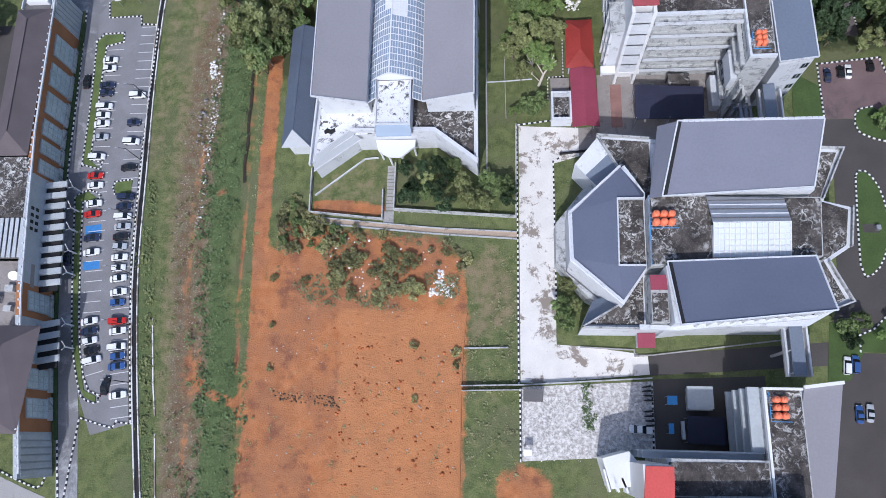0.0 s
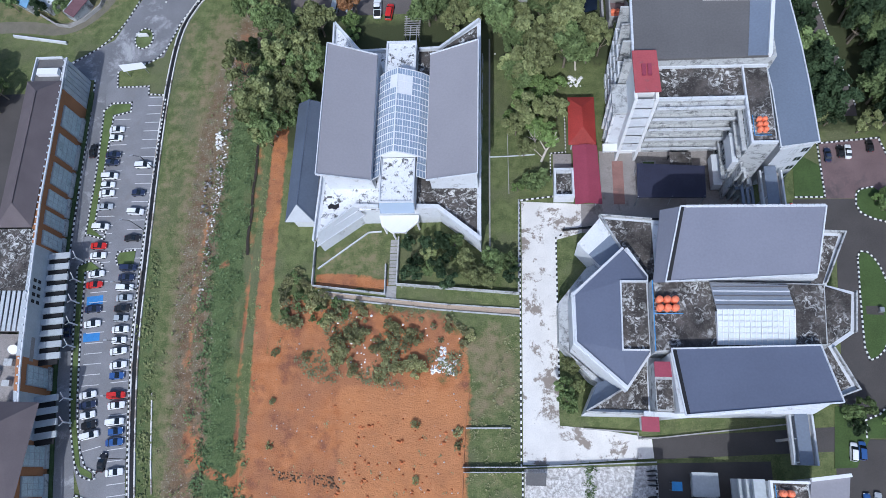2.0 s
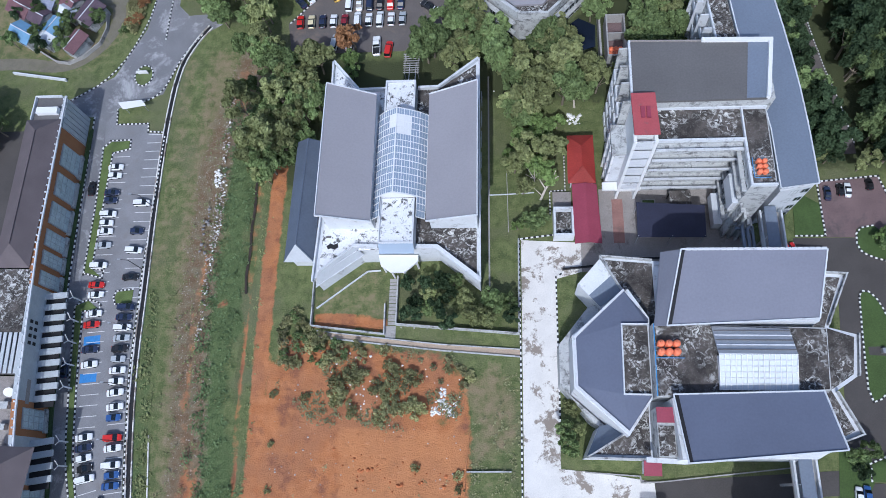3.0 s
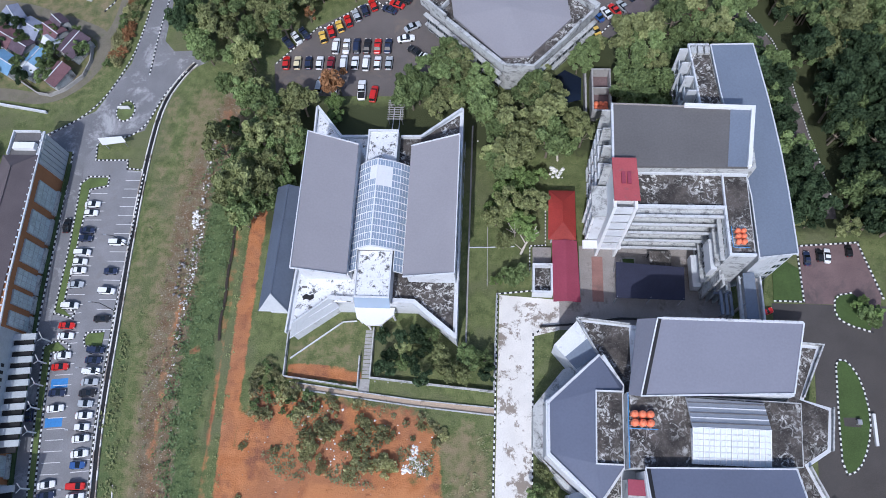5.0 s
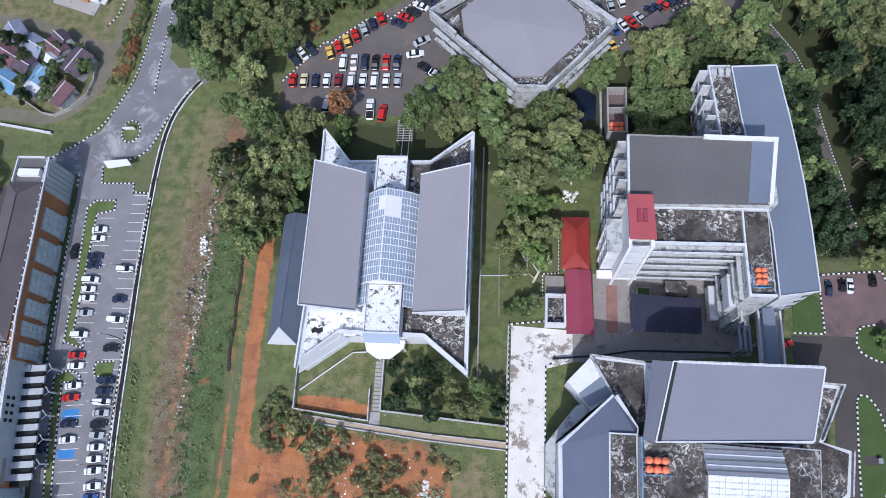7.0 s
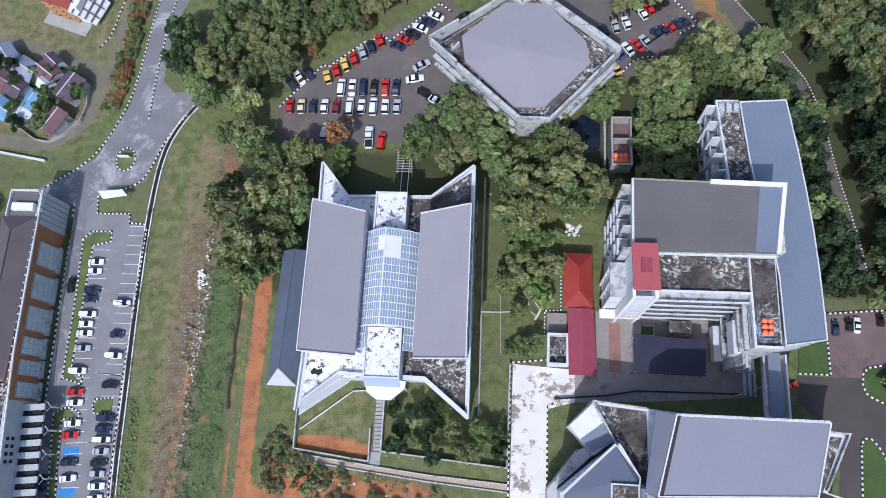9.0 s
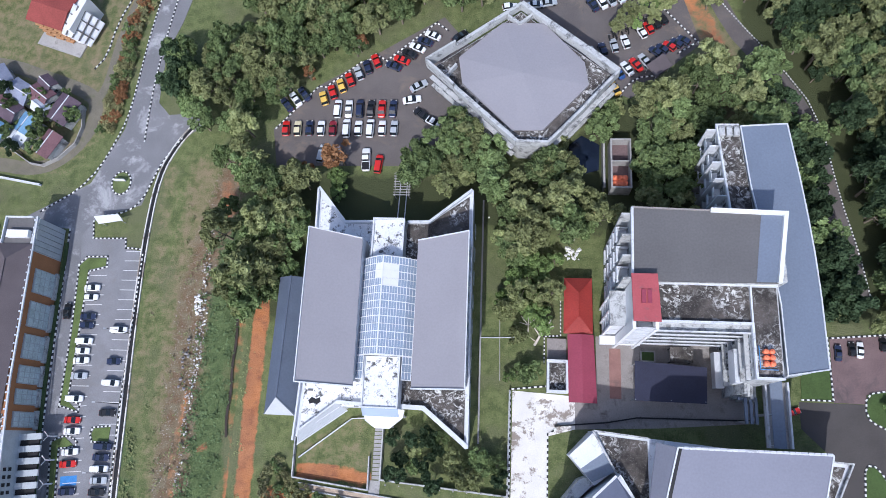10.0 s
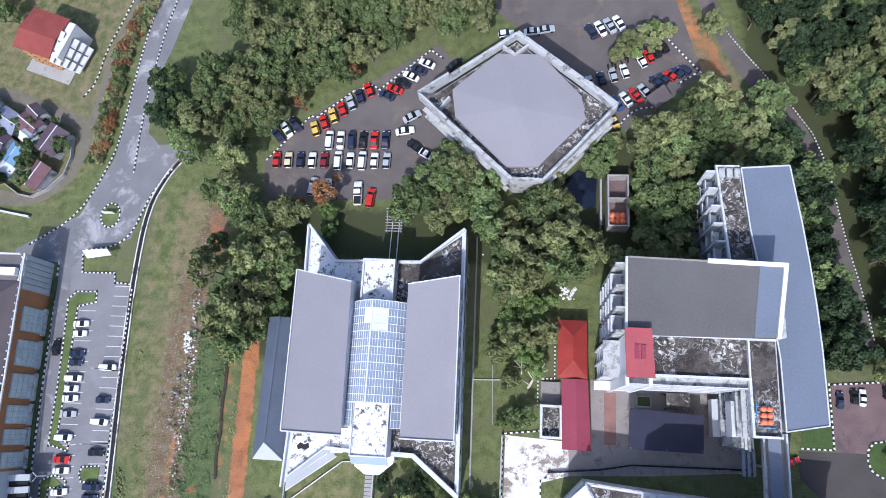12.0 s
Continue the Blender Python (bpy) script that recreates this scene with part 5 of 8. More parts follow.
    part("roof_slab", bm, SLAB_MOULD, head)
    bm = bmesh.new()
    slab(bm, [(21.8, 16.4, 14.5), (24.5, 16.4, 14.5), (24.5, 18.6, 14.8), (21.8, 18.6, 14.8)], 0.15)
    part("roof", bm, ROOF_MAROON, head, "small maroon metal roof")
    bm = bmesh.new()
    box(bm, 21.8, 9.6, 0.0, 24.0, 11.5, 3.0)
    lob = part("porch", bm, WHITE, h)
    bm = bmesh.new()
    slab(bm, [(21.5, 9.2, 3.2), (24.3, 9.2, 3.2), (24.3, 11.5, 3.6), (21.5, 11.5, 3.6)], 0.15)
    part("roof", bm, ROOF_MAROON, lob, "small maroon metal roof")
    return h


def skylight(parent):
    bm = bmesh.new()
    slab(bm, [(31.0, 26.2, 16.6), (42.2, 26.2, 16.6), (41.8, 30.2, 15.7), (30.6, 30.6, 15.7)], 0.2)
    back = part("skylight_back", bm, STEEL, parent, "ribbed grey metal roof behind the skylight")
    for k in range(5):
        bm = bmesh.new()
        y = 26.9 + 0.75 * k
        z = 16.64 - (y - 26.2) * 0.225
        beam(bm, (31.0 - 0.05 * k, y, z), (42.1 - 0.05 * k, y, z), 0.16, 0.12)
        part("rib", bm, WHITE if k % 2 else ROOF_DARK, back)
    bm = bmesh.new()
    prism(bm, [(31, 21.2), (41.7, 21.6), (42.1, 26.2), (31.2, 26.2)], 14.8, 15.2)
    frame_ob = part("skylight", bm, WHITE_CLEAN, parent, "white ribbed skylight")
    nx, ny = 14, 6
    for i in range(nx):
        for j in range(ny):
            bm = bmesh.new()
            xa, xb = 31.1 + (11.0 / nx) * i + 0.08, 31.1 + (11.0 / nx) * (i + 1) - 0.08
            ya, yb = 21.2 + 5.0 / ny * j + 0.08, 21.2 + 5.0 / ny * (j + 1) - 0.08
            za, zb = 15.2 + 1.4 * (ya - 21.2) / 5, 15.2 + 1.4 * (yb - 21.2) / 5
            slab(bm, [(xa, ya, za), (xb, ya, za), (xb, yb, zb), (xa, yb, zb)], 0.06)
            part("pane", bm, MILK_GLASS, frame_ob)
    for i in range(nx + 1):
        bm = bmesh.new()
        x = 31.1 + 11.0 / nx * i
        beam(bm, (x, 21.1, 15.2), (x, 26.2, 16.62), 0.11, 0.12)
        part("bar", bm, WHITE_CLEAN, frame_ob)
    for j in range(ny + 1):
        bm = bmesh.new()
        beam(bm, (31, 21.2 + 5.0 / ny * j, 15.22 + 1.4 / ny * j), (42.2, 21.2 + 5.0 / ny * j, 15.22 + 1.4 / ny * j), 0.11, 0.12)
        part("bar", bm, WHITE_CLEAN, frame_ob)


the_hall = hall()
skylight(the_hall)
tank_group(23.0, 26.6, 15.1, 3, 2)

# ---- the tall block and its curved wing ----
def tall_block():
    b = thing("tall_block", "five-storey stained white block with a dark flat roof", "building")
    bm = bmesh.new()
    box(bm, 20.6, 66.2, 0, 42.6, 76.8, 21.4)
    part("wall", bm, WHITE_DIRTY, b)
    bm = bmesh.new()
    slab(bm, [(20.2, 65.8, 22.0), (41.2, 65.9, 22.0), (42.9, 76.6, 22.0), (20.5, 77.4, 22.0)], 0.5)
    roof = part("roof", bm, ROOF_DARK, b, "dark grey flat roof")
    bm = bmesh.new()
    slab(bm, [(38.0, 66.0, 22.06), (41.1, 66.0, 22.06), (42.6, 76.4, 22.06), (39.4, 76.5, 22.06)], 0.05)
    part("roof_strip", bm, ROOF_STEEL, roof, "paler blue-grey roof strip")
    parapet("parapet", [(32, 77.0), (42.9, 76.6), (41.2, 65.9)], 21.6, 22.6, 0.6, WHITE_CLEAN, b)
    parapet("parapet", [(20.2, 65.8), (20.4, 77.4)], 21.6, 22.3, 0.35, WHITE, b)
    parapet("parapet", [(20.4, 77.4), (32, 77.0)], 21.8, 22.15, 0.25, PAVING, b)
    # lower south strip
    bm = bmesh.new()
    box(bm, 22.0, 60.2, 0, 42.1, 66.2, 18.6)
    part("wall", bm, WHITE_DIRTY, b)
    bm = bmesh.new()
    prism(bm, [(24.2, 60.5), (37.9, 60.5), (37.9, 66.1), (24.2, 66.1)], 18.5, 18.67)
    part("roof_slab", bm, SLAB_MOULD, b, "roof slab black with mould")
    bm = bmesh.new()
    box(bm, 38.0, 52.2, 0, 42.1, 60.2, 18.6)
    part("wall", bm, WHITE_DIRTY, b)
    bm = bmesh.new()
    prism(bm, [(38.2, 52.4), (41.9, 52.4), (41.9, 65.9), (38.2, 65.9)], 18.5, 18.66)
    part("roof_slab", bm, SLAB_MOULD, b, "roof slab black with mould")
    parapet("parapet", [(24.0, 60.3), (38.0, 60.3), (38.1, 52.3), (42.0, 52.3)], 18.6, 19.3, 0.35, WHITE, b)
    parapet("parapet", [(38.05, 60.4), (38.05, 66)], 18.6, 19.2, 0.25, WHITE, b)
    parapet("parapet", [(24.2, 66.2), (42, 66.1)], 18.6, 19.3, 0.2, WHITE, b)
    # storeys on the south side: galleries with rails, windows behind
    for f in range(5):
        z = 0.6 + f * 3.6
        bm = bmesh.new()
        box(bm, 24.2, 58.9, z + 2.6, 38.0, 60.2, z + 2.9)
        part("gallery_floor", bm, WHITE_DIRTY, b)
        bm = bmesh.new()
        box(bm, 24.2, 58.9, z + 2.9, 38.0, 59.05, z + 3.6)
        part("gallery_rail", bm, WHITE, b)
        for k in range(6):
            window(b, "window", Matrix.Translation((25.6 + k * 2.2, 60.18, z + 0.9)) @ Matrix.Rotation(radians(180), 4, "Z"), 1.5, 1.4)
        for k in range(4):
            window(b, "window", Matrix.Translation((37.98, 53.3 + k * 1.9, z + 0.9)) @ Matrix.Rotation(radians(90), 4, "Z"), 1.2, 1.5)
        # west end: a projecting balcony and its sun hood to each storey
        for k in range(3):
            y = 68.2 + k * 3.3
            bm = bmesh.new()
            box(bm, 18.7, y - 1.2, z + 0.0, 20.6, y + 1.2, z + 0.2)
            box(bm, 18.7, y - 1.2, z + 0.2, 18.95, y + 1.2, z + 1.3)
            box(bm, 18.95, y - 1.2, z + 0.2, 20.6, y - 1.0, z + 1.3)
            box(bm, 18.95, y + 1.0, z + 0.2, 20.6, y + 1.2, z + 1.3)
            bal = part("balcony", bm, WHITE, b)
            window(b, "window", Matrix.Translation((20.58, y, z + 0.4)) @ Matrix.Rotation(radians(90), 4, "Z"), 1.8, 2.1)
    for y in (66.4, 69.9, 73.2, 76.6):
        bm = bmesh.new()
        box(bm, 18.9, y - 0.15, 0, 20.6, y + 0.15, 21.2)
        part("fin", bm, WHITE_DIRTY, b)
    # courtyard face of the south arm, with a pale panel and ledges
    bm = bmesh.new()
    box(bm, 37.0, 52.1, 9.5, 38.0, 57.4, 12.5)
    part("bay", bm, WHITE, b)
    bm = bmesh.new()
    box(bm, 36.6, 52.0, 1.0, 38.0, 58, 3.2)
    part("bay", bm, WHITE, b)
    for z in (5.0, 8.4, 13.6, 16.4):
        bm = bmesh.new()
        box(bm, 37.3, 52.2, z, 38.0, 60.0, z + 0.35)
        part("ledge", bm, WHITE_DIRTY, b)
    for k in range(4):
        bm = bmesh.new()
        box(bm, 38.4 + k * 1.1, 50.6 - 0.3 * k, 0, 38.8 + k * 1.1, 52.2, 12 - 2.0 * k)
        part("buttress", bm, WHITE_DIRTY, b)
    # stair tower with a red roof
    bm = bmesh.new()
    box(bm, 20.2, 60.0, 0, 23.8, 66.0, 22.2)
    tower = part("stair_tower", bm, WHITE_CLEAN, b)
    bm = bmesh.new()
    slab(bm, [(20.1, 59.6, 22.6), (24.1, 59.6, 22.6), (23.6, 66.6, 23.4), (19.8, 66.6, 23.4)], 0.3)
    part("roof", bm, ROOF_ROSE, tower, "faded red metal roof")
    for f in range(6):
        bm = bmesh.new()
        box(bm, 20.5, 58.7, 3.6 + f * 3.1, 23.3, 60.0, 3.8 + f * 3.1)
        box(bm, 20.5, 58.7, 3.8 + f * 3.1, 23.3, 58.85, 6.1 + f * 3.1)
        part("landing", bm, WHITE, tower)
    for x in (20.0, 23.3):
        bm = bmesh.new()
        box(bm, x, 58.5, 0, x + 0.5, 60.0, 22.1)
        part("pier", bm, WHITE_CLEAN, tower)
    for k in range(2):
        bm = bmesh.new()
        box(bm, 21.2 + k * 0.9, 62.2, 23.0, 21.8 + k * 0.9, 64.2, 23.35)
        part("roof_hatch", bm, ROOF_MAROON, tower)
    bm = bmesh.new()
    box(bm, 18.2, 60.4, 0, 20.2, 65.4, 14.5)
    low = part("lower_tower", bm, WHITE, b)
    for y in (60.2, 62.7, 65.2):
        bm = bmesh.new()
        box(bm, 17.85, y, 0, 18.2, y + 0.3, 14.9)
        part("pier", bm, WHITE_CLEAN, low)
    bm = bmesh.new()
    box(bm, 17.7, 60.1, 14.5, 20.2, 65.7, 15.0)
    part("roof_slab", bm, WHITE_DIRTY, low)
    for f in range(4):
        for k in range(2):
            window(low, "window", Matrix.Translation((18.18, 61.6 + k * 2.5, 1.4 + f * 3.3)) @ Matrix.Rotation(radians(90), 4, "Z"), 1.5, 2.3)
        bm = bmesh.new()
        box(bm, 17.9, 60.2, 3.95 + f * 3.3, 18.3, 65.5, 4.25 + f * 3.3)
        part("ledge", bm, STEEL_PANEL_EARLY, low)
    bm = bmesh.new()
    box(bm, 17.4, 58.6, 3.4, 24.2, 60.1, 4.0)
    part("canopy", bm, WHITE_CLEAN, b)
    return b


def curved_wing():
    w = thing("curved_wing", "long curved white wing under a steel blue metal roof", "building")
    outer = [(47.4, 95.0), (49.0, 82.0), (50.0, 69.0), (50.2, 54.4)]
    inner = [(39.6, 94.2), (40.8, 80.4), (43.6, 67.6), (43.8, 53.2)]
    so, si = smooth(outer, 1), smooth(inner, 1)
    bm = bmesh.new()
    prism(bm, [(p[0] - 0.5, p[1]) for p in so] + [(p[0] + 0.3, p[1]) for p in si][::-1], 0, 14.2)
    part("wall", bm, WHITE, w)
    bm = bmesh.new()
    for (a, c), (a2, c2) in zip(zip(so, si), list(zip(so, si))[1:]):
        slab(bm, [(*c2, 15.4), (*a2, 14.6), (*a, 14.6), (*c, 15.4)], 0.3)
    bmesh.ops.remove_doubles(bm, verts=bm.verts, dist=0.01)
    roof = part("roof", bm, ROOF_STEEL, w, "steel blue metal roof")
    for line, z in ((so, 14.65), (si, 15.45), ([so[0], si[0]], 15.05), ([so[-1], si[-1]], 15.05)):
        for a, b in zip(line, line[1:]):
            bm = bmesh.new()
            tilt = 0.4 if len(line) == 2 else 0.0
            beam(bm, (*a, z - tilt), (*b, z + tilt), 0.2, 0.25)
            part("verge", bm, WHITE, roof, "white roof verge")
    # north-west arm with its stained slab and balconies
    bm = bmesh.new()
    prism(bm, [(36.0, 94.6), (39.8, 94.6), (41.2, 79.4), (37.4, 79.0)], 0, 14.2)
    part("wall", bm, WHITE_DIRTY, w)
    bm = bmesh.new()
    prism(bm, [(36.2, 94.4), (39.6, 94.4), (41.0, 79.6), (37.6, 79.2)], 14.1, 14.28)
    part("roof_slab", bm, SLAB_MOULD, w, "roof slab black with mould")
    parapet("parapet", [(39.6, 94.8), (36.0, 94.8), (37.4, 79.0)], 14.2, 14.8, 0.3, WHITE, w)
    for k in range(3):
        bm = bmesh.new()
        box(bm, 36.3 + k * 1.2, 92.8, 14.2, 37.2 + k * 1.2, 94.4, 15.0)
        part("roof_box", bm, WHITE_DIRTY, w)
    for f in range(4):
        z = 0.8 + f * 3.4
        for k in range(5):
            y = 80.8 + k * 2.9
            x = 37.3 - (y - 79) * 0.09
            bm = bmesh.new()
            box(bm, x - 1.3, y - 0.9, z, x + 0.1, y + 0.9, z + 0.15)
            box(bm, x - 1.3, y - 0.9, z + 0.15, x - 1.18, y + 0.9, z + 1.1)
            part("balcony", bm, WHITE, w)
            window(w, "window", Matrix.Translation((x - 0.02, y, z + 0.3)) @ Matrix.Rotation(radians(84.5), 4, "Z"), 1.6, 2.0)
    for k in range(6):
        y = 79.3 + k * 2.95
        x = 37.3 - (y - 79) * 0.09
        bm = bmesh.new()
        box(bm, x - 1.5, y - 0.12, 0, x + 0.1, y + 0.12, 14.4)
        part("fin", bm, WHITE, w)
    for f in range(4):
        for k in range(3):
            window(w, "window", Matrix.Translation((45.0 + k * 1.9, 53.5 + k * 0.35, 1.4 + f * 3.4)) @ Matrix.Rotation(radians(190.5), 4, "Z"), 1.3, 1.6)


tall_block()
curved_wing()
tank_group(39.5, 54.4, 18.8, 2, 3, 0.85, 0.9, 0.74)


def walkway_roofs():
    r = thing("shelter", "shelter with a red hipped metal roof", "shelter")
    bm = bmesh.new()
    for x, y in ((12, 61.0), (15.9, 61.0), (12, 69.6), (15.9, 69.6), (12, 65.4), (15.9, 65.4)):
        pole(bm, (x, y, 0), (x, y, 3.2), 0.12, 0.12, 8)
    part("post", bm, WHITE, r)
    bm = bmesh.new()
    v = [bm.verts.new(c) for c in ((11.3, 60.4, 3.1), (16.4, 60.4, 3.1), (16.3, 70.4, 3.1), (11.4, 70.4, 3.1), (13.9, 63.4, 4.6), (13.9, 67.4, 4.6))]
    for f in ((0, 1, 4), (1, 2, 5, 4), (2, 3, 5), (3, 0, 4, 5)):
        bm.faces.new([v[i] for i in f])
    bmesh.ops.solidify(bm, geom=bm.faces[:], thickness=0.12)
    part("roof", bm, ROOF_RED, r, "red metal hipped roof")
    r = thing("covered_walkway", "covered walkway with a maroon metal roof", "walkway")
    bm = bmesh.new()
    for y in (49.6, 52.6, 55.6, 58.6):
        for x in (12.9, 16.2):
            pole(bm, (x, y, 0), (x, y, 3.0), 0.1, 0.1, 8)
    part("post", bm, WHITE, r)
    bm = bmesh.new()
    slab(bm, [(12.2, 48.6, 3.0), (14.6, 48.6, 3.7), (14.4, 60.3, 3.7), (12.0, 60.3, 3.0)], 0.12)
    part("roof", bm, ROOF_MAROON, r)
    bm = bmesh.new()
    slab(bm, [(14.6, 48.6, 3.7), (17.0, 48.6, 3.0), (16.5, 60.3, 3.0), (14.4, 60.3, 3.7)], 0.12)
    part("roof", bm, ROOF_MAROON, r)
    t = thing("roofless_store", "small roofless concrete store with white rim", "outbuilding")
    bm = bmesh.new()
    for x0, y0, x1, y1 in ((8.5, 50.2, 12.2, 50.6), (8.5, 55.4, 12.2, 55.8), (8.5, 50.6, 8.9, 55.4), (11.8, 50.6, 12.2, 55.4)):
        box(bm, x0, y0, 0, x1, y1, 3.0)
    part("wall", bm, WHITE, t)
    bm = bmesh.new()
    box(bm, 8.9, 50.6, 0, 11.8, 55.4, 1.4)
    part("floor_slab", bm, SLAB_MOULD, t)
    bm = bmesh.new()
    box(bm, 8.6, 55.8, 0, 12, 59.8, 0.6)
    part("base_slab", bm, PAVING, t)
    c = thing("dark_canopy", "dark navy fabric canopy over the courtyard", "canopy")
    bm = bmesh.new()
    slab(bm, [(23.0, 49.3, 4.2), (34.8, 49.2, 4.2), (35.0, 55.2, 4.4), (23.2, 55.9, 4.4)], 0.12)
    part("sheet", bm, CANOPY_DARK, c)
    for x, y in ((23.2, 49.5), (34.6, 49.5), (29, 49.5), (23.4, 55.5), (34.7, 54.9), (29, 55.3)):
        bm = bmesh.new()
        pole(bm, (x, y, 0), (x, y, 4.25), 0.08, 0.08, 6)
        part("post", bm, STEEL, c)


walkway_roofs()


def bridge(name, x0, x1, y0, y1, z):
    b = thing(name, "covered footbridge of white concrete with pipes beside it", "footbridge", "footbridges")
    bm = bmesh.new()
    box(bm, x0, y0, z - 0.4, x1, y1, z)
    part("deck", bm, CONCRETE, b)
    for x in (x0, x1 - 0.3):
        bm = bmesh.new()
        box(bm, x, y0, z, x + 0.3, y1, z + 1.0)
        part("side_wall", bm, WHITE, b)
    bm = bmesh.new()
    slab(bm, [(x0 + 0.2, y0, z + 2.6), (x0 + 2.0, y0, z + 2.9), (x0 + 2.0, y1, z + 2.9), (x0 + 0.2, y1, z + 2.6)], 0.12)
    part("roof", bm, ROOF_STEEL, b)
    for k in range(3):
        for x in (x0 + 0.4, x0 + 1.8):
            y = y0 + 0.4 + (y1 - y0 - 0.8) * k / 2
            bm = bmesh.new()
            box(bm, x - 0.08, y - 0.08, z, x + 0.08, y + 0.08, z + 2.62)
            part("post", bm, WHITE, b)
    for x in (x0 + 0.3, x1 - 0.5):
        bm = bmesh.new()
        box(bm, x - 0.2, (y0 + y1) / 2 - 0.2, 0, x + 0.2, (y0 + y1) / 2 + 0.2, z - 0.4)
        part("pier", bm, CONCRETE, b)


bridge("footbridge", 43.2, 47.0, 42.6, 53.0, 6.0)
bridge("footbridge", 43.0, 46.6, 4.6, 12.2, 6.0)

g = thing("garden_shelter", "low dark-framed shelter with a mould-stained roof in the courtyard", "shelter")
bm = bmesh.new()
box(bm, 29.4, 56.0, 2.8, 33.2, 58.7, 2.95)
part("roof", bm, SLAB_MOULD, g)
for x in (29.6, 33.0):
    for y in (56.2, 58.5):
        bm = bmesh.new()
        pole(bm, (x, y, 0), (x, y, 2.8), 0.1, 0.1, 6)
        part("post", bm, BLACK, g)
pl = thing("planter", "square concrete planter with a mossy top in the courtyard", "planter")
bm = bmesh.new()
for x0, y0, x1, y1 in ((24.8, 56.2, 27.4, 56.45), (24.8, 57.95, 27.4, 58.2), (24.8, 56.45, 25.05, 57.95), (27.15, 56.45, 27.4, 57.95)):
    box(bm, x0, y0, 0, x1, y1, 0.6)
part("rim", bm, CONCRETE, pl)
bm = bmesh.new()
box(bm, 25.05, 56.45, 0, 27.15, 57.95, 0.5)
part("soil", bm, TURF, pl)
# ducts bending from the block to the footbridge
for k in range(3):
    bm = bmesh.new()
    x = 40.2 + 0.9 * k
    z = 6.4 - 0.3 * k
    beam(bm, (38.6 + 0.3 * k, 51.6 - 0.7 * k, z), (x, 51.6 - 0.7 * k, z), 0.45, 0.45)
    beam(bm, (x, 51.85 - 0.7 * k, z), (x, 46.2, z), 0.45, 0.45)
    tagged(part("duct", bm, ROOF_STEEL), "steel blue service duct bending towards the footbridge", "duct", "service ducts")
for x in (40.4, 41.4, 42.2):
    bm = bmesh.new()
    box(bm, x - 0.12, 46.4, 0, x + 0.12, 46.7, 5.7)
    tagged(part("duct_support", bm, CONCRETE), "slender concrete post under the service ducts", "post", "duct posts")

# ---- the long curved building along the west road ----
def on_front(s, off=0.0):
    """A place at s metres along the front line, off metres out to the road, and the direction there."""
    for a, b in zip(FRONT, FRONT[1:]):
        a, b = Vector(a), Vector(b)
        n = (b - a).length
        if s <= n or b == Vector(FRONT[-1]):
            d = (b - a).normalized()
            p = a + d * s + Vector((-d.y, d.x)) * off
            return p, d
        s -= n


def front_matrix(s, z=0.0, off=0.0):
    """x runs along the front to the south, y out of it towards the road."""
    p, d = on_front(s, off)
    return Matrix(((d.x, -d.y, 0, p.x), (d.y, d.x, 0, p.y), (0, 0, 1, z), (0, 0, 0, 1)))


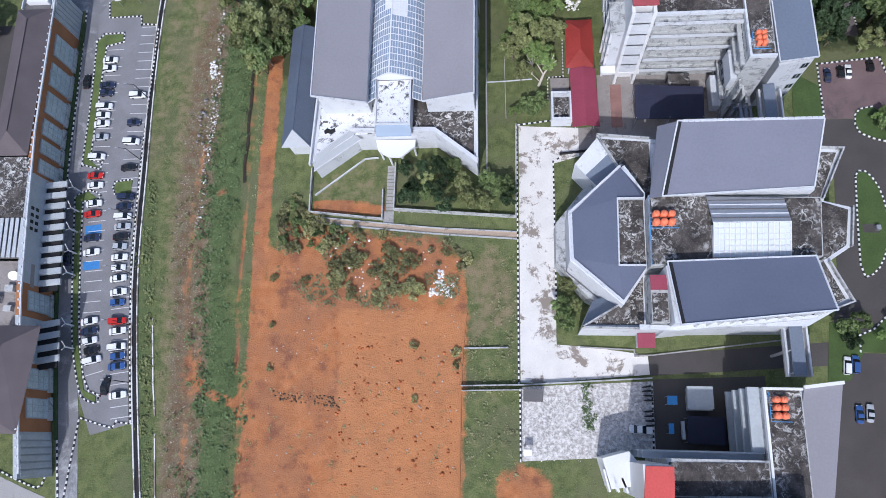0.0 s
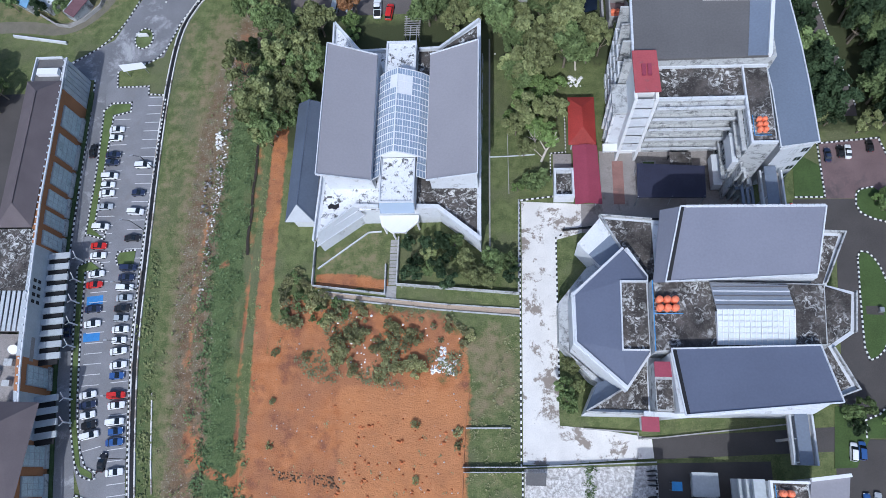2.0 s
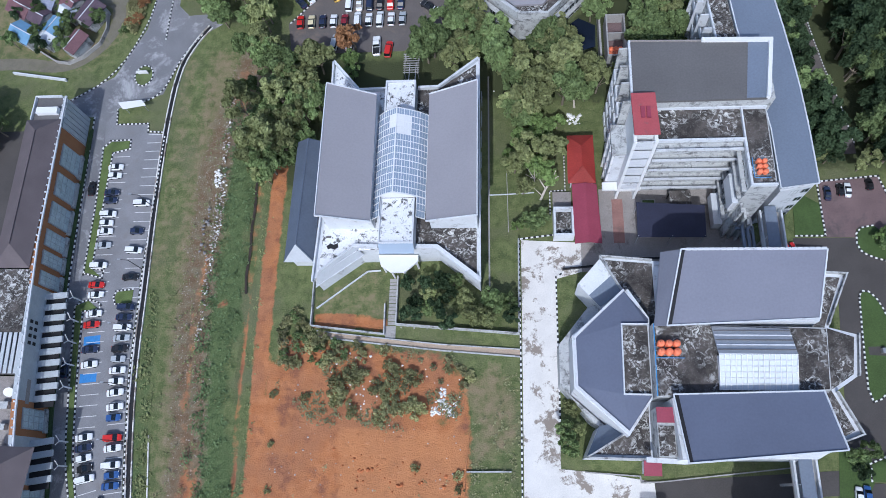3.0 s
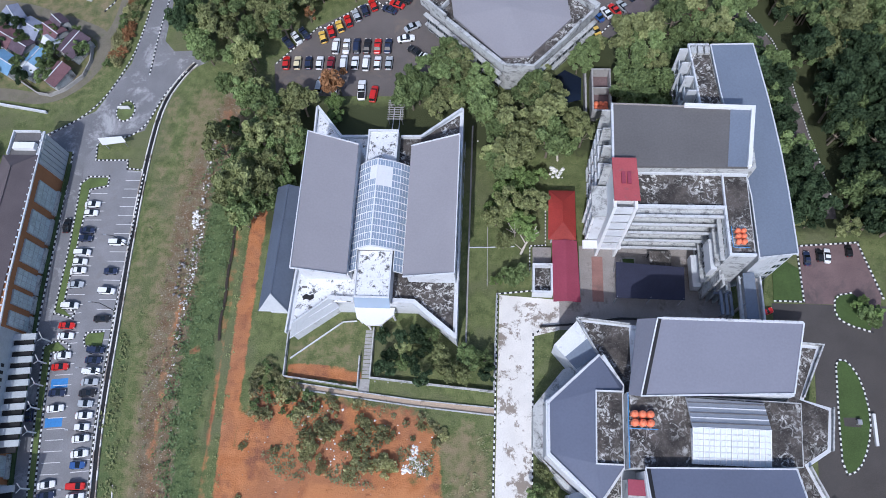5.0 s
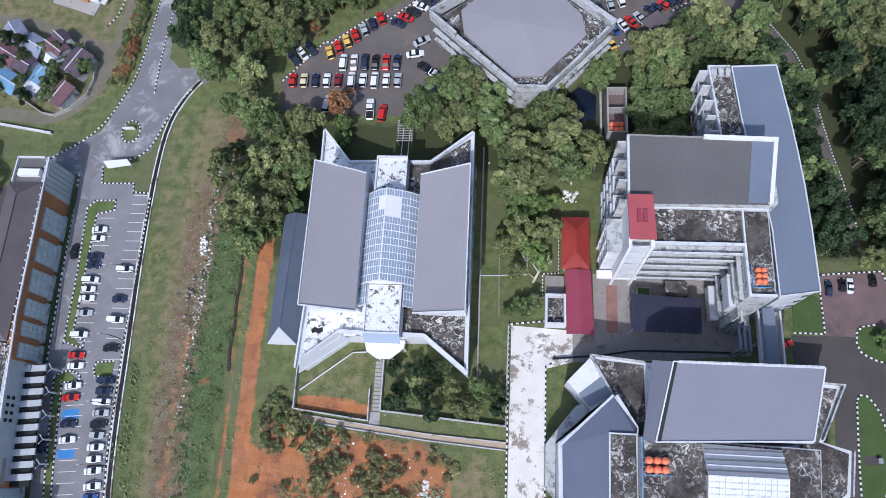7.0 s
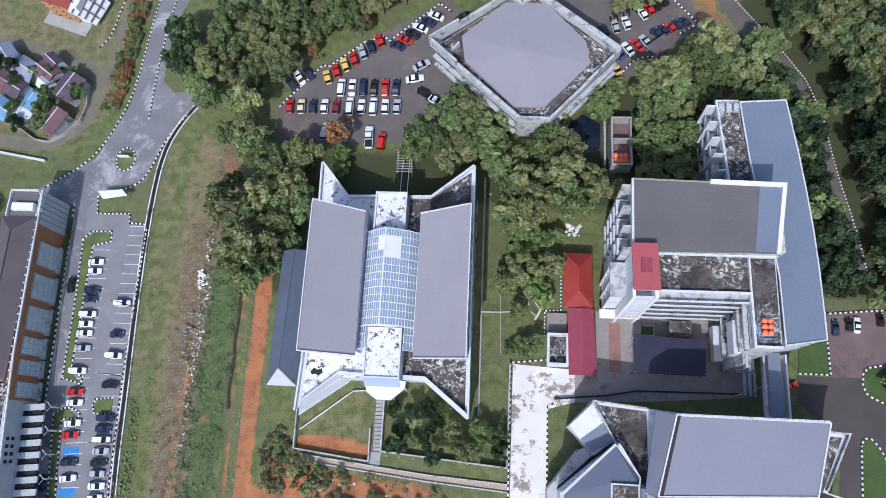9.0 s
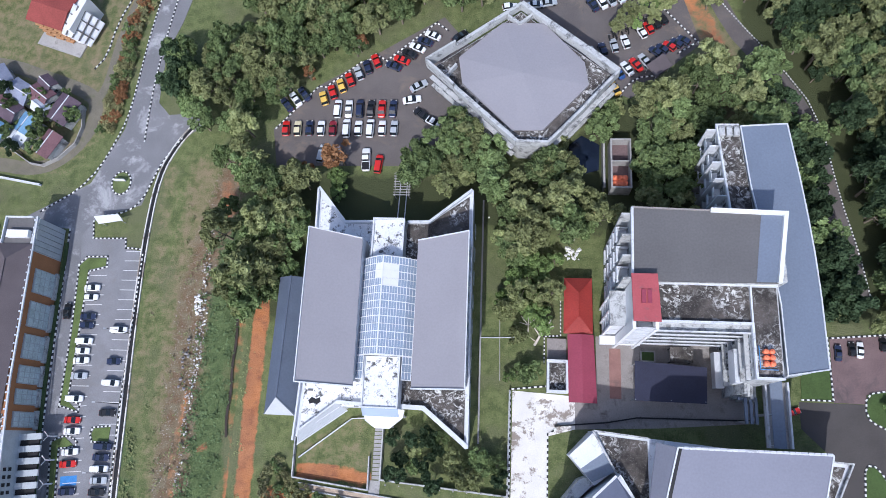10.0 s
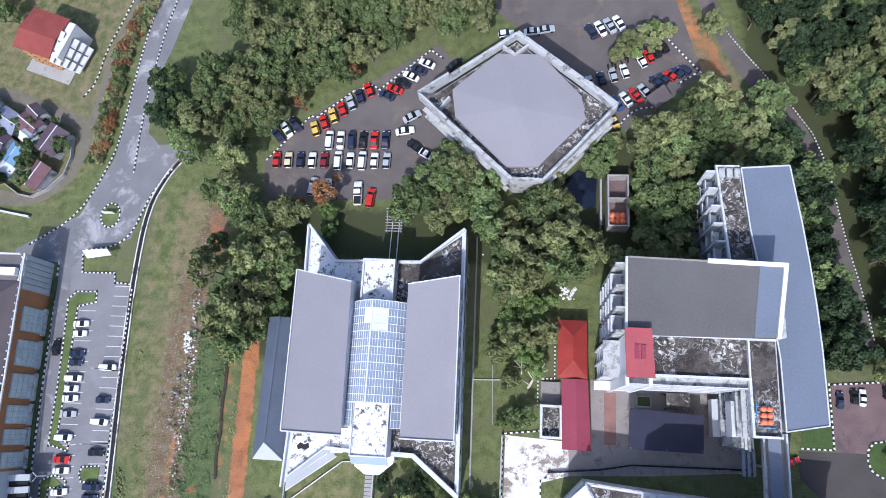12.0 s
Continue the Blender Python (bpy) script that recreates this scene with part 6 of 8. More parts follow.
def west_building():
    b = thing("long_building", "long curved faculty building with terracotta front and brown roofs", "building")
    H = 8.8
    for s0, s1, mat in ((0.2, 6.8, STEEL_PANEL), (6.8, 39.4, TERRACOTTA), (39.4, 60, STEEL_PANEL), (60, 66, TERRACOTTA), (66, 74, STEEL_PANEL), (74, 85.5, TERRACOTTA), (85.5, 93, STEEL_PANEL)):
        bm = bmesh.new()
        n = max(1, int((s1 - s0) / 4))
        face = [on_front(s0 + (s1 - s0) * k / n)[0] for k in range(n + 1)]
        prism(bm, [(p.x, p.y) for p in face] + [(p.x - 0.7, p.y) for p in face[::-1]], 0, H)
        part("wall", bm, mat, b)
    # window bays between terracotta piers
    bays = [(12.1, 4.6), (18.4, 4.8), (24.4, 4.5), (29.5, 3.3), (33.5, 2.8), (37.5, 2.8), (63, 3.6), (76.6, 3.6), (81.6, 3.4)]
    for k, (s, w) in enumerate(bays):
        m = front_matrix(s)
        bm = bmesh.new()
        turned_box(bm, m, -w / 2, 0, 1.2, w / 2, 0.25, 6.9)
        bay = part("window_bay", bm, GREY_FRAME, b, "tall grey glazed bay")
        for i in range(3):
            for j in range(4):
                bm = bmesh.new()
                x0 = -w / 2 + 0.15 + i * (w - 0.3) / 3 + 0.05
                z0 = 1.4 + j * 1.36
                turned_box(bm, m, x0, 0.2, z0, x0 + (w - 0.3) / 3 - 0.1, 0.3, z0 + 1.2)
                part("pane", bm, MULLION_GLASS, bay)
        bm = bmesh.new()
        turned_box(bm, m, -w / 2 - 0.3, 0, 0.2, w / 2 + 0.3, 0.5, 1.2)
        part("sill", bm, WHITE_DIRTY, bay)
    # ribbed end panels
    for s0, s1 in ((0.3, 6.7), (85.8, 92.8)):
        n = int((s1 - s0) / 1.05)
        for k in range(n):
            bm = bmesh.new()
            turned_box(bm, front_matrix(s0 + (k + 0.5) * (s1 - s0) / n), -0.45, 0, 0.5, 0.45, 0.22, H - 0.6)
            part("panel", bm, STEEL_PANEL, b)
    # roof edge: gutter with small posts
    for k in range(46):
        bm = bmesh.new()
        a, c = on_front(0.2 + 2.0 * k, 0.3)[0], on_front(2.2 + 2.0 * k, 0.3)[0]
        beam(bm, (a.x, a.y, H + 0.1), (c.x, c.y, H + 0.1), 0.3, 0.3)
        part("roof_edge_strip", bm, WHITE, b)
    for k in range(63):
        bm = bmesh.new()
        turned_box(bm, front_matrix(1 + 1.45 * k, H + 0.2), -0.14, -0.1, 0, 0.14, 0.2, 0.22)
        part("gutter_bracket", bm, WHITE, b)
    # entrance canopies of white beams, with black panels put in for the dark gaps
    for s0, n in ((39.6, 10), (66.2, 4)):
        for k in range(n):
            m = front_matrix(s0 + 2.1 * k + 1.0)
            bm = bmesh.new()
            turned_box(bm, m, -0.55, -0.2, 4.0, 0.55, 4.2, 4.4)
            part("canopy_beam", bm, STEEL_PANEL, b)
            bm = bmesh.new()
            turned_box(bm, m, 0.55, 0.0, 3.8, 1.55, 3.6, 3.95)
            part("gap_panel", bm, BLACK, b, "black panel standing for the dark gap")
        for k in range(0, n, 2):
            m = front_matrix(s0 + 2.1 * k + 1.0)
            bm = bmesh.new()
            a, c, e = m @ Vector((0, 4.2, 0)), m @ Vector((0, 4.2, 2.6)), m @ Vector((0, 4.6, 4.2))
            pole(bm, a, c, 0.16, 0.14, 8)
            pole(bm, c, m @ Vector((-0.8, 4.5, 4.1)), 0.1, 0.08, 6)
            pole(bm, c, m @ Vector((0.8, 4.5, 4.1)), 0.1, 0.08, 6)
            part("forked_post", bm, WHITE_CLEAN, b)
    # roofs
    for y0, y1, x_in, x_out in ((42.4, 73.2, -86.4, -93.6), (-6.5, 11.2, -81.6, -89.6)):
        bm = bmesh.new()
        xr = x_in - 3.6
        sk = 1.0 if y0 > 0 else -3.6
        v = [bm.verts.new(c) for c in ((x_in - 0.2 * sk + 0.6 * (y0 < 0) * 3, y0, H + 0.3), (x_in - sk, y1, H + 0.3), (x_out - sk, y1, H + 0.3), (x_out, y0, H + 0.3), (xr, y0 + 4, H + 2.4), (xr - 0.6 * sk, y1 - 3.5, H + 2.4))]
        for f in ((0, 1, 5, 4), (1, 2, 5), (2, 3, 4, 5), (3, 0, 4)):
            bm.faces.new([v[i] for i in f])
        r = part("roof", bm, ROOF_BROWN, b, "brown hipped roof")
        bm = bmesh.new()
        beam(bm, v_co(xr, y0 + 4, H + 2.45), v_co(xr - 0.6 * sk, y1 - 3.5, H + 2.45), 0.3, 0.15)
        part("ridge_cap", bm, ROOF_BROWN, r)
    bm = bmesh.new()
    prism(bm, [(-86.3, 42.2), (-93.4, 42.2), (-93.4, 30.6), (-85.4, 30.6)], H - 0.4, H + 0.1)
    part("roof_slab", bm, SLAB_MOULD, b, "dark stained flat roof")
    for k in range(9):
        bm = bmesh.new()
        x = -93.4 + k * 0.98
        slab(bm, [(x, 23.4, H - 0.5), (x + 0.66, 23.4, H - 0.5), (x + 0.62, 30.5, H + 0.2), (x, 30.5, H + 0.2)], 0.15)
        part("roof_sheet", bm, STEEL_PANEL, b, "pale ribbed roof sheet")
    bm = bmesh.new()
    prism(bm, [(-84.9, 30.5), (-93.4, 30.5), (-93.4, 23.3), (-84.2, 23.3)], H - 1.2, H - 0.6)
    part("roof_slab", bm, ROOF_DARK, b)
    bm = bmesh.new()
    prism(bm, [(-84.0, 23.2), (-93.4, 23.2), (-93.4, 11.3), (-82.6, 11.3)], 5.4, 6.4)
    part("deck", bm, PAVING, b, "dark paved deck between the roofs")
    # raised box at the north end
    bm = bmesh.new()
    box(bm, -93.8, 73.0, 0, -88.8, 78.6, 8.75)
    part("end_block", bm, WHITE_DIRTY, b)
    bm = bmesh.new()
    box(bm, -92.6, 74.3, 8.85, -88.2, 75.7, 9.8)
    part("white_box", bm, WHITE_CLEAN, b, "white rooftop box")
    bm = bmesh.new()
    prism(bm, [(-93.7, 73.1), (-88.1, 73.1), (-88.1, 78.4), (-93.7, 78.4)], 8.7, 8.88)
    part("roof_slab", bm, ROOF_DARK, b)
    bm = bmesh.new()
    wall_along(bm, [(-93.6, 73.2), (-93.6, 78.4), (-88.2, 78.4)], 0.22, 8.8, 9.5)
    part("parapet", bm, WHITE, b)
    bm = bmesh.new()
    box(bm, -94.2, -6.4, 0, -93.6, 73.0, 8.4)
    part("wall", bm, WHITE_DIRTY, b)
    # plant on the deck
    for x, y, w, d in ((-87.5, 17.5, 1.6, 1.2), (-89.6, 15.4, 1.5, 1.5), (-87.0, 14.0, 1.4, 1.0)):
        bm = bmesh.new()
        box(bm, x, y, 6.4, x + w, y + d, 7.3)
        part("roof_box", bm, WHITE_DIRTY, b)
    bm = bmesh.new()
    box(bm, -91.5, 13.0, 6.4, -89.2, 15.0, 7.4)
    part("roof_box", bm, BLUE_TARP, b, "blue sheeted rooftop box")
    bm = bmesh.new()
    pole(bm, (-86.4, 20.6, 6.4), (-86.4, 20.6, 6.9), 0.08, 0.08, 6)
    pole(bm, (-86.4, 20.6, 6.9), (-86.2, 20.3, 7.3), 0.15, 0.9, 16)
    part("dish", bm, WHITE_CLEAN, b, "white satellite dish")
    # row of dark letters too small to read over the entrance
    for k in range(4):
        for j in range(2):
            bm = bmesh.new()
            turned_box(bm, front_matrix(46.0 + k * 1.3), -0.3, 0.0, 5.6 + 1.3 * j, 0.3, 0.1, 6.3 + 1.3 * j)
            part("sign_bar", bm, BLACK, b)
    return b


def v_co(x, y, z):
    return (x, y, z)


MULLION_GLASS = material("pale_reflective_glass", (0.46, 0.54, 0.56), 0.25, 0.0, 0.2, 0.6, 3.0, bump=0.0, spec=0.6)
STEEL_PANEL = material("pale_grey_panel", (0.43, 0.46, 0.48), 0.5, 0.0, 0.1, 0.6, 3.0, bump=0.03)
west_building()
flat("west_forecourt", [(-94.3, 76), (-130, 76), (-130, -20), (-94.3, -20)], PAVING_DARK, "dark paved court behind the long building", "pavement", 0.03)
bm = bmesh.new()
for k in range(21):
    a, c = on_front(3.0 + 4.0 * k, 0.55)[0], on_front(3.0 + 4.0 * k, 1.2)[0]
    a2, c2 = on_front(7.0 + 4.0 * k, 0.55)[0], on_front(7.0 + 4.0 * k, 1.2)[0]
    prism(bm, [(a.x, a.y), (c.x, c.y), (c2.x, c2.y), (a2.x, a2.y)], -0.1, 0.35)
structure("hedge_bed", bm, material("clipped_hedge", (0.045, 0.075, 0.03), 0.9, 0.0, 0.4, 0.6, 6.0, bump=0.5), "dark clipped planting along the building's foot", "hedge")

# ---- car park: kerbs, bays, drain ----
WEST_KERB = smooth([(-87.0, 79), (-85.8, 60), (-84.6, 40), (-83.6, 27), (-82, 15), (-78.2, -6), (-75, -22)], 2)
kerb("kerb", WEST_KERB)
kerb("kerb", smooth([(-83.5, 71.6), (-82.5, 58), (-82.1, 44.2)], 1), 0.75)
kerb("kerb", [(-82.1, 44.2), (-78.2, 43.2), (-78.0, 44.6), (-80.6, 45.4)], 0.7)
kerb("kerb", smooth([(-80.6, 45.4), (-80.9, 58), (-81.2, 70.2)], 1), 0.75)
kerb("kerb", [(-81.2, 70.2), (-77.6, 71.2), (-77.8, 73.3), (-82.0, 73.2), (-83.5, 71.6)], 0.7)
kerb("kerb", smooth([(-82.4, 37.6), (-80.8, 26), (-78.3, 10), (-75.6, 1.6), (-74.4, -0.4), (-71.6, -1.2), (-71.4, 0.3)], 1), 0.75)
kerb("kerb", smooth([(-82.4, 37.6), (-80, 39), (-77.3, 38.2), (-77.4, 36.9), (-80.6, 36.6)], 1), 0.6)
kerb("kerb", smooth([(-80.6, 36.6), (-79.3, 26), (-76.9, 10), (-74.2, 1.4), (-71.4, 0.3)], 1), 0.75)
kerb("kerb", [(-71.2, 41), (-74.6, 40.6), (-75.0, 39.4), (-74.4, 38), (-71.2, 38)], 0.6)
kerb("kerb", [(-70.6, 74), (-70.4, 60), (-70.1, 45), (-69.0, 24.4), (-67.1, 9.8), (-64.9, -4)], 0.75)
kerb("kerb", [(-82.2, 80.8), (-81.6, 77.0), (-74.7, 77.1), (-74.4, 75.2), (-70.8, 74.9)], 0.7)
kerb("kerb", [(-75.2, -22), (-74.4, -3.6), (-70, -4.8), (-68, -5.2), (-67.6, -4.2), (-64.8, -4.4)], 0.75)
kerb("kerb", smooth([(-66.2, 99), (-69, 95), (-70.6, 91.4), (-72.6, 85), (-76, 82.4), (-81.5, 81.6)], 2), 0.8)
kerb("kerb", smooth([(-70, 160), (-75.6, 136), (-77.4, 123.4), (-78.3, 109.3), (-79.3, 101.5), (-84.4, 89), (-94, 82.6)], 2), 0.8)
kerb("kerb", smooth([(-65.4, 160), (-71.9, 135.6), (-73.8, 120.7), (-74.5, 109.3), (-74.4, 98)], 1), 0.8)
kerb("kerb", [(-77.8 + 2.0 * math.cos(a * 0.2618), 88.9 + 2.5 * math.sin(a * 0.2618)) for a in range(25)], 0.7)
kerb("kerb", [(2.3, 3.2), (2.3, 30), (2.2, 50.6), (8.8, 51.4), (12.8, 51.2)], 0.8)
kerb("kerb", [(8.8, 17.6), (8.8, 43.0), (10.2, 44.2)], 0.8)
kerb("kerb", [(11.0, 70.2), (11.0, 60.4), (8.1, 60.2), (8.1, 55.2)], 0.55, 0.2)
kerb("kerb", EAST_LAWN, 0.7)
kerb("kerb", [(51.4, 50.8), (56.6, 50.8), (56.6, 61.4), (67.4, 62.4), (70.2, 52)], 0.7)
kerb("kerb", [(62.5, 15.6), (59.8, 13), (57.5, 12), (57.2, 9.4)], 0.7)
kerb("kerb", smooth([(65, 52.7), (62.0, 52.1), (61.5, 48.4), (63.5, 46.8), (67.2, 45.7)], 1), 0.7)
kerb("kerb", smooth([(41.0, 132), (45.0, 125.6), (52.2, 115.8), (59.2, 104.2), (61.2, 88), (63.5, 77), (64.5, 69)], 1), 0.55, 0.2)
kerb("kerb", [(-46.6, 101), (-38.4, 110.6), (-37, 110.4), (-30, 116), (-26, 117.4), (-24.6, 116.4), (-14.6, 125.2), (-12.2, 123.4)], 0.8)
kerb("kerb", [(31.6, 127.6), (37.9, 119.9), (34, 117.4)], 0.8)
kerb("kerb", smooth([(29, 112.4), (25.6, 112), (22.4, 108.6), (22.6, 105)], 1), 0.8)
for poly in ([(-83.3, 71.4), (-82.3, 58), (-81.9, 44.4), (-78.5, 43.5), (-80.7, 45.2), (-81.1, 58), (-81.4, 70.5), (-77.9, 71.4), (-78.0, 73.0), (-81.9, 72.9)],
             [(-82.2, 37.7), (-80.5, 26), (-78.1, 10), (-75.4, 1.8), (-74, -0.1), (-71.8, -0.9), (-72, 0.1), (-74.4, 1.2), (-77.1, 10), (-79.6, 26), (-80.8, 36.5), (-77.8, 37.2), (-79.8, 38.6)],
             [(-71.2, 40.8), (-74.3, 40.4), (-74.7, 39.4), (-74.2, 38.2), (-71.2, 38.2)]):
    flat("planted_island", poly, material("island_grass", (0.11, 0.15, 0.05), 0.95, 0.0, 0.3, 0.5, 6.0, bump=0.4), "grassed kerbed island in the car park", "traffic island", 0.16)
flat("roundabout", [(-77.8 + 1.85 * math.cos(a * 0.5236), 88.9 + 2.35 * math.sin(a * 0.5236)) for a in range(12)], material("islet_grass", (0.12, 0.15, 0.06), 0.95, 0.0, 0.3, 0.5, 6.0, bump=0.4), "small grassed roundabout in the junction", "traffic island", 0.16)

DRAIN = smooth([(-64.5, 101), (-67.0, 97.6), (-70.0, 90.6), (-70.6, 77), (-70.1, 60), (-69.1, 42.5), (-68.2, 24.4), (-66.3, 9.8), (-63.4, -7.6), (-60, -26)], 2)
d = thing("drain", "open concrete storm drain with pale edges beside the car park", "drain", kind="structure")
bm = bmesh.new()
ribbon(bm, DRAIN, 0.75, 0.06)
part("channel", bm, BLACK, d)
for side in (-0.5, 0.5):
    bm = bmesh.new()
    line = []
    for i, p in enumerate(DRAIN):
        q0, q1 = Vector(DRAIN[max(i - 1, 0)]), Vector(DRAIN[min(i + 1, len(DRAIN) - 1)])
        t = (q1 - q0).normalized()
        line.append((p[0] - t.y * side, p[1] + t.x * side))
    for a, c in zip(line, line[1:]):
        beam(bm, (*a, 0.12), (*c, 0.12), 0.22, 0.3)
    part("edge", bm, CONCRETE_BRIGHT, d)

bm = bmesh.new()


def bay_lines(line, s_from, s_to, pitch, length, side):
    for p, dd in along(line, pitch):
        s = (p - Vector(line[0])).length
        if s_from <= s <= s_to:
            q = p + Vector((-dd.y, dd.x)) * side * length
            beam(bm, (p.x, p.y, 0.055), (q.x, q.y, 0.055), 0.13, 0.012)


bay_lines(LOT_E, 0, 79, 1.95, 3.4, -1)
IN_ROW = [(-80.8, 69.4), (-80.3, 46), (-79.2, 36), (-76.6, 10), (-74.0, 1.8)]
bay_lines(IN_ROW, 0, 68.6, 1.95, 3.4, 1)
bay_paint = part("bay_lines", bm, PAINT_LINE)
tagged(bay_paint, "white painted parking bay lines", "road marking", kind="structure")
for x, y in ((-77.6, 31.0), (-76.9, 24.0)):
    bm = bmesh.new()
    turned_box(bm, Matrix.Translation((x, y, 0.052)) @ Matrix.Rotation(radians(7), 4, "Z"), -1.6, -0.85, 0, 1.6, 0.85, 0.008)
    tagged(part("blue_bay", bm, PAINT_BLUE), "parking bay painted blue", "road marking", kind="structure")


def street_lamp(x, y, turn, reach=4.6):
    l = thing("street_lamp", "dark steel lamp post leaning over the parking bays", "street lamp", "car park lamps", at=(x, y, 0), turn=turn)
    bm = bmesh.new()
    pole(bm, (0, 0, 0), (0, 0, 5.6), 0.09, 0.06, 8)
    part("post", bm, BLACK, l)
    bm = bmesh.new()
    pole(bm, (0, 0, 5.5), (1.4, 0, 6.0), 0.05, 0.04, 6)
    part("arm", bm, BLACK, l)
    bm = bmesh.new()
    box(bm, 1.2, -0.12, 5.95, 1.8, 0.12, 6.08)
    part("lamp_head", bm, STEEL, l)


for x, y in ((-70.5, 58.2), (-70.2, 45.0), (-69.6, 33.0), (-68.9, 22.4), (-67.6, 12.8), (-66.1, 2.6)):
    street_lamp(x, y, 180)


# white-roofed gatehouse and board
def gatehouse():
    g = thing("shelter", "small shelter with a flat white roof beside the junction", "shelter", turn=0)
    bm = bmesh.new()
    slab(bm, [(-79.6, 79.4, 2.3), (-74.7, 80.2, 2.3), (-75.9, 81.5, 2.3), (-81.0, 81.0, 2.3)], 0.15)
    part("roof", bm, WHITE_CLEAN, g)
    for x, y in ((-79.3, 79.7), (-75.3, 80.3), (-76.2, 81.2), (-80.5, 80.8)):
        bm = bmesh.new()
        pole(bm, (x, y, 0), (x, y, 2.2), 0.06, 0.06, 6)
        part("post", bm, STEEL, g)


gatehouse()
s = thing("sign_board", "white board standing on a small roundabout", "sign", at=(-77.8, 89.2, 0))
bm = bmesh.new()
box(bm, -1.2, -0.08, 0.5, 1.2, 0.08, 1.5)
part("board", bm, WHITE_CLEAN, s)
bm = bmesh.new()
for x in (-0.9, 0.9):
    box(bm, x - 0.05, -0.05, 0.1, x + 0.05, 0.05, 0.5)
part("leg", bm, STEEL, s)

kerb("kerb", smooth([(-90.5, -11.6), (-83, -14.6), (-79.6, -15.6), (-78.8, -13.4), (-79.6, -9)], 1), 0.75)

# ---- parked cars ----
PAINTS = {"w": ("white", (0.78, 0.79, 0.80)), "s": ("silver", (0.42, 0.45, 0.48)), "n": ("navy blue", (0.025, 0.035, 0.075)), "k": ("black", (0.018, 0.018, 0.02)),
          "r": ("red", (0.55, 0.025, 0.02)), "b": ("blue", (0.04, 0.10, 0.28)), "y": ("yellow", (0.75, 0.50, 0.10)), "c": ("cream", (0.70, 0.62, 0.40)), "d": ("dark red", (0.22, 0.02, 0.03))}
PAINT_MATS = {}
for code, (word, rgb) in PAINTS.items():
    PAINT_MATS[code] = material(word.replace(" ", "_") + "_car_paint", rgb, 0.28, 0.0, 0.05, 0.8, 5.0, bump=0.0, spec=0.6)
CAR_GLASS = material("tinted_car_glass", (0.015, 0.02, 0.025), 0.08, 0.0, 0.05, 1.0, 5.0, bump=0.0, spec=0.7)
LAMP_WHITE = material("clear_lamp_lens", (0.7, 0.7, 0.68), 0.15)
LAMP_RED = material("red_lamp_lens", (0.4, 0.02, 0.02), 0.2)


def loft(bm, sections):
    """Joins cross-sections, each a list of (x, y, z) of equal count, into a closed body."""
    rings = [[bm.verts.new(c) for c in sec] for sec in sections]
    n = len(rings[0])
    for a, b in zip(rings, rings[1:]):
        for k in range(n):
            bm.faces.new((a[k], a[(k + 1) % n], b[(k + 1) % n], b[k]))
    bm.faces.new(rings[0][::-1])
    bm.faces.new(rings[-1])


def car_section(x, w, z0, z1, r=0.12):
    return [(x, -w + r * 0.3, z0), (x, -w, z0 + r), (x, -w, z1 - r), (x, -w + r, z1), (x, w - r, z1), (x, w, z1 - r), (x, w, z0 + r), (x, w - r * 0.3, z0)]


CAR_CACHE = {}


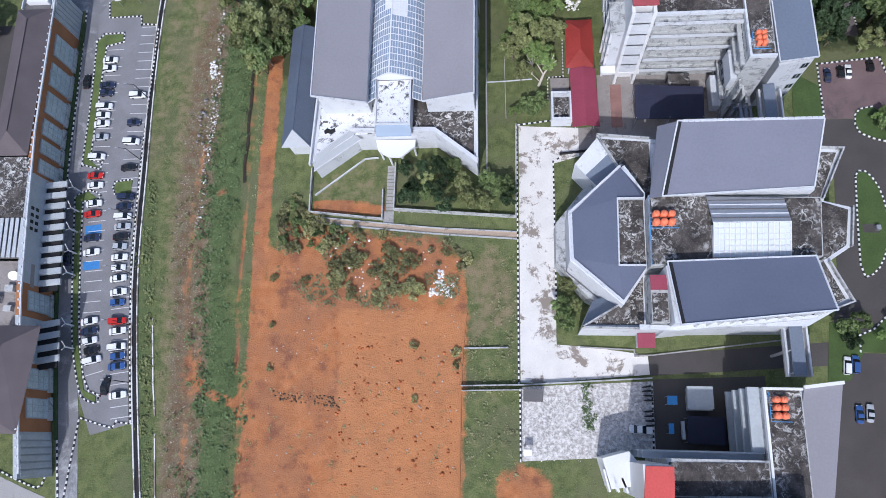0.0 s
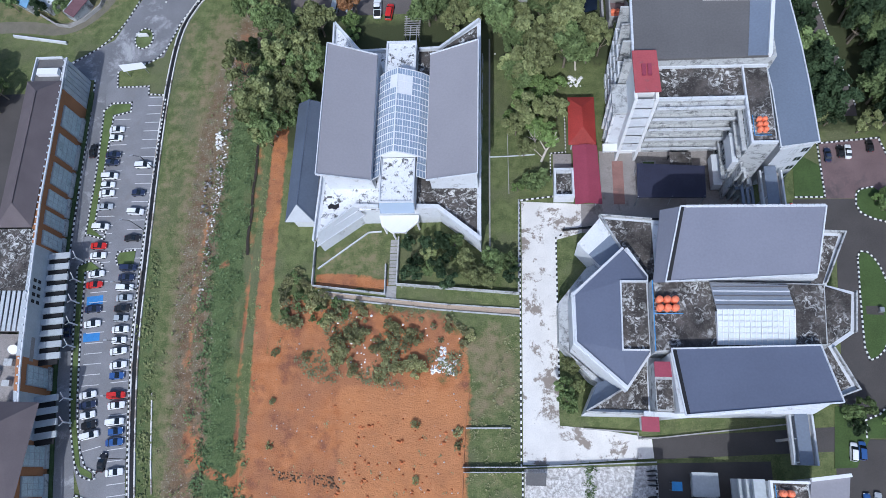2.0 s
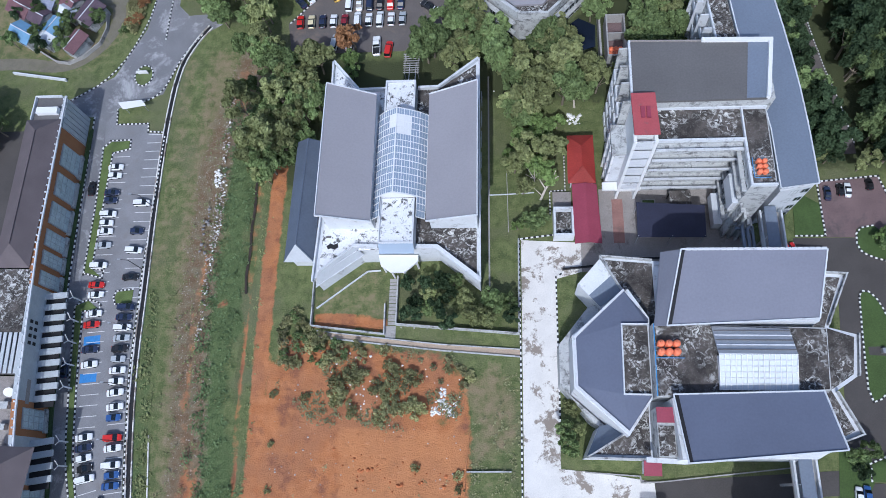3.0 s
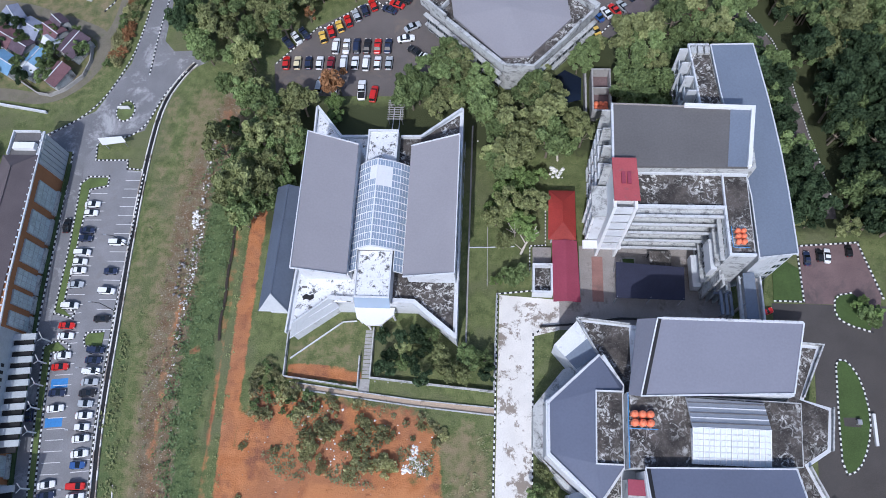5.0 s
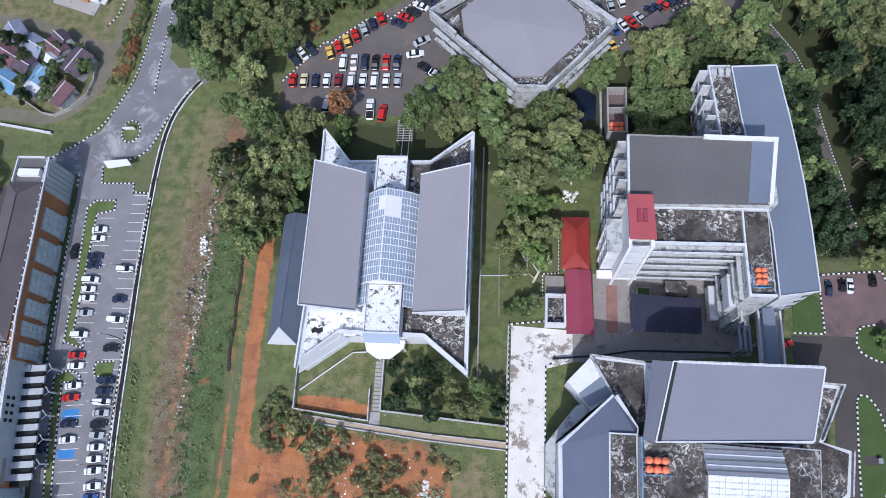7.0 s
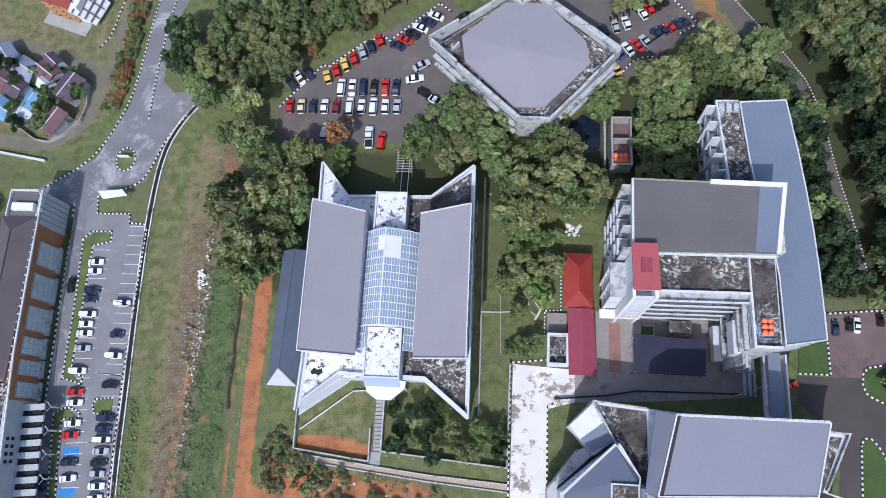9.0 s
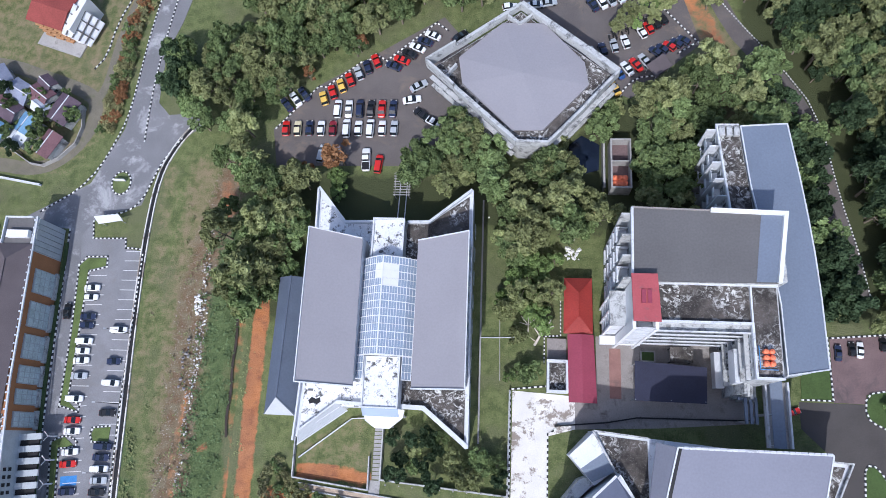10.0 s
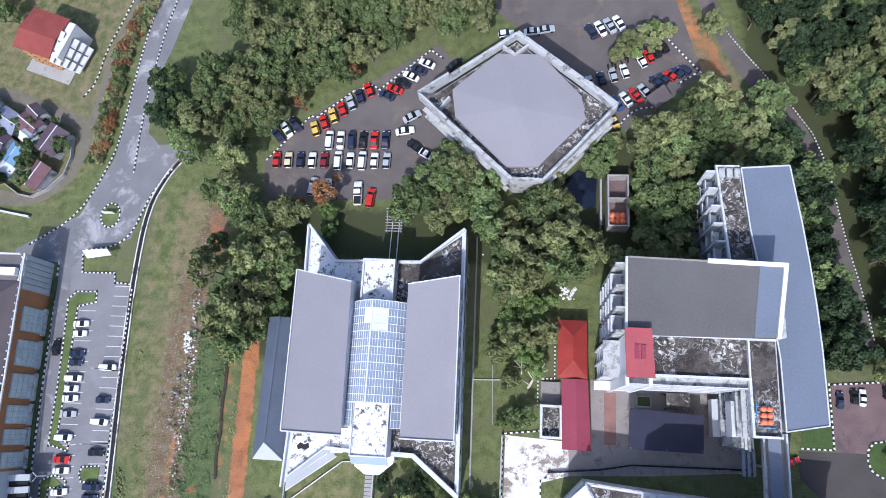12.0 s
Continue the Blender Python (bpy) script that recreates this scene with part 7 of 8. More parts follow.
def make_car(kind, code):
    word = PAINTS[code][0]
    names = {"hatch": "hatchback", "sedan": "saloon car", "van": "people carrier", "pickup": "pickup truck"}
    c = thing("car", f"parked {word} {names[kind]} on asphalt", "car", "parked cars")
    L = {"hatch": 3.7, "sedan": 4.3, "van": 4.4, "pickup": 4.8}[kind]
    Wd = 0.83
    zb = {"hatch": 0.86, "sedan": 0.86, "van": 0.98, "pickup": 0.95}[kind]
    bm = bmesh.new()
    h = L / 2
    loft(bm, [car_section(-h, Wd * 0.80, 0.32, zb * 0.80), car_section(-h + 0.18, Wd * 0.94, 0.24, zb * 0.95), car_section(-h + 0.8, Wd, 0.2, zb),
              car_section(h - 1.1, Wd, 0.2, zb), car_section(h - 0.25, Wd * 0.94, 0.24, zb * 0.86), car_section(h, Wd * 0.78, 0.32, zb * 0.70)])
    part("body", bm, PAINT_MATS[code], c)
    zt = {"hatch": 1.46, "sedan": 1.42, "van": 1.68, "pickup": 1.65}[kind]
    back0, back1, front1, front0 = {"hatch": (-h + 0.1, -h + 0.45, h - 1.95, h - 1.15), "sedan": (-h + 0.75, -h + 1.35, h - 2.05, h - 1.2),
                                    "van": (-h + 0.06, -h + 0.25, h - 1.75, h - 0.95), "pickup": (-h + 1.9, -h + 2.05, h - 1.85, h - 1.2)}[kind]
    bm = bmesh.new()
    loft(bm, [car_section(back0, Wd * 0.92, zb - 0.1, zb + 0.02, 0.05), car_section(back1, Wd * 0.84, zb - 0.1, zt - 0.03, 0.1),
              car_section(front1, Wd * 0.84, zb - 0.1, zt - 0.03, 0.1), car_section(front0, Wd * 0.92, zb - 0.1, zb + 0.02, 0.05)])
    part("cabin_glass", bm, CAR_GLASS, c, "dark tinted windows")
    bm = bmesh.new()
    loft(bm, [car_section(back1 - 0.02, Wd * 0.74, zt - 0.10, zt - 0.02, 0.03), car_section(back1 + 0.15, Wd * 0.78, zt - 0.10, zt + 0.02, 0.04),
              car_section(front1 - 0.15, Wd * 0.78, zt - 0.10, zt + 0.02, 0.04), car_section(front1 + 0.02, Wd * 0.74, zt - 0.10, zt - 0.02, 0.03)])
    part("roof", bm, PAINT_MATS[code], c)
    if kind == "pickup":
        bm = bmesh.new()
        box(bm, -h + 0.15, -Wd * 0.85, zb - 0.05, -h + 1.75, Wd * 0.85, zb + 0.01)
        part("load_bed", bm, BLACK, c)
    for x in (-h + 0.75, h - 0.8):
        for y in (-Wd + 0.02, Wd - 0.02):
            bm = bmesh.new()
            pole(bm, (x, y - 0.1, 0.31), (x, y + 0.1, 0.31), 0.31, 0.31, 10)
            part("wheel", bm, RUBBER, c)
    for y in (-Wd * 0.66, Wd * 0.66):
        bm = bmesh.new()
        box(bm, h - 0.16, y - 0.16, 0.55, h - 0.03, y + 0.16, 0.68)
        part("headlight", bm, LAMP_WHITE, c)
        bm = bmesh.new()
        box(bm, -h + 0.02, y - 0.12, 0.55, -h + 0.14, y + 0.12, 0.75)
        part("tail_light", bm, LAMP_RED, c)
    return c


car_rng = random.Random(5)


def car(x, y, turn, code, kind=None, size=1.0, z=0.05):
    kind = kind or car_rng.choice(["hatch", "sedan", "sedan", "van"])
    m = Matrix.Translation((x, y, z)) @ Matrix.Rotation(radians(turn + car_rng.uniform(-2.5, 2.5)), 4, "Z") @ Matrix.Scale(size, 4)
    key = (kind, code)
    if key not in CAR_CACHE:
        CAR_CACHE[key] = c = make_car(kind, code)
        c.matrix_basis = m
        return c
    c = copy_thing(CAR_CACHE[key], Matrix())
    c.matrix_basis = m
    return c


def car_row(line, slots, off, turn, size=0.8, z=0.05):
    """Cars at given distances along a line of bays, set off to its side."""
    for s, code in slots:
        left = s
        for a, b in zip(line, line[1:]):
            a, b = Vector(a), Vector(b)
            n = (b - a).length
            if left <= n:
                d = (b - a).normalized()
                p = a + d * left + Vector((-d.y, d.x)) * (off + car_rng.uniform(-0.15, 0.15))
                car(p.x, p.y, math.degrees(math.atan2(d.y, d.x)) + turn, code.lower(), "van" if code.isupper() else None, size, z)
                break
            left -= n


car_row(LOT_W, [(3.8, "w"), (5.7, "w"), (9.5, "n"), (11.2, "n"), (14.2, "w"), (16.1, "w"), (17.9, "w"), (20.8, "s"), (25.0, "W"), (29.0, "r"), (31.0, "w"), (34.9, "w"), (37.0, "r"),
                (41.8, "n"), (44.6, "w"), (58.2, "w"), (60.0, "n"), (61.8, "w"), (63.6, "k"), (65.4, "w")], 3.4, 90, 0.74)
car_row(LOT_E, [(15.7, "w"), (21.7, "n"), (25.7, "w"), (31.1, "k"), (37.1, "n"), (39.0, "n"), (41.0, "w"), (43.0, "s"), (45.0, "k"), (46.9, "s"), (49.0, "w"), (50.9, "w"), (52.9, "w"),
                (55.5, "w"), (57.4, "b"), (60.9, "r"), (62.7, "w"), (65.5, "w"), (67.2, "b"), (69.0, "b"), (74.1, "w")], -1.9, 90, 0.74)
for x, y, code in ((-97.4, 60.5, "n"), (-97.8, 57.2, "b"), (-98.6, 46.0, "w"), (-98.4, 43.6, "s")):
    car(x, y, 12, code, "sedan", 0.74)
car(-70.3, 1.9, 84, "k", "sedan", 0.74)
car(-81.6, 25.4, 97, "n", "sedan", 0.74)
car(-83.9, 62.1, 93, "k", "sedan", 0.74)
for i, code in enumerate("rcnwdWwWws"):
    car(-44.2 + 2.43 * i + (0.4 if i > 4 else 0), 100.9, 90, code.lower(), "van" if code.isupper() else "hatch", 0.9)
for i, code in enumerate("Wwnkrn"):
    car(-33.8 + 2.27 * i, 105.2, 90, code.lower(), "van" if code.isupper() else None, 0.9)
for i, code in enumerate("nwn"):
    car(-44.6 + 1.7 * i, 106.2 + 1.2 * i, 128, code, "sedan", 0.85)
for i, code in enumerate("yryrsnr"):
    car(-37.0 + 1.72 * i, 107.6 + 1.42 * i, 112, code, "hatch", 0.88)
for i, code in enumerate("nrkwnw"):
    car(-22.9 + 1.55 * i, 114.9 + 1.4 * i, 155, code, "sedan", 0.82)
for x, y, turn, code in ((-17.5, 110.3, 30, "s"), (-18.7, 107.2, 10, "w"), (-14.5, 102.5, 150, "w"), (-16.5, 103.9, 140, "k"), (-24.5, 93.2, 85, "r"), (-33.2, 95.2, 90, "w"), (-36.2, 95.4, 80, "s")):
    car(x, y, turn, code, None, 0.88)
car(-27.1, 94.1, 90, "w", "pickup")
for i, code in enumerate("snsw"):
    car(17.1 + 2.2 * i, 117.3 + 0.85 * i, 105, code, "hatch", 0.85)
for i, code in enumerate("wrkk"):
    car(27.0 + 1.4 * i, 122.0 + 1.0 * i, 115, code, "hatch", 0.8)
for i, code in enumerate("bwrs"):
    car(22.2 + 1.75 * i, 113.0 + 0.85 * i, 125, code, "sedan", 0.8)
for i, code in enumerate("nnrnn"):
    car(29.5 + 1.4 * i, 117.6 + 0.6 * i, 140, code, "hatch", 0.75)
for i, code in enumerate("nwsw"):
    car(17.4 + 1.8 * i, 128.6 + 0.6 * i, 120, code, "sedan", 0.85)
for x, y, turn, code in ((5.9, 128.8, 5, "w"), (8.4, 129.2, 8, "s"), (0.6, 128.4, 5, "w"), (-9.6, 121.6, 40, "k"), (21.4, 109.6, 120, "y"),
                         (58.0, 58.9, 88, "n"), (60.3, 59.6, 90, "k"), (61.6, 59.5, 86, "w"), (65.5, 60.6, 88, "k"), (49.6, 48.6, 20, "r"),
                         (21.8, -3.6, 0, "w"), (54.7, 7.0, 80, "w"), (56.0, 7.2, 82, "b"), (55.6, -0.6, 85, "b"), (57.2, -0.4, 85, "s")):
    car(x, y, turn, code, None, 0.66 if x > 40 else 0.85)

# ---- the lozenge-shaped hall in the north ----
def lozenge_hall():
    h = thing("lozenge_hall", "lozenge-shaped hall with a grey roof inside tall stained parapets", "building")
    bm = bmesh.new()
    prism(bm, [(2.9, 122.2), (19.9, 108.2), (7.9, 94.6), (2.7, 94.8), (-13.4, 110.5)], 0, 7.6)
    part("wall", bm, WHITE_DIRTY, h)
    roof_poly = [(-0.6, 119.5), (7.4, 119.2), (14.9, 110.7), (15.6, 106.0), (7.3, 97.0), (1.6, 96.9), (-8.0, 106.6), (-8.8, 112.1)]
    bm = bmesh.new()
    v = [bm.verts.new((x, y, 8.2)) for x, y in roof_poly]
    lo = [bm.verts.new((x, y, 7.5)) for x, y in roof_poly]
    apex = bm.verts.new((3.4, 108.0, 9.3))
    for i in range(8):
        bm.faces.new((v[i], v[(i + 1) % 8], apex))
        bm.faces.new((lo[i], lo[(i + 1) % 8], v[(i + 1) % 8], v[i]))
    part("roof", bm, ROOF_GREY, h, "grey faceted metal roof")
    bm = bmesh.new()
    prism(bm, [(2.9, 122.0), (19.7, 108.2), (7.8, 94.8), (2.8, 95.0), (-13.2, 110.5)], 7.5, 7.68)
    part("roof_slab", bm, SLAB_MOULD, h, "roof slab black with mould")
    for a, b, z1, w in (((3.0, 123.2), (15.6, 112.9), 9.4, 0.9), ((15.6, 112.9), (21.0, 108.3), 9.4, 1.1), ((21.0, 108.3), (14.9, 101.4), 9.6, 0.5), ((14.9, 101.4), (8.2, 94.2), 9.2, 0.5), ((8.2, 94.2), (2.4, 94.4), 9.2, 0.5),
                        ((2.4, 94.4), (-9.4, 105.4), 9.4, 0.7), ((-9.4, 105.4), (-14.9, 110.6), 10.4, 0.4), ((-14.9, 110.6), (-9.4, 114.4), 10.4, 0.4), ((-9.4, 114.4), (3.0, 123.2), 9.2, 0.6)):
        parapet("parapet", [a, b], 7.4, z1, w, WHITE_DIRTY, h)
    for a, b in (((0.4, 120.8), (2.7, 119.0)), ((2.7, 119.0), (5.2, 121.0)), ((-11.0, 108.0), (-9.2, 110.4))):
        parapet("cross_wall", [a, b], 7.4, 8.9, 0.4, WHITE_DIRTY, h)
    # window bands and ledges on the two southern faces
    for (ax, ay), (bx, by) in (((-13.9, 110.0), (2.2, 94.9)), ((8.2, 94.8), (20.4, 107.9))):
        d = Vector((bx - ax, by - ay)).normalized()
        ang = math.atan2(d.y, d.x)
        n = Vector((d.y, -d.x)) * 0.6
        for z in (2.6, 5.6):
            bm = bmesh.new()
            beam(bm, (ax + n.x, ay + n.y, z), (bx + n.x, by + n.y, z), 0.9, 0.3)
            part("ledge", bm, WHITE_DIRTY, h)
        length = (Vector((bx, by)) - Vector((ax, ay))).length
        for k in range(9):
            for z in (0.8, 3.4):
                p = Vector((ax, ay)) + d * (1.2 + k * (length - 2.4) / 8)
                window(h, "window", Matrix.Translation((p.x + n.x * 0.9, p.y + n.y * 0.9, z)) @ Matrix.Rotation(ang + math.pi, 4, "Z"), 1.5, 1.6)
    return h


lozenge_hall()


def tank_shed():
    s = thing("open_shed", "narrow roofless concrete shed with red drums inside", "outbuilding")
    bm = bmesh.new()
    for x0, y0, x1, y1 in ((19.9, 87.4, 20.2, 97.2), (23.4, 87.4, 23.7, 97.2), (20.2, 87.4, 23.4, 87.7), (20.2, 96.9, 23.4, 97.2), (20.2, 92.6, 23.4, 92.8)):
        box(bm, x0, y0, 0, x1, y1, 4.0)
    part("wall", bm, CONCRETE, s)
    bm = bmesh.new()
    box(bm, 20.2, 87.7, 0, 23.4, 96.9, 1.6)
    part("floor_slab", bm, PAVING_PINK, s)
    bm = bmesh.new()
    box(bm, 18.7, 88, 0, 19.1, 99.5, 2.4)
    part("side_wall", bm, CONCRETE, s)
    first = None
    for i in range(3):
        for j in range(2):
            if first is None:
                first = water_tank(20.9, 88.8, 1.6)
                first["label"] = "red plastic drum in an open shed"
            else:
                copy_thing(first, Matrix.Translation((20.9 + i * 0.9, 88.8 + j * 1.1, 1.6)))


tank_shed()
bm = bmesh.new()
prism(bm, [(12.6, 97.6), (15, 99.6), (18.4, 97.6), (18.2, 92.4), (14.5, 91.4), (12.2, 93)], -0.2, 0.05)
structure("pond", bm, WATER, "dark still pond under the trees", "pond")


def carport():
    c = thing("carport", "small carport with a dull brown roof", "carport")
    bm = bmesh.new()
    slab(bm, [(29.0, 110.8, 2.4), (32.2, 113.4, 2.4), (30.6, 115.8, 2.8), (27.2, 113.2, 2.8)], 0.1)
    part("roof", bm, ROOF_BROWN, c)
    for x, y in ((29.1, 111.2), (31.8, 113.4), (30.4, 115.4), (27.6, 113.2)):
        bm = bmesh.new()
        pole(bm, (x, y, 0), (x, y, 2.4), 0.06, 0.06, 6)
        part("post", bm, STEEL, c)


carport()


# ---- houses in the north-west ----
def red_roofed_house():
    h = thing("house", "tall white house with a red gabled roof and timber front", "house", at=(-95.2, 126.6, 0), turn=-19)
    bm = bmesh.new()
    box(bm, -5.0, -4.2, 0, 5.0, 4.0, 6.0)
    part("wall", bm, WHITE_CLEAN, h)
    bm = bmesh.new()
    slab(bm, [(-6.0, -1.0, 7.0), (3.4, -1.0, 7.0), (3.4, 4.6, 6.2), (-6.0, 4.6, 6.2)], 0.2)
    slab(bm, [(-6.0, -5.0, 6.0), (3.4, -5.0, 6.0), (3.4, -1.0, 7.0), (-6.0, -1.0, 7.0)], 0.2)
    part("roof", bm, ROOF_BRICK, h, "faded red tiled roof")
    bm = bmesh.new()
    slab(bm, [(3.4, -5.4, 5.6), (7.2, -4.6, 1.2), (7.4, 1.6, 1.2), (3.4, 1.4, 6.8)], 0.2)
    part("side_roof", bm, WHITE_CLEAN, h, "steep white side wall with dark bands")
    for k in range(4):
        bm = bmesh.new()
        a = 0.15 + 0.22 * k
        beam(bm, (3.4 + 3.9 * a, -5.3 + 0.75 * a, 5.75 - 4.4 * a), (3.5 + 3.9 * a, 1.4, 6.95 - 5.6 * a), 0.3, 0.12)
        part("band", bm, ROOF_DARK, h)
    for k in range(2):
        bm = bmesh.new()
        y = -3.2 + k * 2.4
        beam(bm, (3.5, y, 6.3), (7.2, y + 0.3, 1.4), 0.25, 0.12)
        part("band", bm, ROOF_DARK, h)
    timber = material("brown_timber", (0.40, 0.22, 0.11), 0.8, 0.0, 0.2, 0.8, 6.0)
    for i in range(3):
        for j in range(4):
            bm = bmesh.new()
            box(bm, -4.6 + i * 2.6, -5.0 + 0.02 * j, 0.6 + 1.25 * j, -2.6 + i * 2.6, -4.2, 0.95 + 1.25 * j)
            part("balcony_rail", bm, timber, h, "brown timber rail")
        window(h, "window", Matrix.Translation((-3.6 + i * 2.6, -4.22, 1.6)) @ Matrix.Rotation(math.pi, 4, "Z"), 1.3, 1.8)
    bm = bmesh.new()
    box(bm, -6, -7.4, 0, 5.4, -4.3, 0.25)
    part("terrace", bm, CONCRETE, h)


red_roofed_house()
HOUSE_ROOFS = {"maroon": material("rusty_maroon_sheet", (0.16, 0.085, 0.095), 0.7, 0.0, 0.25, 0.6, 4.0), "grey": material("slate_grey_sheet", (0.24, 0.26, 0.34), 0.6, 0.0, 0.2, 0.6, 4.0), "dark": material("dark_plum_sheet", (0.105, 0.075, 0.095), 0.7, 0.0, 0.25, 0.6, 4.0), "blue": material("faded_blue_sheet", (0.16, 0.30, 0.46), 0.6), "white": WHITE}


def cottage(x, y, w, l, turn, colour, height=2.8):
    h = thing("cottage", f"small crowded house with a {colour} metal roof", "house", "village houses", at=(x, y, 0), turn=turn)
    bm = bmesh.new()
    box(bm, -w / 2 + 0.3, -l / 2 + 0.3, 0, w / 2 - 0.3, l / 2 - 0.3, height)
    part("wall", bm, WHITE_DIRTY, h)
    for sgn in (-1, 1):
        bm = bmesh.new()
        c = [(sgn * w / 2, -l / 2, height - 0.1), (sgn * w / 2, l / 2, height - 0.1), (0, l / 2, height + 0.9), (0, -l / 2, height + 0.9)]
        slab(bm, c if sgn > 0 else c[::-1], 0.1)
        part("roof", bm, HOUSE_ROOFS[colour], h)
    bm = bmesh.new()
    beam(bm, (0, -l / 2, height + 0.93), (0, l / 2, height + 0.93), 0.2, 0.08)
    part("ridge_cap", bm, WHITE, h)
    window(h, "window", Matrix.Translation((0, -l / 2 + 0.28, 0.9)) @ Matrix.Rotation(math.pi, 4, "Z"), 1.0, 1.0)


for x, y, w, l, turn, colour in ((-102.5, 108.4, 3.6, 4.6, 60, "grey"), (-97.6, 107.6, 3.4, 4.2, 55, "maroon"), (-97.0, 104.6, 2.4, 3.2, 55, "white"), (-92.0, 104.2, 4.2, 4.8, -28, "dark"),
                                 (-99.4, 100.8, 3.6, 3.4, -28, "blue"), (-100.8, 98.2, 3.4, 3.4, -28, "white"), (-93.8, 96.4, 3.2, 4.4, -28, "maroon"), (-104.4, 104.2, 3.4, 4.6, 60, "dark"),
                                 (-106.4, 99.4, 3.6, 5.0, 60, "blue"), (-108.5, 106.5, 4.0, 5.0, 60, "maroon"), (-96.8, 110.2, 2.6, 3.0, 50, "dark"), (-108, 112.0, 3.4, 4.0, 40, "grey")):
    cottage(x, y, w * 1.28, l * 1.28, turn, colour)
DIRT_LANE = material("dirt_lane", (0.17, 0.155, 0.12), 0.95, 0.0, 0.2, 0.4, 5.0, (0.14, 0.14, 0.08), 0.35, 0.3, 0.4)
bm = bmesh.new()
ribbon(bm, smooth([(-125, 118), (-109, 116.6), (-100.6, 113.6), (-90, 110), (-86.6, 107.4), (-86.4, 101.6), (-90.4, 95), (-97, 91.4), (-108, 93.4), (-125, 92)], 2), 3.0, 0.02)
structure("dirt_lane", bm, DIRT_LANE, "unpaved lane round the village houses", "path")
bm = bmesh.new()
ribbon(bm, smooth([(-77, 150), (-81.6, 132), (-84.2, 121.4), (-84.8, 112), (-86.4, 108)], 2), 2.0, 0.024)
structure("side_path", bm, DIRT_LANE, "pale path beside the hedge", "path")
kerb("kerb", smooth([(-78, 150), (-82.2, 134.8), (-85.4, 126.2), (-86.4, 118.3), (-88.6, 115.2)], 1), 0.9)
# hedge between the path and the road
hedge_rng = random.Random(3)
for p, d in along(smooth([(-76.2, 138), (-78.8, 131.5), (-80.8, 125), (-81.6, 118), (-81.8, 109.4), (-82.9, 100)], 1), 1.25):
    for off in (-1.0, 0.9):
        kind = hedge_rng.choice(["bush", "bush", "shrub", "shrub_olive", "rust_bush"])
        tree(kind, p.x - d.y * off + hedge_rng.uniform(-0.4, 0.4), p.y + d.x * off + hedge_rng.uniform(-0.4, 0.4), hedge_rng.uniform(0.5, 0.85) * (1.5 if "shrub" in kind else 1.0))
bm = bmesh.new()
for a, b in zip([(-104, 96.4), (-98.4, 92.9), (-95.6, 92.4), (-92.4, 94.0), (-89.2, 97.4), (-88.4, 101)], [(-98.4, 92.9), (-95.6, 92.4), (-92.4, 94.0), (-89.2, 97.4), (-88.4, 101), (-89, 106)]):
    beam(bm, (*a, 0.5), (*b, 0.5), 0.2, 1.0)
tagged(part("village_wall", bm, CONCRETE), "low concrete wall round the village houses", "wall", kind="structure")
bm = bmesh.new()
beam(bm, (-108, 90.4, 0.4), (-95.2, 88.2, 0.4), 0.35, 0.8)
tagged(part("retaining_wall", bm, WHITE), "white retaining wall beside the lane", "wall", kind="structure")


# roofs half hidden in the northern trees
def hut(x, y, w, l, turn):
    h = thing("hut", "dark roofed hut half hidden by trees", "hut", "northern huts", at=(x, y, 0), turn=turn)
    bm = bmesh.new()
    box(bm, -w / 2 + 0.3, -l / 2 + 0.3, 0, w / 2 - 0.3, l / 2 - 0.3, 2.8)
    part("wall", bm, WHITE_DIRTY, h)
    bm = bmesh.new()
    slab(bm, [(-w / 2, -l / 2, 3.4), (w / 2, -l / 2, 2.9), (w / 2, l / 2, 2.9), (-w / 2, l / 2, 3.4)], 0.15)
    part("roof", bm, ROOF_BROWN, h)


hut(-42.5, 131.5, 7, 6, 4)
hut(-34.0, 131.5, 4, 3, 10)
hut(-26, 134, 6, 3, 6)

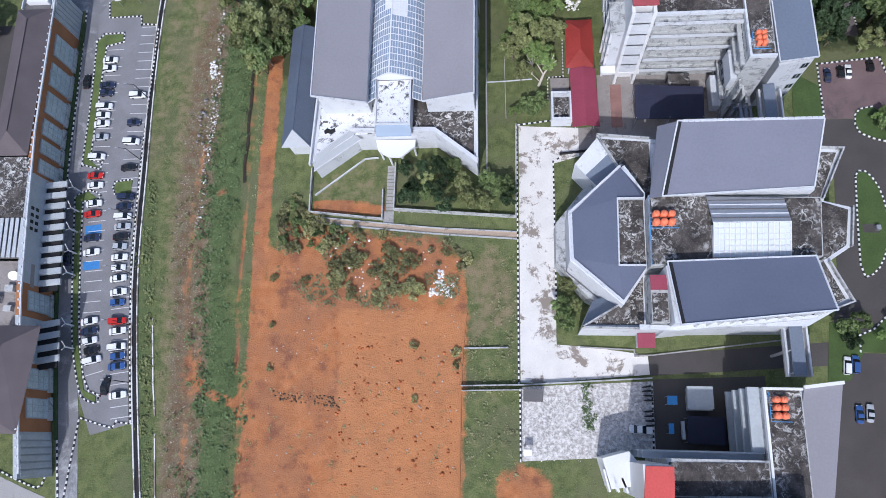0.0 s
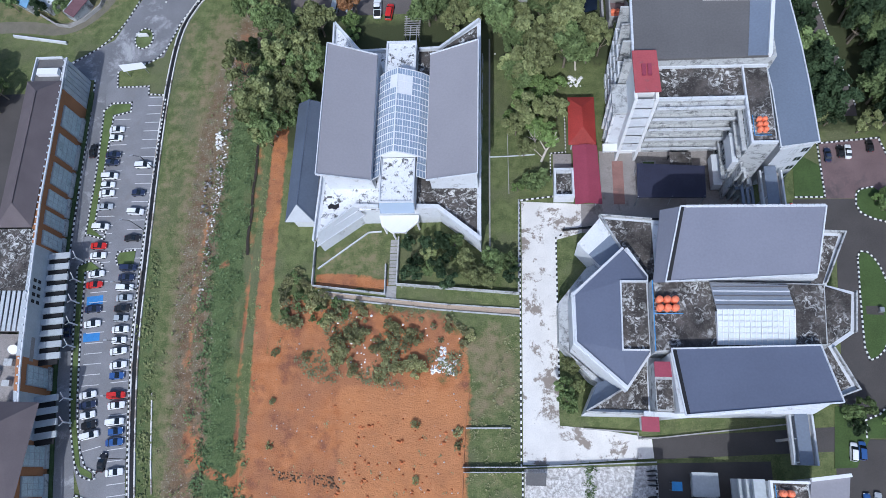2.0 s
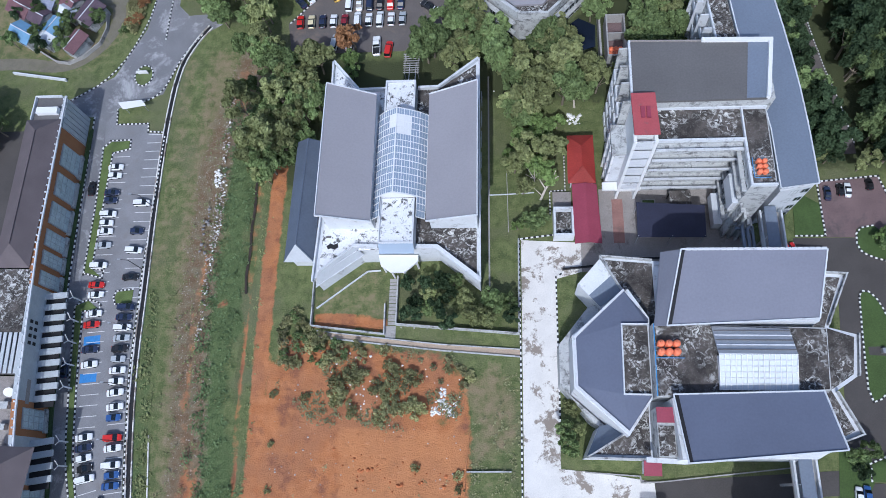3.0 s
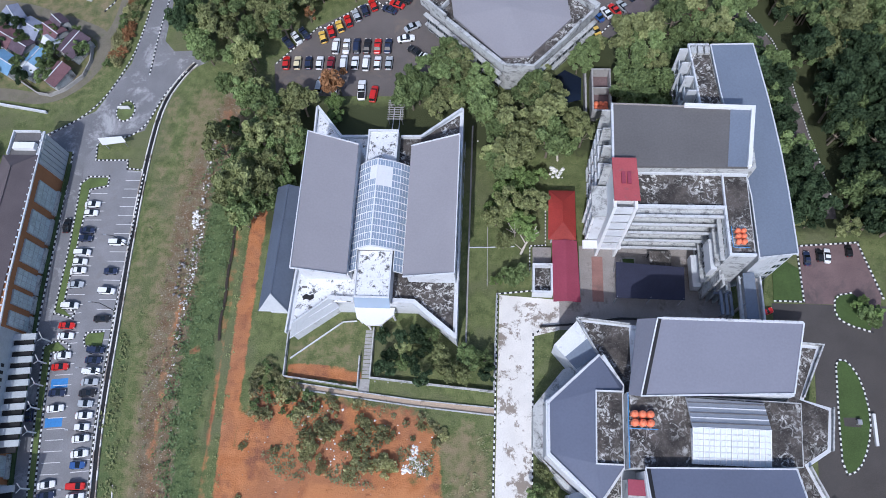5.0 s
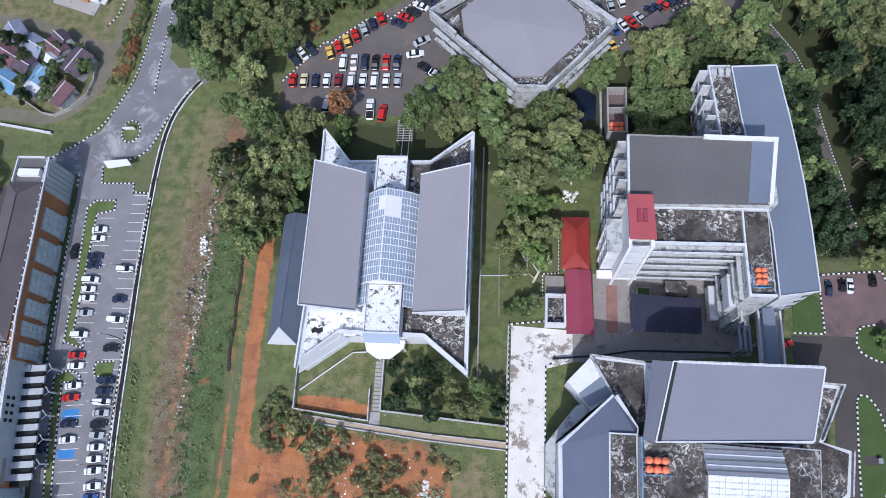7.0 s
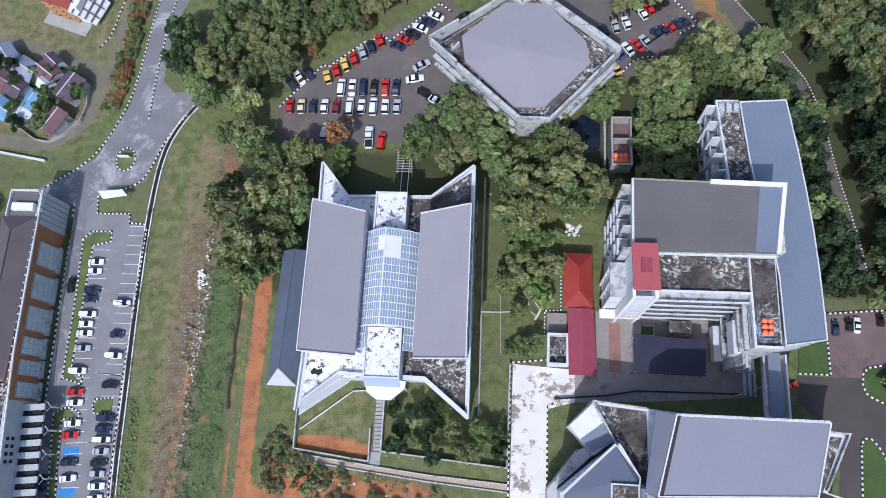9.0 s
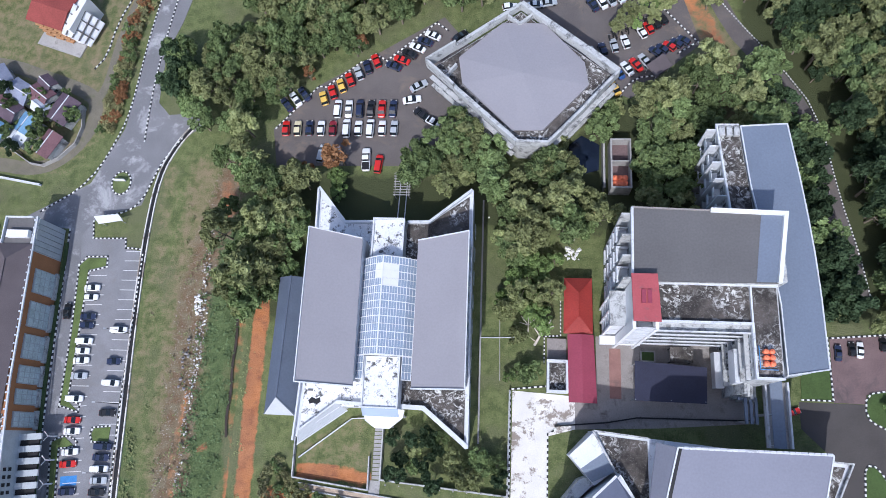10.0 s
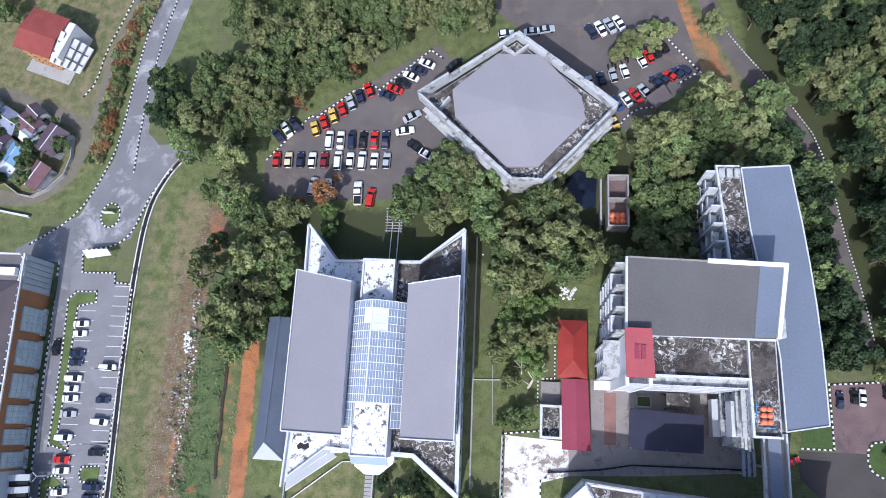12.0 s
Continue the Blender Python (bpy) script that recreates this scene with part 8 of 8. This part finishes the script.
# ---- the south-east block ----
def south_block():
    b = thing("south_block", "stained white block with a red stair roof and mouldy flat slabs", "building")
    bm = bmesh.new()
    box(bm, 22.3, -12.6, 0, 36.0, -7.6, 15.6)
    part("wall", bm, WHITE_DIRTY, b)
    bm = bmesh.new()
    prism(bm, [(22.6, -12.5), (35.8, -12.2), (35.8, -7.9), (22.6, -8.1)], 15.5, 15.7)
    part("roof_slab", bm, SLAB_MOULD, b, "roof slab black with mould")
    bm = bmesh.new()
    slab(bm, [(22.3, -26, 18.6), (40, -26, 18.6), (40, -12.4, 18.6), (22.3, -13.0, 18.6)], 0.5)
    part("roof", bm, ROOF_BLUE, b, "blue-grey metal roof")
    bm = bmesh.new()
    box(bm, 22.6, -25.8, 0, 39.8, -13.0, 18.1)
    part("wall", bm, WHITE, b)
    for f in range(4):
        bm = bmesh.new()
        box(bm, 19.5, -7.7, 2.8 + f * 3.4, 36.0, -6.6, 3.1 + f * 3.4)
        part("gallery_floor", bm, STEEL_PANEL, b)
        bm = bmesh.new()
        box(bm, 19.5, -6.75, 3.1 + f * 3.4, 36.0, -6.6, 4.0 + f * 3.4)
        part("gallery_rail", bm, STEEL_PANEL, b)
    # west stair with a red roof and white end walls
    bm = bmesh.new()
    box(bm, 18.6, -13.2, 0, 22.3, -8.4, 18.4)
    tower = part("stair_tower", bm, WHITE_CLEAN, b)
    bm = bmesh.new()
    slab(bm, [(18.3, -14, 19.2), (22.3, -14, 19.2), (22.6, -8.6, 18.8), (18.9, -8.6, 18.8)], 0.3)
    part("roof", bm, ROOF_RED, tower, "bright red metal roof")
    bm = bmesh.new()
    prism(bm, [(14.6, -8.0), (18.6, -6.9), (20.0, -8.6), (18.6, -12), (15.8, -12.4)], 0, 7.6)
    part("side_block", bm, WHITE_CLEAN, b)
    for k in range(3):
        bm = bmesh.new()
        beam(bm, (14.8 + 1.3 * k, -9.6 - 0.6 * k, 6.5), (15.6 + 1.3 * k, -12.8, 6.5), 0.3, 2.2)
        part("fin", bm, WHITE_CLEAN, b)
    # east arm
    bm = bmesh.new()
    box(bm, 36.2, -13, 0, 41.6, 2.2, 14.6)
    part("wall", bm, WHITE_DIRTY, b)
    bm = bmesh.new()
    prism(bm, [(36.6, -12.6), (41.4, -12.6), (41.4, 2.0), (36.8, 2.0)], 14.5, 14.68)
    part("roof_slab", bm, SLAB_MOULD, b, "roof slab black with mould")
    parapet("parapet", [(36.4, -12.6), (36.4, 2.1), (41.6, 2.1)], 14.6, 15.3, 0.35, WHITE_CLEAN, b)
    for z in (2.8, 6.2, 9.6, 12.8):
        bm = bmesh.new()
        box(bm, 34.6, -6.6, z, 36.2, 2.4, z + 0.7)
        part("gallery", bm, STEEL_PANEL, b)
    for f in range(4):
        for k in range(4):
            window(b, "window", Matrix.Translation((36.18, -5.4 + k * 2.1, 1.0 + f * 3.4)) @ Matrix.Rotation(radians(90), 4, "Z"), 1.3, 1.6)
    bm = bmesh.new()
    slab(bm, [(40.0, -13.3, 13.0), (45.0, -13.3, 12.6), (48.2, 3.2, 12.6), (42.6, 2.4, 13.0)], 0.3)
    slab(bm, [(38.0, -26, 13.0), (42.6, -26, 12.6), (45.0, -13.3, 12.6), (40.0, -13.3, 13.0)], 0.3)
    part("roof", bm, ROOF_GREY, b, "grey metal roof")
    bm = bmesh.new()
    prism(bm, [(40.4, -13.3), (44.6, -13.3), (47.8, 2.8), (42.6, 2.2)], 0, 12.5)
    part("wall", bm, WHITE, b)
    bm = bmesh.new()
    beam(bm, (42.6, 2.5, 13.1), (48.3, 3.3, 12.7), 0.5, 0.4)
    part("verge", bm, WHITE_CLEAN, b)


south_block()
tank_group(37.8, -1.6, 14.9, 2, 3, 1.0, 1.1, 0.88)


def yard_things():
    c = thing("container_shed", "pale grey flat-roofed shed in the service yard", "shed")
    bm = bmesh.new()
    box(bm, 29.2, -0.5, 0, 32.6, 3.0, 2.9)
    part("body", bm, WHITE_DIRTY, c)
    bm = bmesh.new()
    box(bm, 28.8, -0.3, 2.9, 32.8, 3.2, 3.05)
    part("roof", bm, STEEL_PANEL, c)
    s = thing("dark_canopy", "black shade canopy in the service yard", "canopy")
    bm = bmesh.new()
    slab(bm, [(28.4, -5.6, 3.0), (34.2, -5.8, 3.0), (34.2, -1.6, 3.2), (28.6, -1.4, 3.2)], 0.1)
    part("sheet", bm, CANOPY_DARK, s)
    for x, y in ((28.6, -5.4), (34.0, -5.6), (34.0, -1.9), (28.8, -1.7)):
        bm = bmesh.new()
        pole(bm, (x, y, 0), (x, y, 3.0), 0.06, 0.06, 6)
        part("post", bm, STEEL, s)
    bm = bmesh.new()
    box(bm, 28.0, -5.0, 0.9, 28.3, -2.2, 2.2)
    part("panel", bm, WHITE, s)
    for x, y, w, l, mat, nm, lab in ((26.6, 1.0, 1.6, 1.4, BLUE_TARP, "market_stall", "blue covered stall in the service yard"), (26.2, -3.4, 0.8, 1.6, BLUE_TARP, "market_stall", "blue covered stall in the service yard"),
                                     (4.6, 1.4, 3.2, 2.0, ROOF_DARK, "lean_to", "dark lean-to roof by the yard wall"), (3.6, -7.6, 1.3, 1.0, WHITE_CLEAN, "white_hut", "tiny white hut at the yard's corner")):
        t = thing(nm, lab, "stall" if "stall" in nm else "shed", at=(x, y, 0))
        bm = bmesh.new()
        slab(bm, [(-w / 2, -l / 2, 2.2), (w / 2, -l / 2, 2.2), (w / 2, l / 2, 2.4), (-w / 2, l / 2, 2.4)], 0.08)
        part("roof", bm, mat, t)
        for sx in (-1, 1):
            for sy in (-1, 1):
                bm = bmesh.new()
                pole(bm, (sx * (w / 2 - 0.1), sy * (l / 2 - 0.1), 0), (sx * (w / 2 - 0.1), sy * (l / 2 - 0.1), 2.2), 0.05, 0.05, 6)
                part("post", bm, STEEL, t)


yard_things()


def motorcycle(x, y, turn):
    m = thing("motorcycle", "parked dark motorcycle beside the yard kerb", "motorcycle", "parked motorcycles", at=(x, y, 0.04), turn=turn)
    for wx in (-0.6, 0.6):
        bm = bmesh.new()
        pole(bm, (wx, -0.06, 0.29), (wx, 0.06, 0.29), 0.29, 0.29, 10)
        part("wheel", bm, RUBBER, m)
    bm = bmesh.new()
    loft(bm, [car_section(-0.75, 0.10, 0.55, 0.8, 0.05), car_section(-0.1, 0.16, 0.5, 0.85, 0.06), car_section(0.35, 0.16, 0.45, 0.85, 0.06), car_section(0.62, 0.12, 0.6, 1.0, 0.05)])
    part("body", bm, BLACK, m)
    bm = bmesh.new()
    pole(bm, (0.55, -0.35, 1.05), (0.55, 0.35, 1.05), 0.025, 0.025, 6)
    part("handlebar", bm, STEEL, m)
    return m


first = motorcycle(23.2, 3.2, 8)
for k in range(7):
    copy_thing(first, pose(23.2 + 0.1 * (k % 3), 2.5 - k * 0.75 - (1.0 if k > 2 else 0), 0.04, 0, 0, 5 - 3 * (k % 3)))
for k in range(14):
    copy_thing(first, pose(20.6 + 0.62 * k, 120.6 + 0.32 * k + 0.8 * (k % 2), 0.04, 0, 0, 100 + 7 * (k % 3)))
for k in range(16):
    copy_thing(first, pose(58.4 - 0.02 * k + 0.5 * (k % 2), 74 + 1.05 * k, 0.04, 0, 0, 20 + 9 * (k % 3)))

kerb("kerb", [(24.0, 3.8), (23.9, -1), (23.7, -7)], 0.7)
kerb("kerb", [(2.5, 2.6), (2.5, -8.8)], 0.7)

# ---- walls, fences and the walled walk south of the library ----
def wall_run(name, line, h, w, mat, label, z0=0.0):
    bm = bmesh.new()
    wall_along(bm, line, w, z0, z0 + h)
    return tagged(part(name, bm, mat), label, "wall", kind="structure")


wall_run("garden_wall", [(-35.8, 42.4), (-35.7, 33.9), (-22.1, 32.4), (-22.2, 38)], 1.0, 0.22, WHITE_DIRTY, "low pale wall round the lawn")
wall_run("garden_wall", [(-35.0, 37.2), (-25.9, 44.3), (-23.4, 44.5)], 0.5, 0.16, WHITE, "low white kerb wall beside the library")
wall_run("garden_wall", [(-20.0, 43.2), (-20.0, 34.2), (2.0, 32.6), (2.1, 50.4)], 1.2, 0.25, WHITE_DIRTY, "pale wall round the planted garden")
wall_run("walk_edge", [(-34.6, 33.0), (-22.2, 31.7), (-12, 30.7), (2.2, 29.9)], 0.35, 0.18, WHITE_DIRTY, "pale edge of the walk")
wall_run("walk_edge", [(-34.4, 31.9), (-22.2, 30.6), (-12, 29.6), (2.2, 28.6)], 0.35, 0.22, WHITE_DIRTY, "pale edge of the walk")
wall_run("field_wall", [(-7.4, 2.9), (3.0, 3.2), (24.0, 4.6)], 0.9, 0.18, WHITE_DIRTY, "low pale wall beside the field")
wall_run("field_wall", [(-7.2, 2.1), (3.0, 2.4)], 0.9, 0.14, WHITE_DIRTY, "low pale wall beside the field")
wall_run("field_wall", [(-6.9, 9.2), (0.6, 9.4)], 0.5, 0.22, WHITE_DIRTY, "low pale wall across the grass")
wall_run("field_edge", [(-7.4, -30), (-7.3, 2), (-7.1, 9), (-6.5, 15.5)], 0.3, 0.16, TERRACOTTA, "red brick edge of the earth field")
wall_run("hall_kerb", [(12.6, 9.6), (21.4, 9.2), (21.5, 8.2), (24.6, 8.4), (48, 11.4)], 0.35, 0.2, CONCRETE, "concrete kerb wall south of the hall")
wall_run("court_wall", [(10.0, 44.6), (19, 45.6), (24.0, 46.6), (43, 46.9)], 0.6, 0.25, BLACK, "dark low wall along the courtyard")
bm = bmesh.new()
strip(bm, [(-34.4, 31.95), (-22.2, 30.65), (-12, 29.65), (2.2, 28.65)], [(-34.6, 32.95), (-22.2, 31.65), (-12, 30.65), (2.2, 29.85)], -0.1, 0.06)
structure("garden_walk", bm, material("buff_paving", (0.42, 0.33, 0.25), 0.9, 0.0, 0.15, 0.5, 6.0, (0.2, 0.17, 0.13), 0.3, 0.5, 0.2), "buff paved walk between low walls", "path")
bm = bmesh.new()
box(bm, -22.0, 31.7, -0.1, -20.1, 34.0, 0.07)
structure("gate_paving", bm, CONCRETE, "concrete paving at the garden gate", "pavement")
bm = bmesh.new()
for k in range(13):
    box(bm, -21.6, 34.2 + k * 0.68, -0.05, -20.3, 34.75 + k * 0.68, 0.08)
structure("stepping_slabs", bm, CONCRETE, "row of concrete slabs leading to the porch", "path")
bm = bmesh.new()
for k in range(9):
    box(bm, -19.0 + k * 2.35, 33.35 - k * 0.09, 1.2, -18.8 + k * 2.35, 33.55 - k * 0.09, 1.6)
tagged(part("wall_posts", bm, CONCRETE), "short posts on the garden wall", "posts", kind="structure")
wall_run("east_drain", [(-3.6, 86), (-3.4, 60), (-3.2, 41)], 0.2, 0.3, CONCRETE, "concrete edge along the library's east side")
wall_run("pipe_run", [(-3.4, 59.6), (0.2, 59.7), (5.2, 60.0)], 0.25, 0.14, WHITE, "white pipe across the grass")
wall_run("pipe_run", [(0.3, 52), (0.0, 65)], 0.15, 0.12, CONCRETE, "narrow concrete edge in the grass")
wall_run("west_edge", [(-63.4, 14), (-61.6, 2), (-60.6, -3)], 0.2, 0.22, CONCRETE_BRIGHT, "broken pale concrete edge in the grass")
wall_run("west_edge", [(-60.2, -6), (-58.2, -20)], 0.2, 0.22, CONCRETE_BRIGHT, "broken pale concrete edge in the grass")
wall_run("trellis_path", [(-20.2, 79), (-19.9, 90)], 0.15, 0.16, WHITE, "pale edge of the northern path")
wall_run("trellis_path", [(-18.8, 79), (-18.6, 90)], 0.15, 0.16, WHITE, "pale edge of the northern path")
pergola = thing("pergola", "grey slatted pergola over the northern path", "pergola")
for k in range(9):
    bm = bmesh.new()
    beam(bm, (-20.9, 86.2 + k * 0.55, 2.2), (-17.6, 86.2 + k * 0.55, 2.2), 0.14, 0.14)
    part("slat", bm, CONCRETE, pergola)
for x in (-20.6, -17.9):
    bm = bmesh.new()
    beam(bm, (x, 86, 2.05), (x, 90.8, 2.05), 0.14, 0.14)
    part("rail", bm, CONCRETE, pergola)
    for y in (86.2, 90.6):
        bm = bmesh.new()
        beam(bm, (x, y, 0), (x, y, 2.0), 0.14, 0.14)
        part("post", bm, CONCRETE, pergola)


# ---- rubbish, stones and dead wood ----
def stones(name, poly, count, size, mat, label, cat, seed):
    """Many loose lumps over a plan polygon, one mesh."""
    rng = random.Random(seed)
    bm = bmesh.new()
    xs, ys = [p[0] for p in poly], [p[1] for p in poly]
    made = 0
    while made < count:
        x, y = rng.uniform(min(xs), max(xs)), rng.uniform(min(ys), max(ys))
        if inside(np.array([x]), np.array([y]), poly)[0] < 0:
            continue
        made += 1
        r = size * rng.uniform(0.35, 1.3)
        pts = [bm.verts.new((x + r * math.cos(a * 1.257) * rng.uniform(0.6, 1.2), y + r * math.sin(a * 1.257) * rng.uniform(0.6, 1.2), 0.0)) for a in range(5)]
        top = bm.verts.new((x + rng.uniform(-0.2, 0.2) * r, y + rng.uniform(-0.2, 0.2) * r, r * rng.uniform(0.5, 1.0)))
        for i in range(5):
            bm.faces.new((pts[i], pts[(i + 1) % 5], top))
    return tagged(part(name, bm, mat), label, cat, kind="stuff")


stones("rubble", [(-57.8, 84), (-56.4, 84), (-56.4, 66), (-55.6, 56), (-56.4, 45), (-56.6, 31), (-57.6, 31), (-57.8, 45), (-57.8, 66)], 330, 0.2, STONE, "pale rubble scattered along the gully", "rubble", 1)
stones("rubble", [(-40, 25), (-42, 8), (-39, -18), (-8, -18), (-8, 16), (-30, 19)], 150, 0.16, STONE, "pale stones scattered on the red earth", "stones", 2)
stones("earth_clods", [(-30, 14), (-30, -14), (-8, -14), (-8, 8)], 170, 0.35, EARTH_RED, "clods and tyre-churned lumps of red earth", "earth clods", 3)
stones("earth_clods", [(-40, 1.6), (-28, 0.6), (-28, -1.2), (-40, 0.2)], 90, 0.25, material("dark_clods", (0.16, 0.10, 0.06), 0.95, bump=0.3), "dark clods in a low ridge", "earth clods", 4)
stones("litter", [(-36, 30), (-8, 27), (-8, 18), (-30, 18.5)], 60, 0.22, RUBBISH, "pale litter among the scrub", "litter", 5)
stones("litter", [(3, -9), (16, -9), (22, -8), (22, 3), (3, 2)], 420, 0.10, CONCRETE_BRIGHT, "pale chippings over the yard", "chippings", 6)
stones("rubbish_heap", [(-13.2, 19.4), (-12, 20.0), (-11.6, 23.2), (-10.8, 22.8), (-10.6, 20.6), (-8.4, 20.6), (-9.4, 19.2), (-8.8, 17.4), (-11.2, 18.6), (-13.6, 18.2)], 120, 0.30, RUBBISH, "heap of white plastic rubbish on the earth", "rubbish", 7)
stones("litter", [(2, 85), (-4, 82), (8, 84), (10, 80)], 14, 0.3, RUBBISH, "white litter on the grass", "litter", 8)
stones("rubbish_heap", [(11.8, 74.6), (14.4, 74.6), (14.4, 76.6), (12.2, 77)], 30, 0.4, RUBBISH, "small heap of white rubbish on the grass", "rubbish", 9)


def dead_tree(x, y, turn, size):
    t = thing("dead_tree", "bleached dead tree without leaves", "tree", "dead trees", at=(x, y, 0), turn=turn)
    bm = bmesh.new()
    pole(bm, (0, 0, -0.1), (0.5 * size, 0.6 * size, 2.4 * size), 0.14 * size, 0.10 * size, 7)
    part("trunk", bm, BLEACHED, t)
    for k, (dx, dy, dz) in enumerate(((1.4, 1.8, 4.0), (-0.6, 1.9, 3.8), (1.9, 0.6, 3.4), (0.3, 2.4, 4.3))):
        bm = bmesh.new()
        pole(bm, (0.5 * size, 0.6 * size, 2.3 * size), (dx * size, dy * size, dz * size), 0.09 * size, 0.02, 6)
        part("branch", bm, BLEACHED, t)


dead_tree(13.4, 78.4, 60, 1.5)
fallen = thing("dead_tree", "leaning bleached dead tree with a forked trunk", "tree", "dead trees", at=(6.4, 58.6, 0))
for nm, a, b, r0, r1 in (("trunk", (0, 0, -0.1), (0.9, 1.5, 1.8), 0.26, 0.2), ("branch", (0.85, 1.4, 1.7), (2.0, 2.6, 3.0), 0.19, 0.14), ("branch", (1.95, 2.55, 2.9), (3.2, 2.9, 4.0), 0.13, 0.05),
                         ("branch", (1.95, 2.55, 2.9), (2.7, 4.0, 4.2), 0.13, 0.05), ("branch", (0.85, 1.4, 1.7), (-0.9, 3.6, 3.6), 0.14, 0.04), ("branch", (0.3, 0.5, 0.6), (-1.2, 1.2, 2.2), 0.1, 0.03)):
    bm = bmesh.new()
    pole(bm, a, b, r0, r1, 7)
    part(nm, bm, BLEACHED, fallen)
dead_tree(5.2, 61.0, 40, 1.0)
dead_tree(7.6, 62.5, 200, 0.9)

stones("litter", [(-57.4, 78), (-56.6, 78), (-56.4, 66), (-55.2, 60), (-56.4, 48), (-56.4, 33), (-57.0, 33), (-57.2, 48), (-56.8, 60), (-57.6, 66)], 75, 0.24, RUBBISH, "white litter strung along the gully", "litter", 10)
stones("litter", [(-58.6, 65.6), (-57.2, 66.4), (-57.0, 63.0), (-58.0, 61.8)], 40, 0.3, RUBBISH, "small heap of white litter in the gully", "litter", 12)
stones("rubble", [(-59.6, 60), (-57.4, 60), (-57.4, 48), (-59.4, 48)], 24, 0.34, material("grey_slabs", (0.24, 0.23, 0.23), 0.9), "grey broken slabs in the gully", "rubble", 11)
wall_run("lawn_wall", [(64.9, 26.4), (65.1, 31.6)], 0.6, 0.45, WHITE_CLEAN, "low white wall at the lawn's edge")
bm = bmesh.new()
box(bm, 62.2, 29.7, 0.15, 62.9, 30.5, 0.9)
tagged(part("utility_box", bm, STEEL), "grey utility box on the lawn", "utility box")
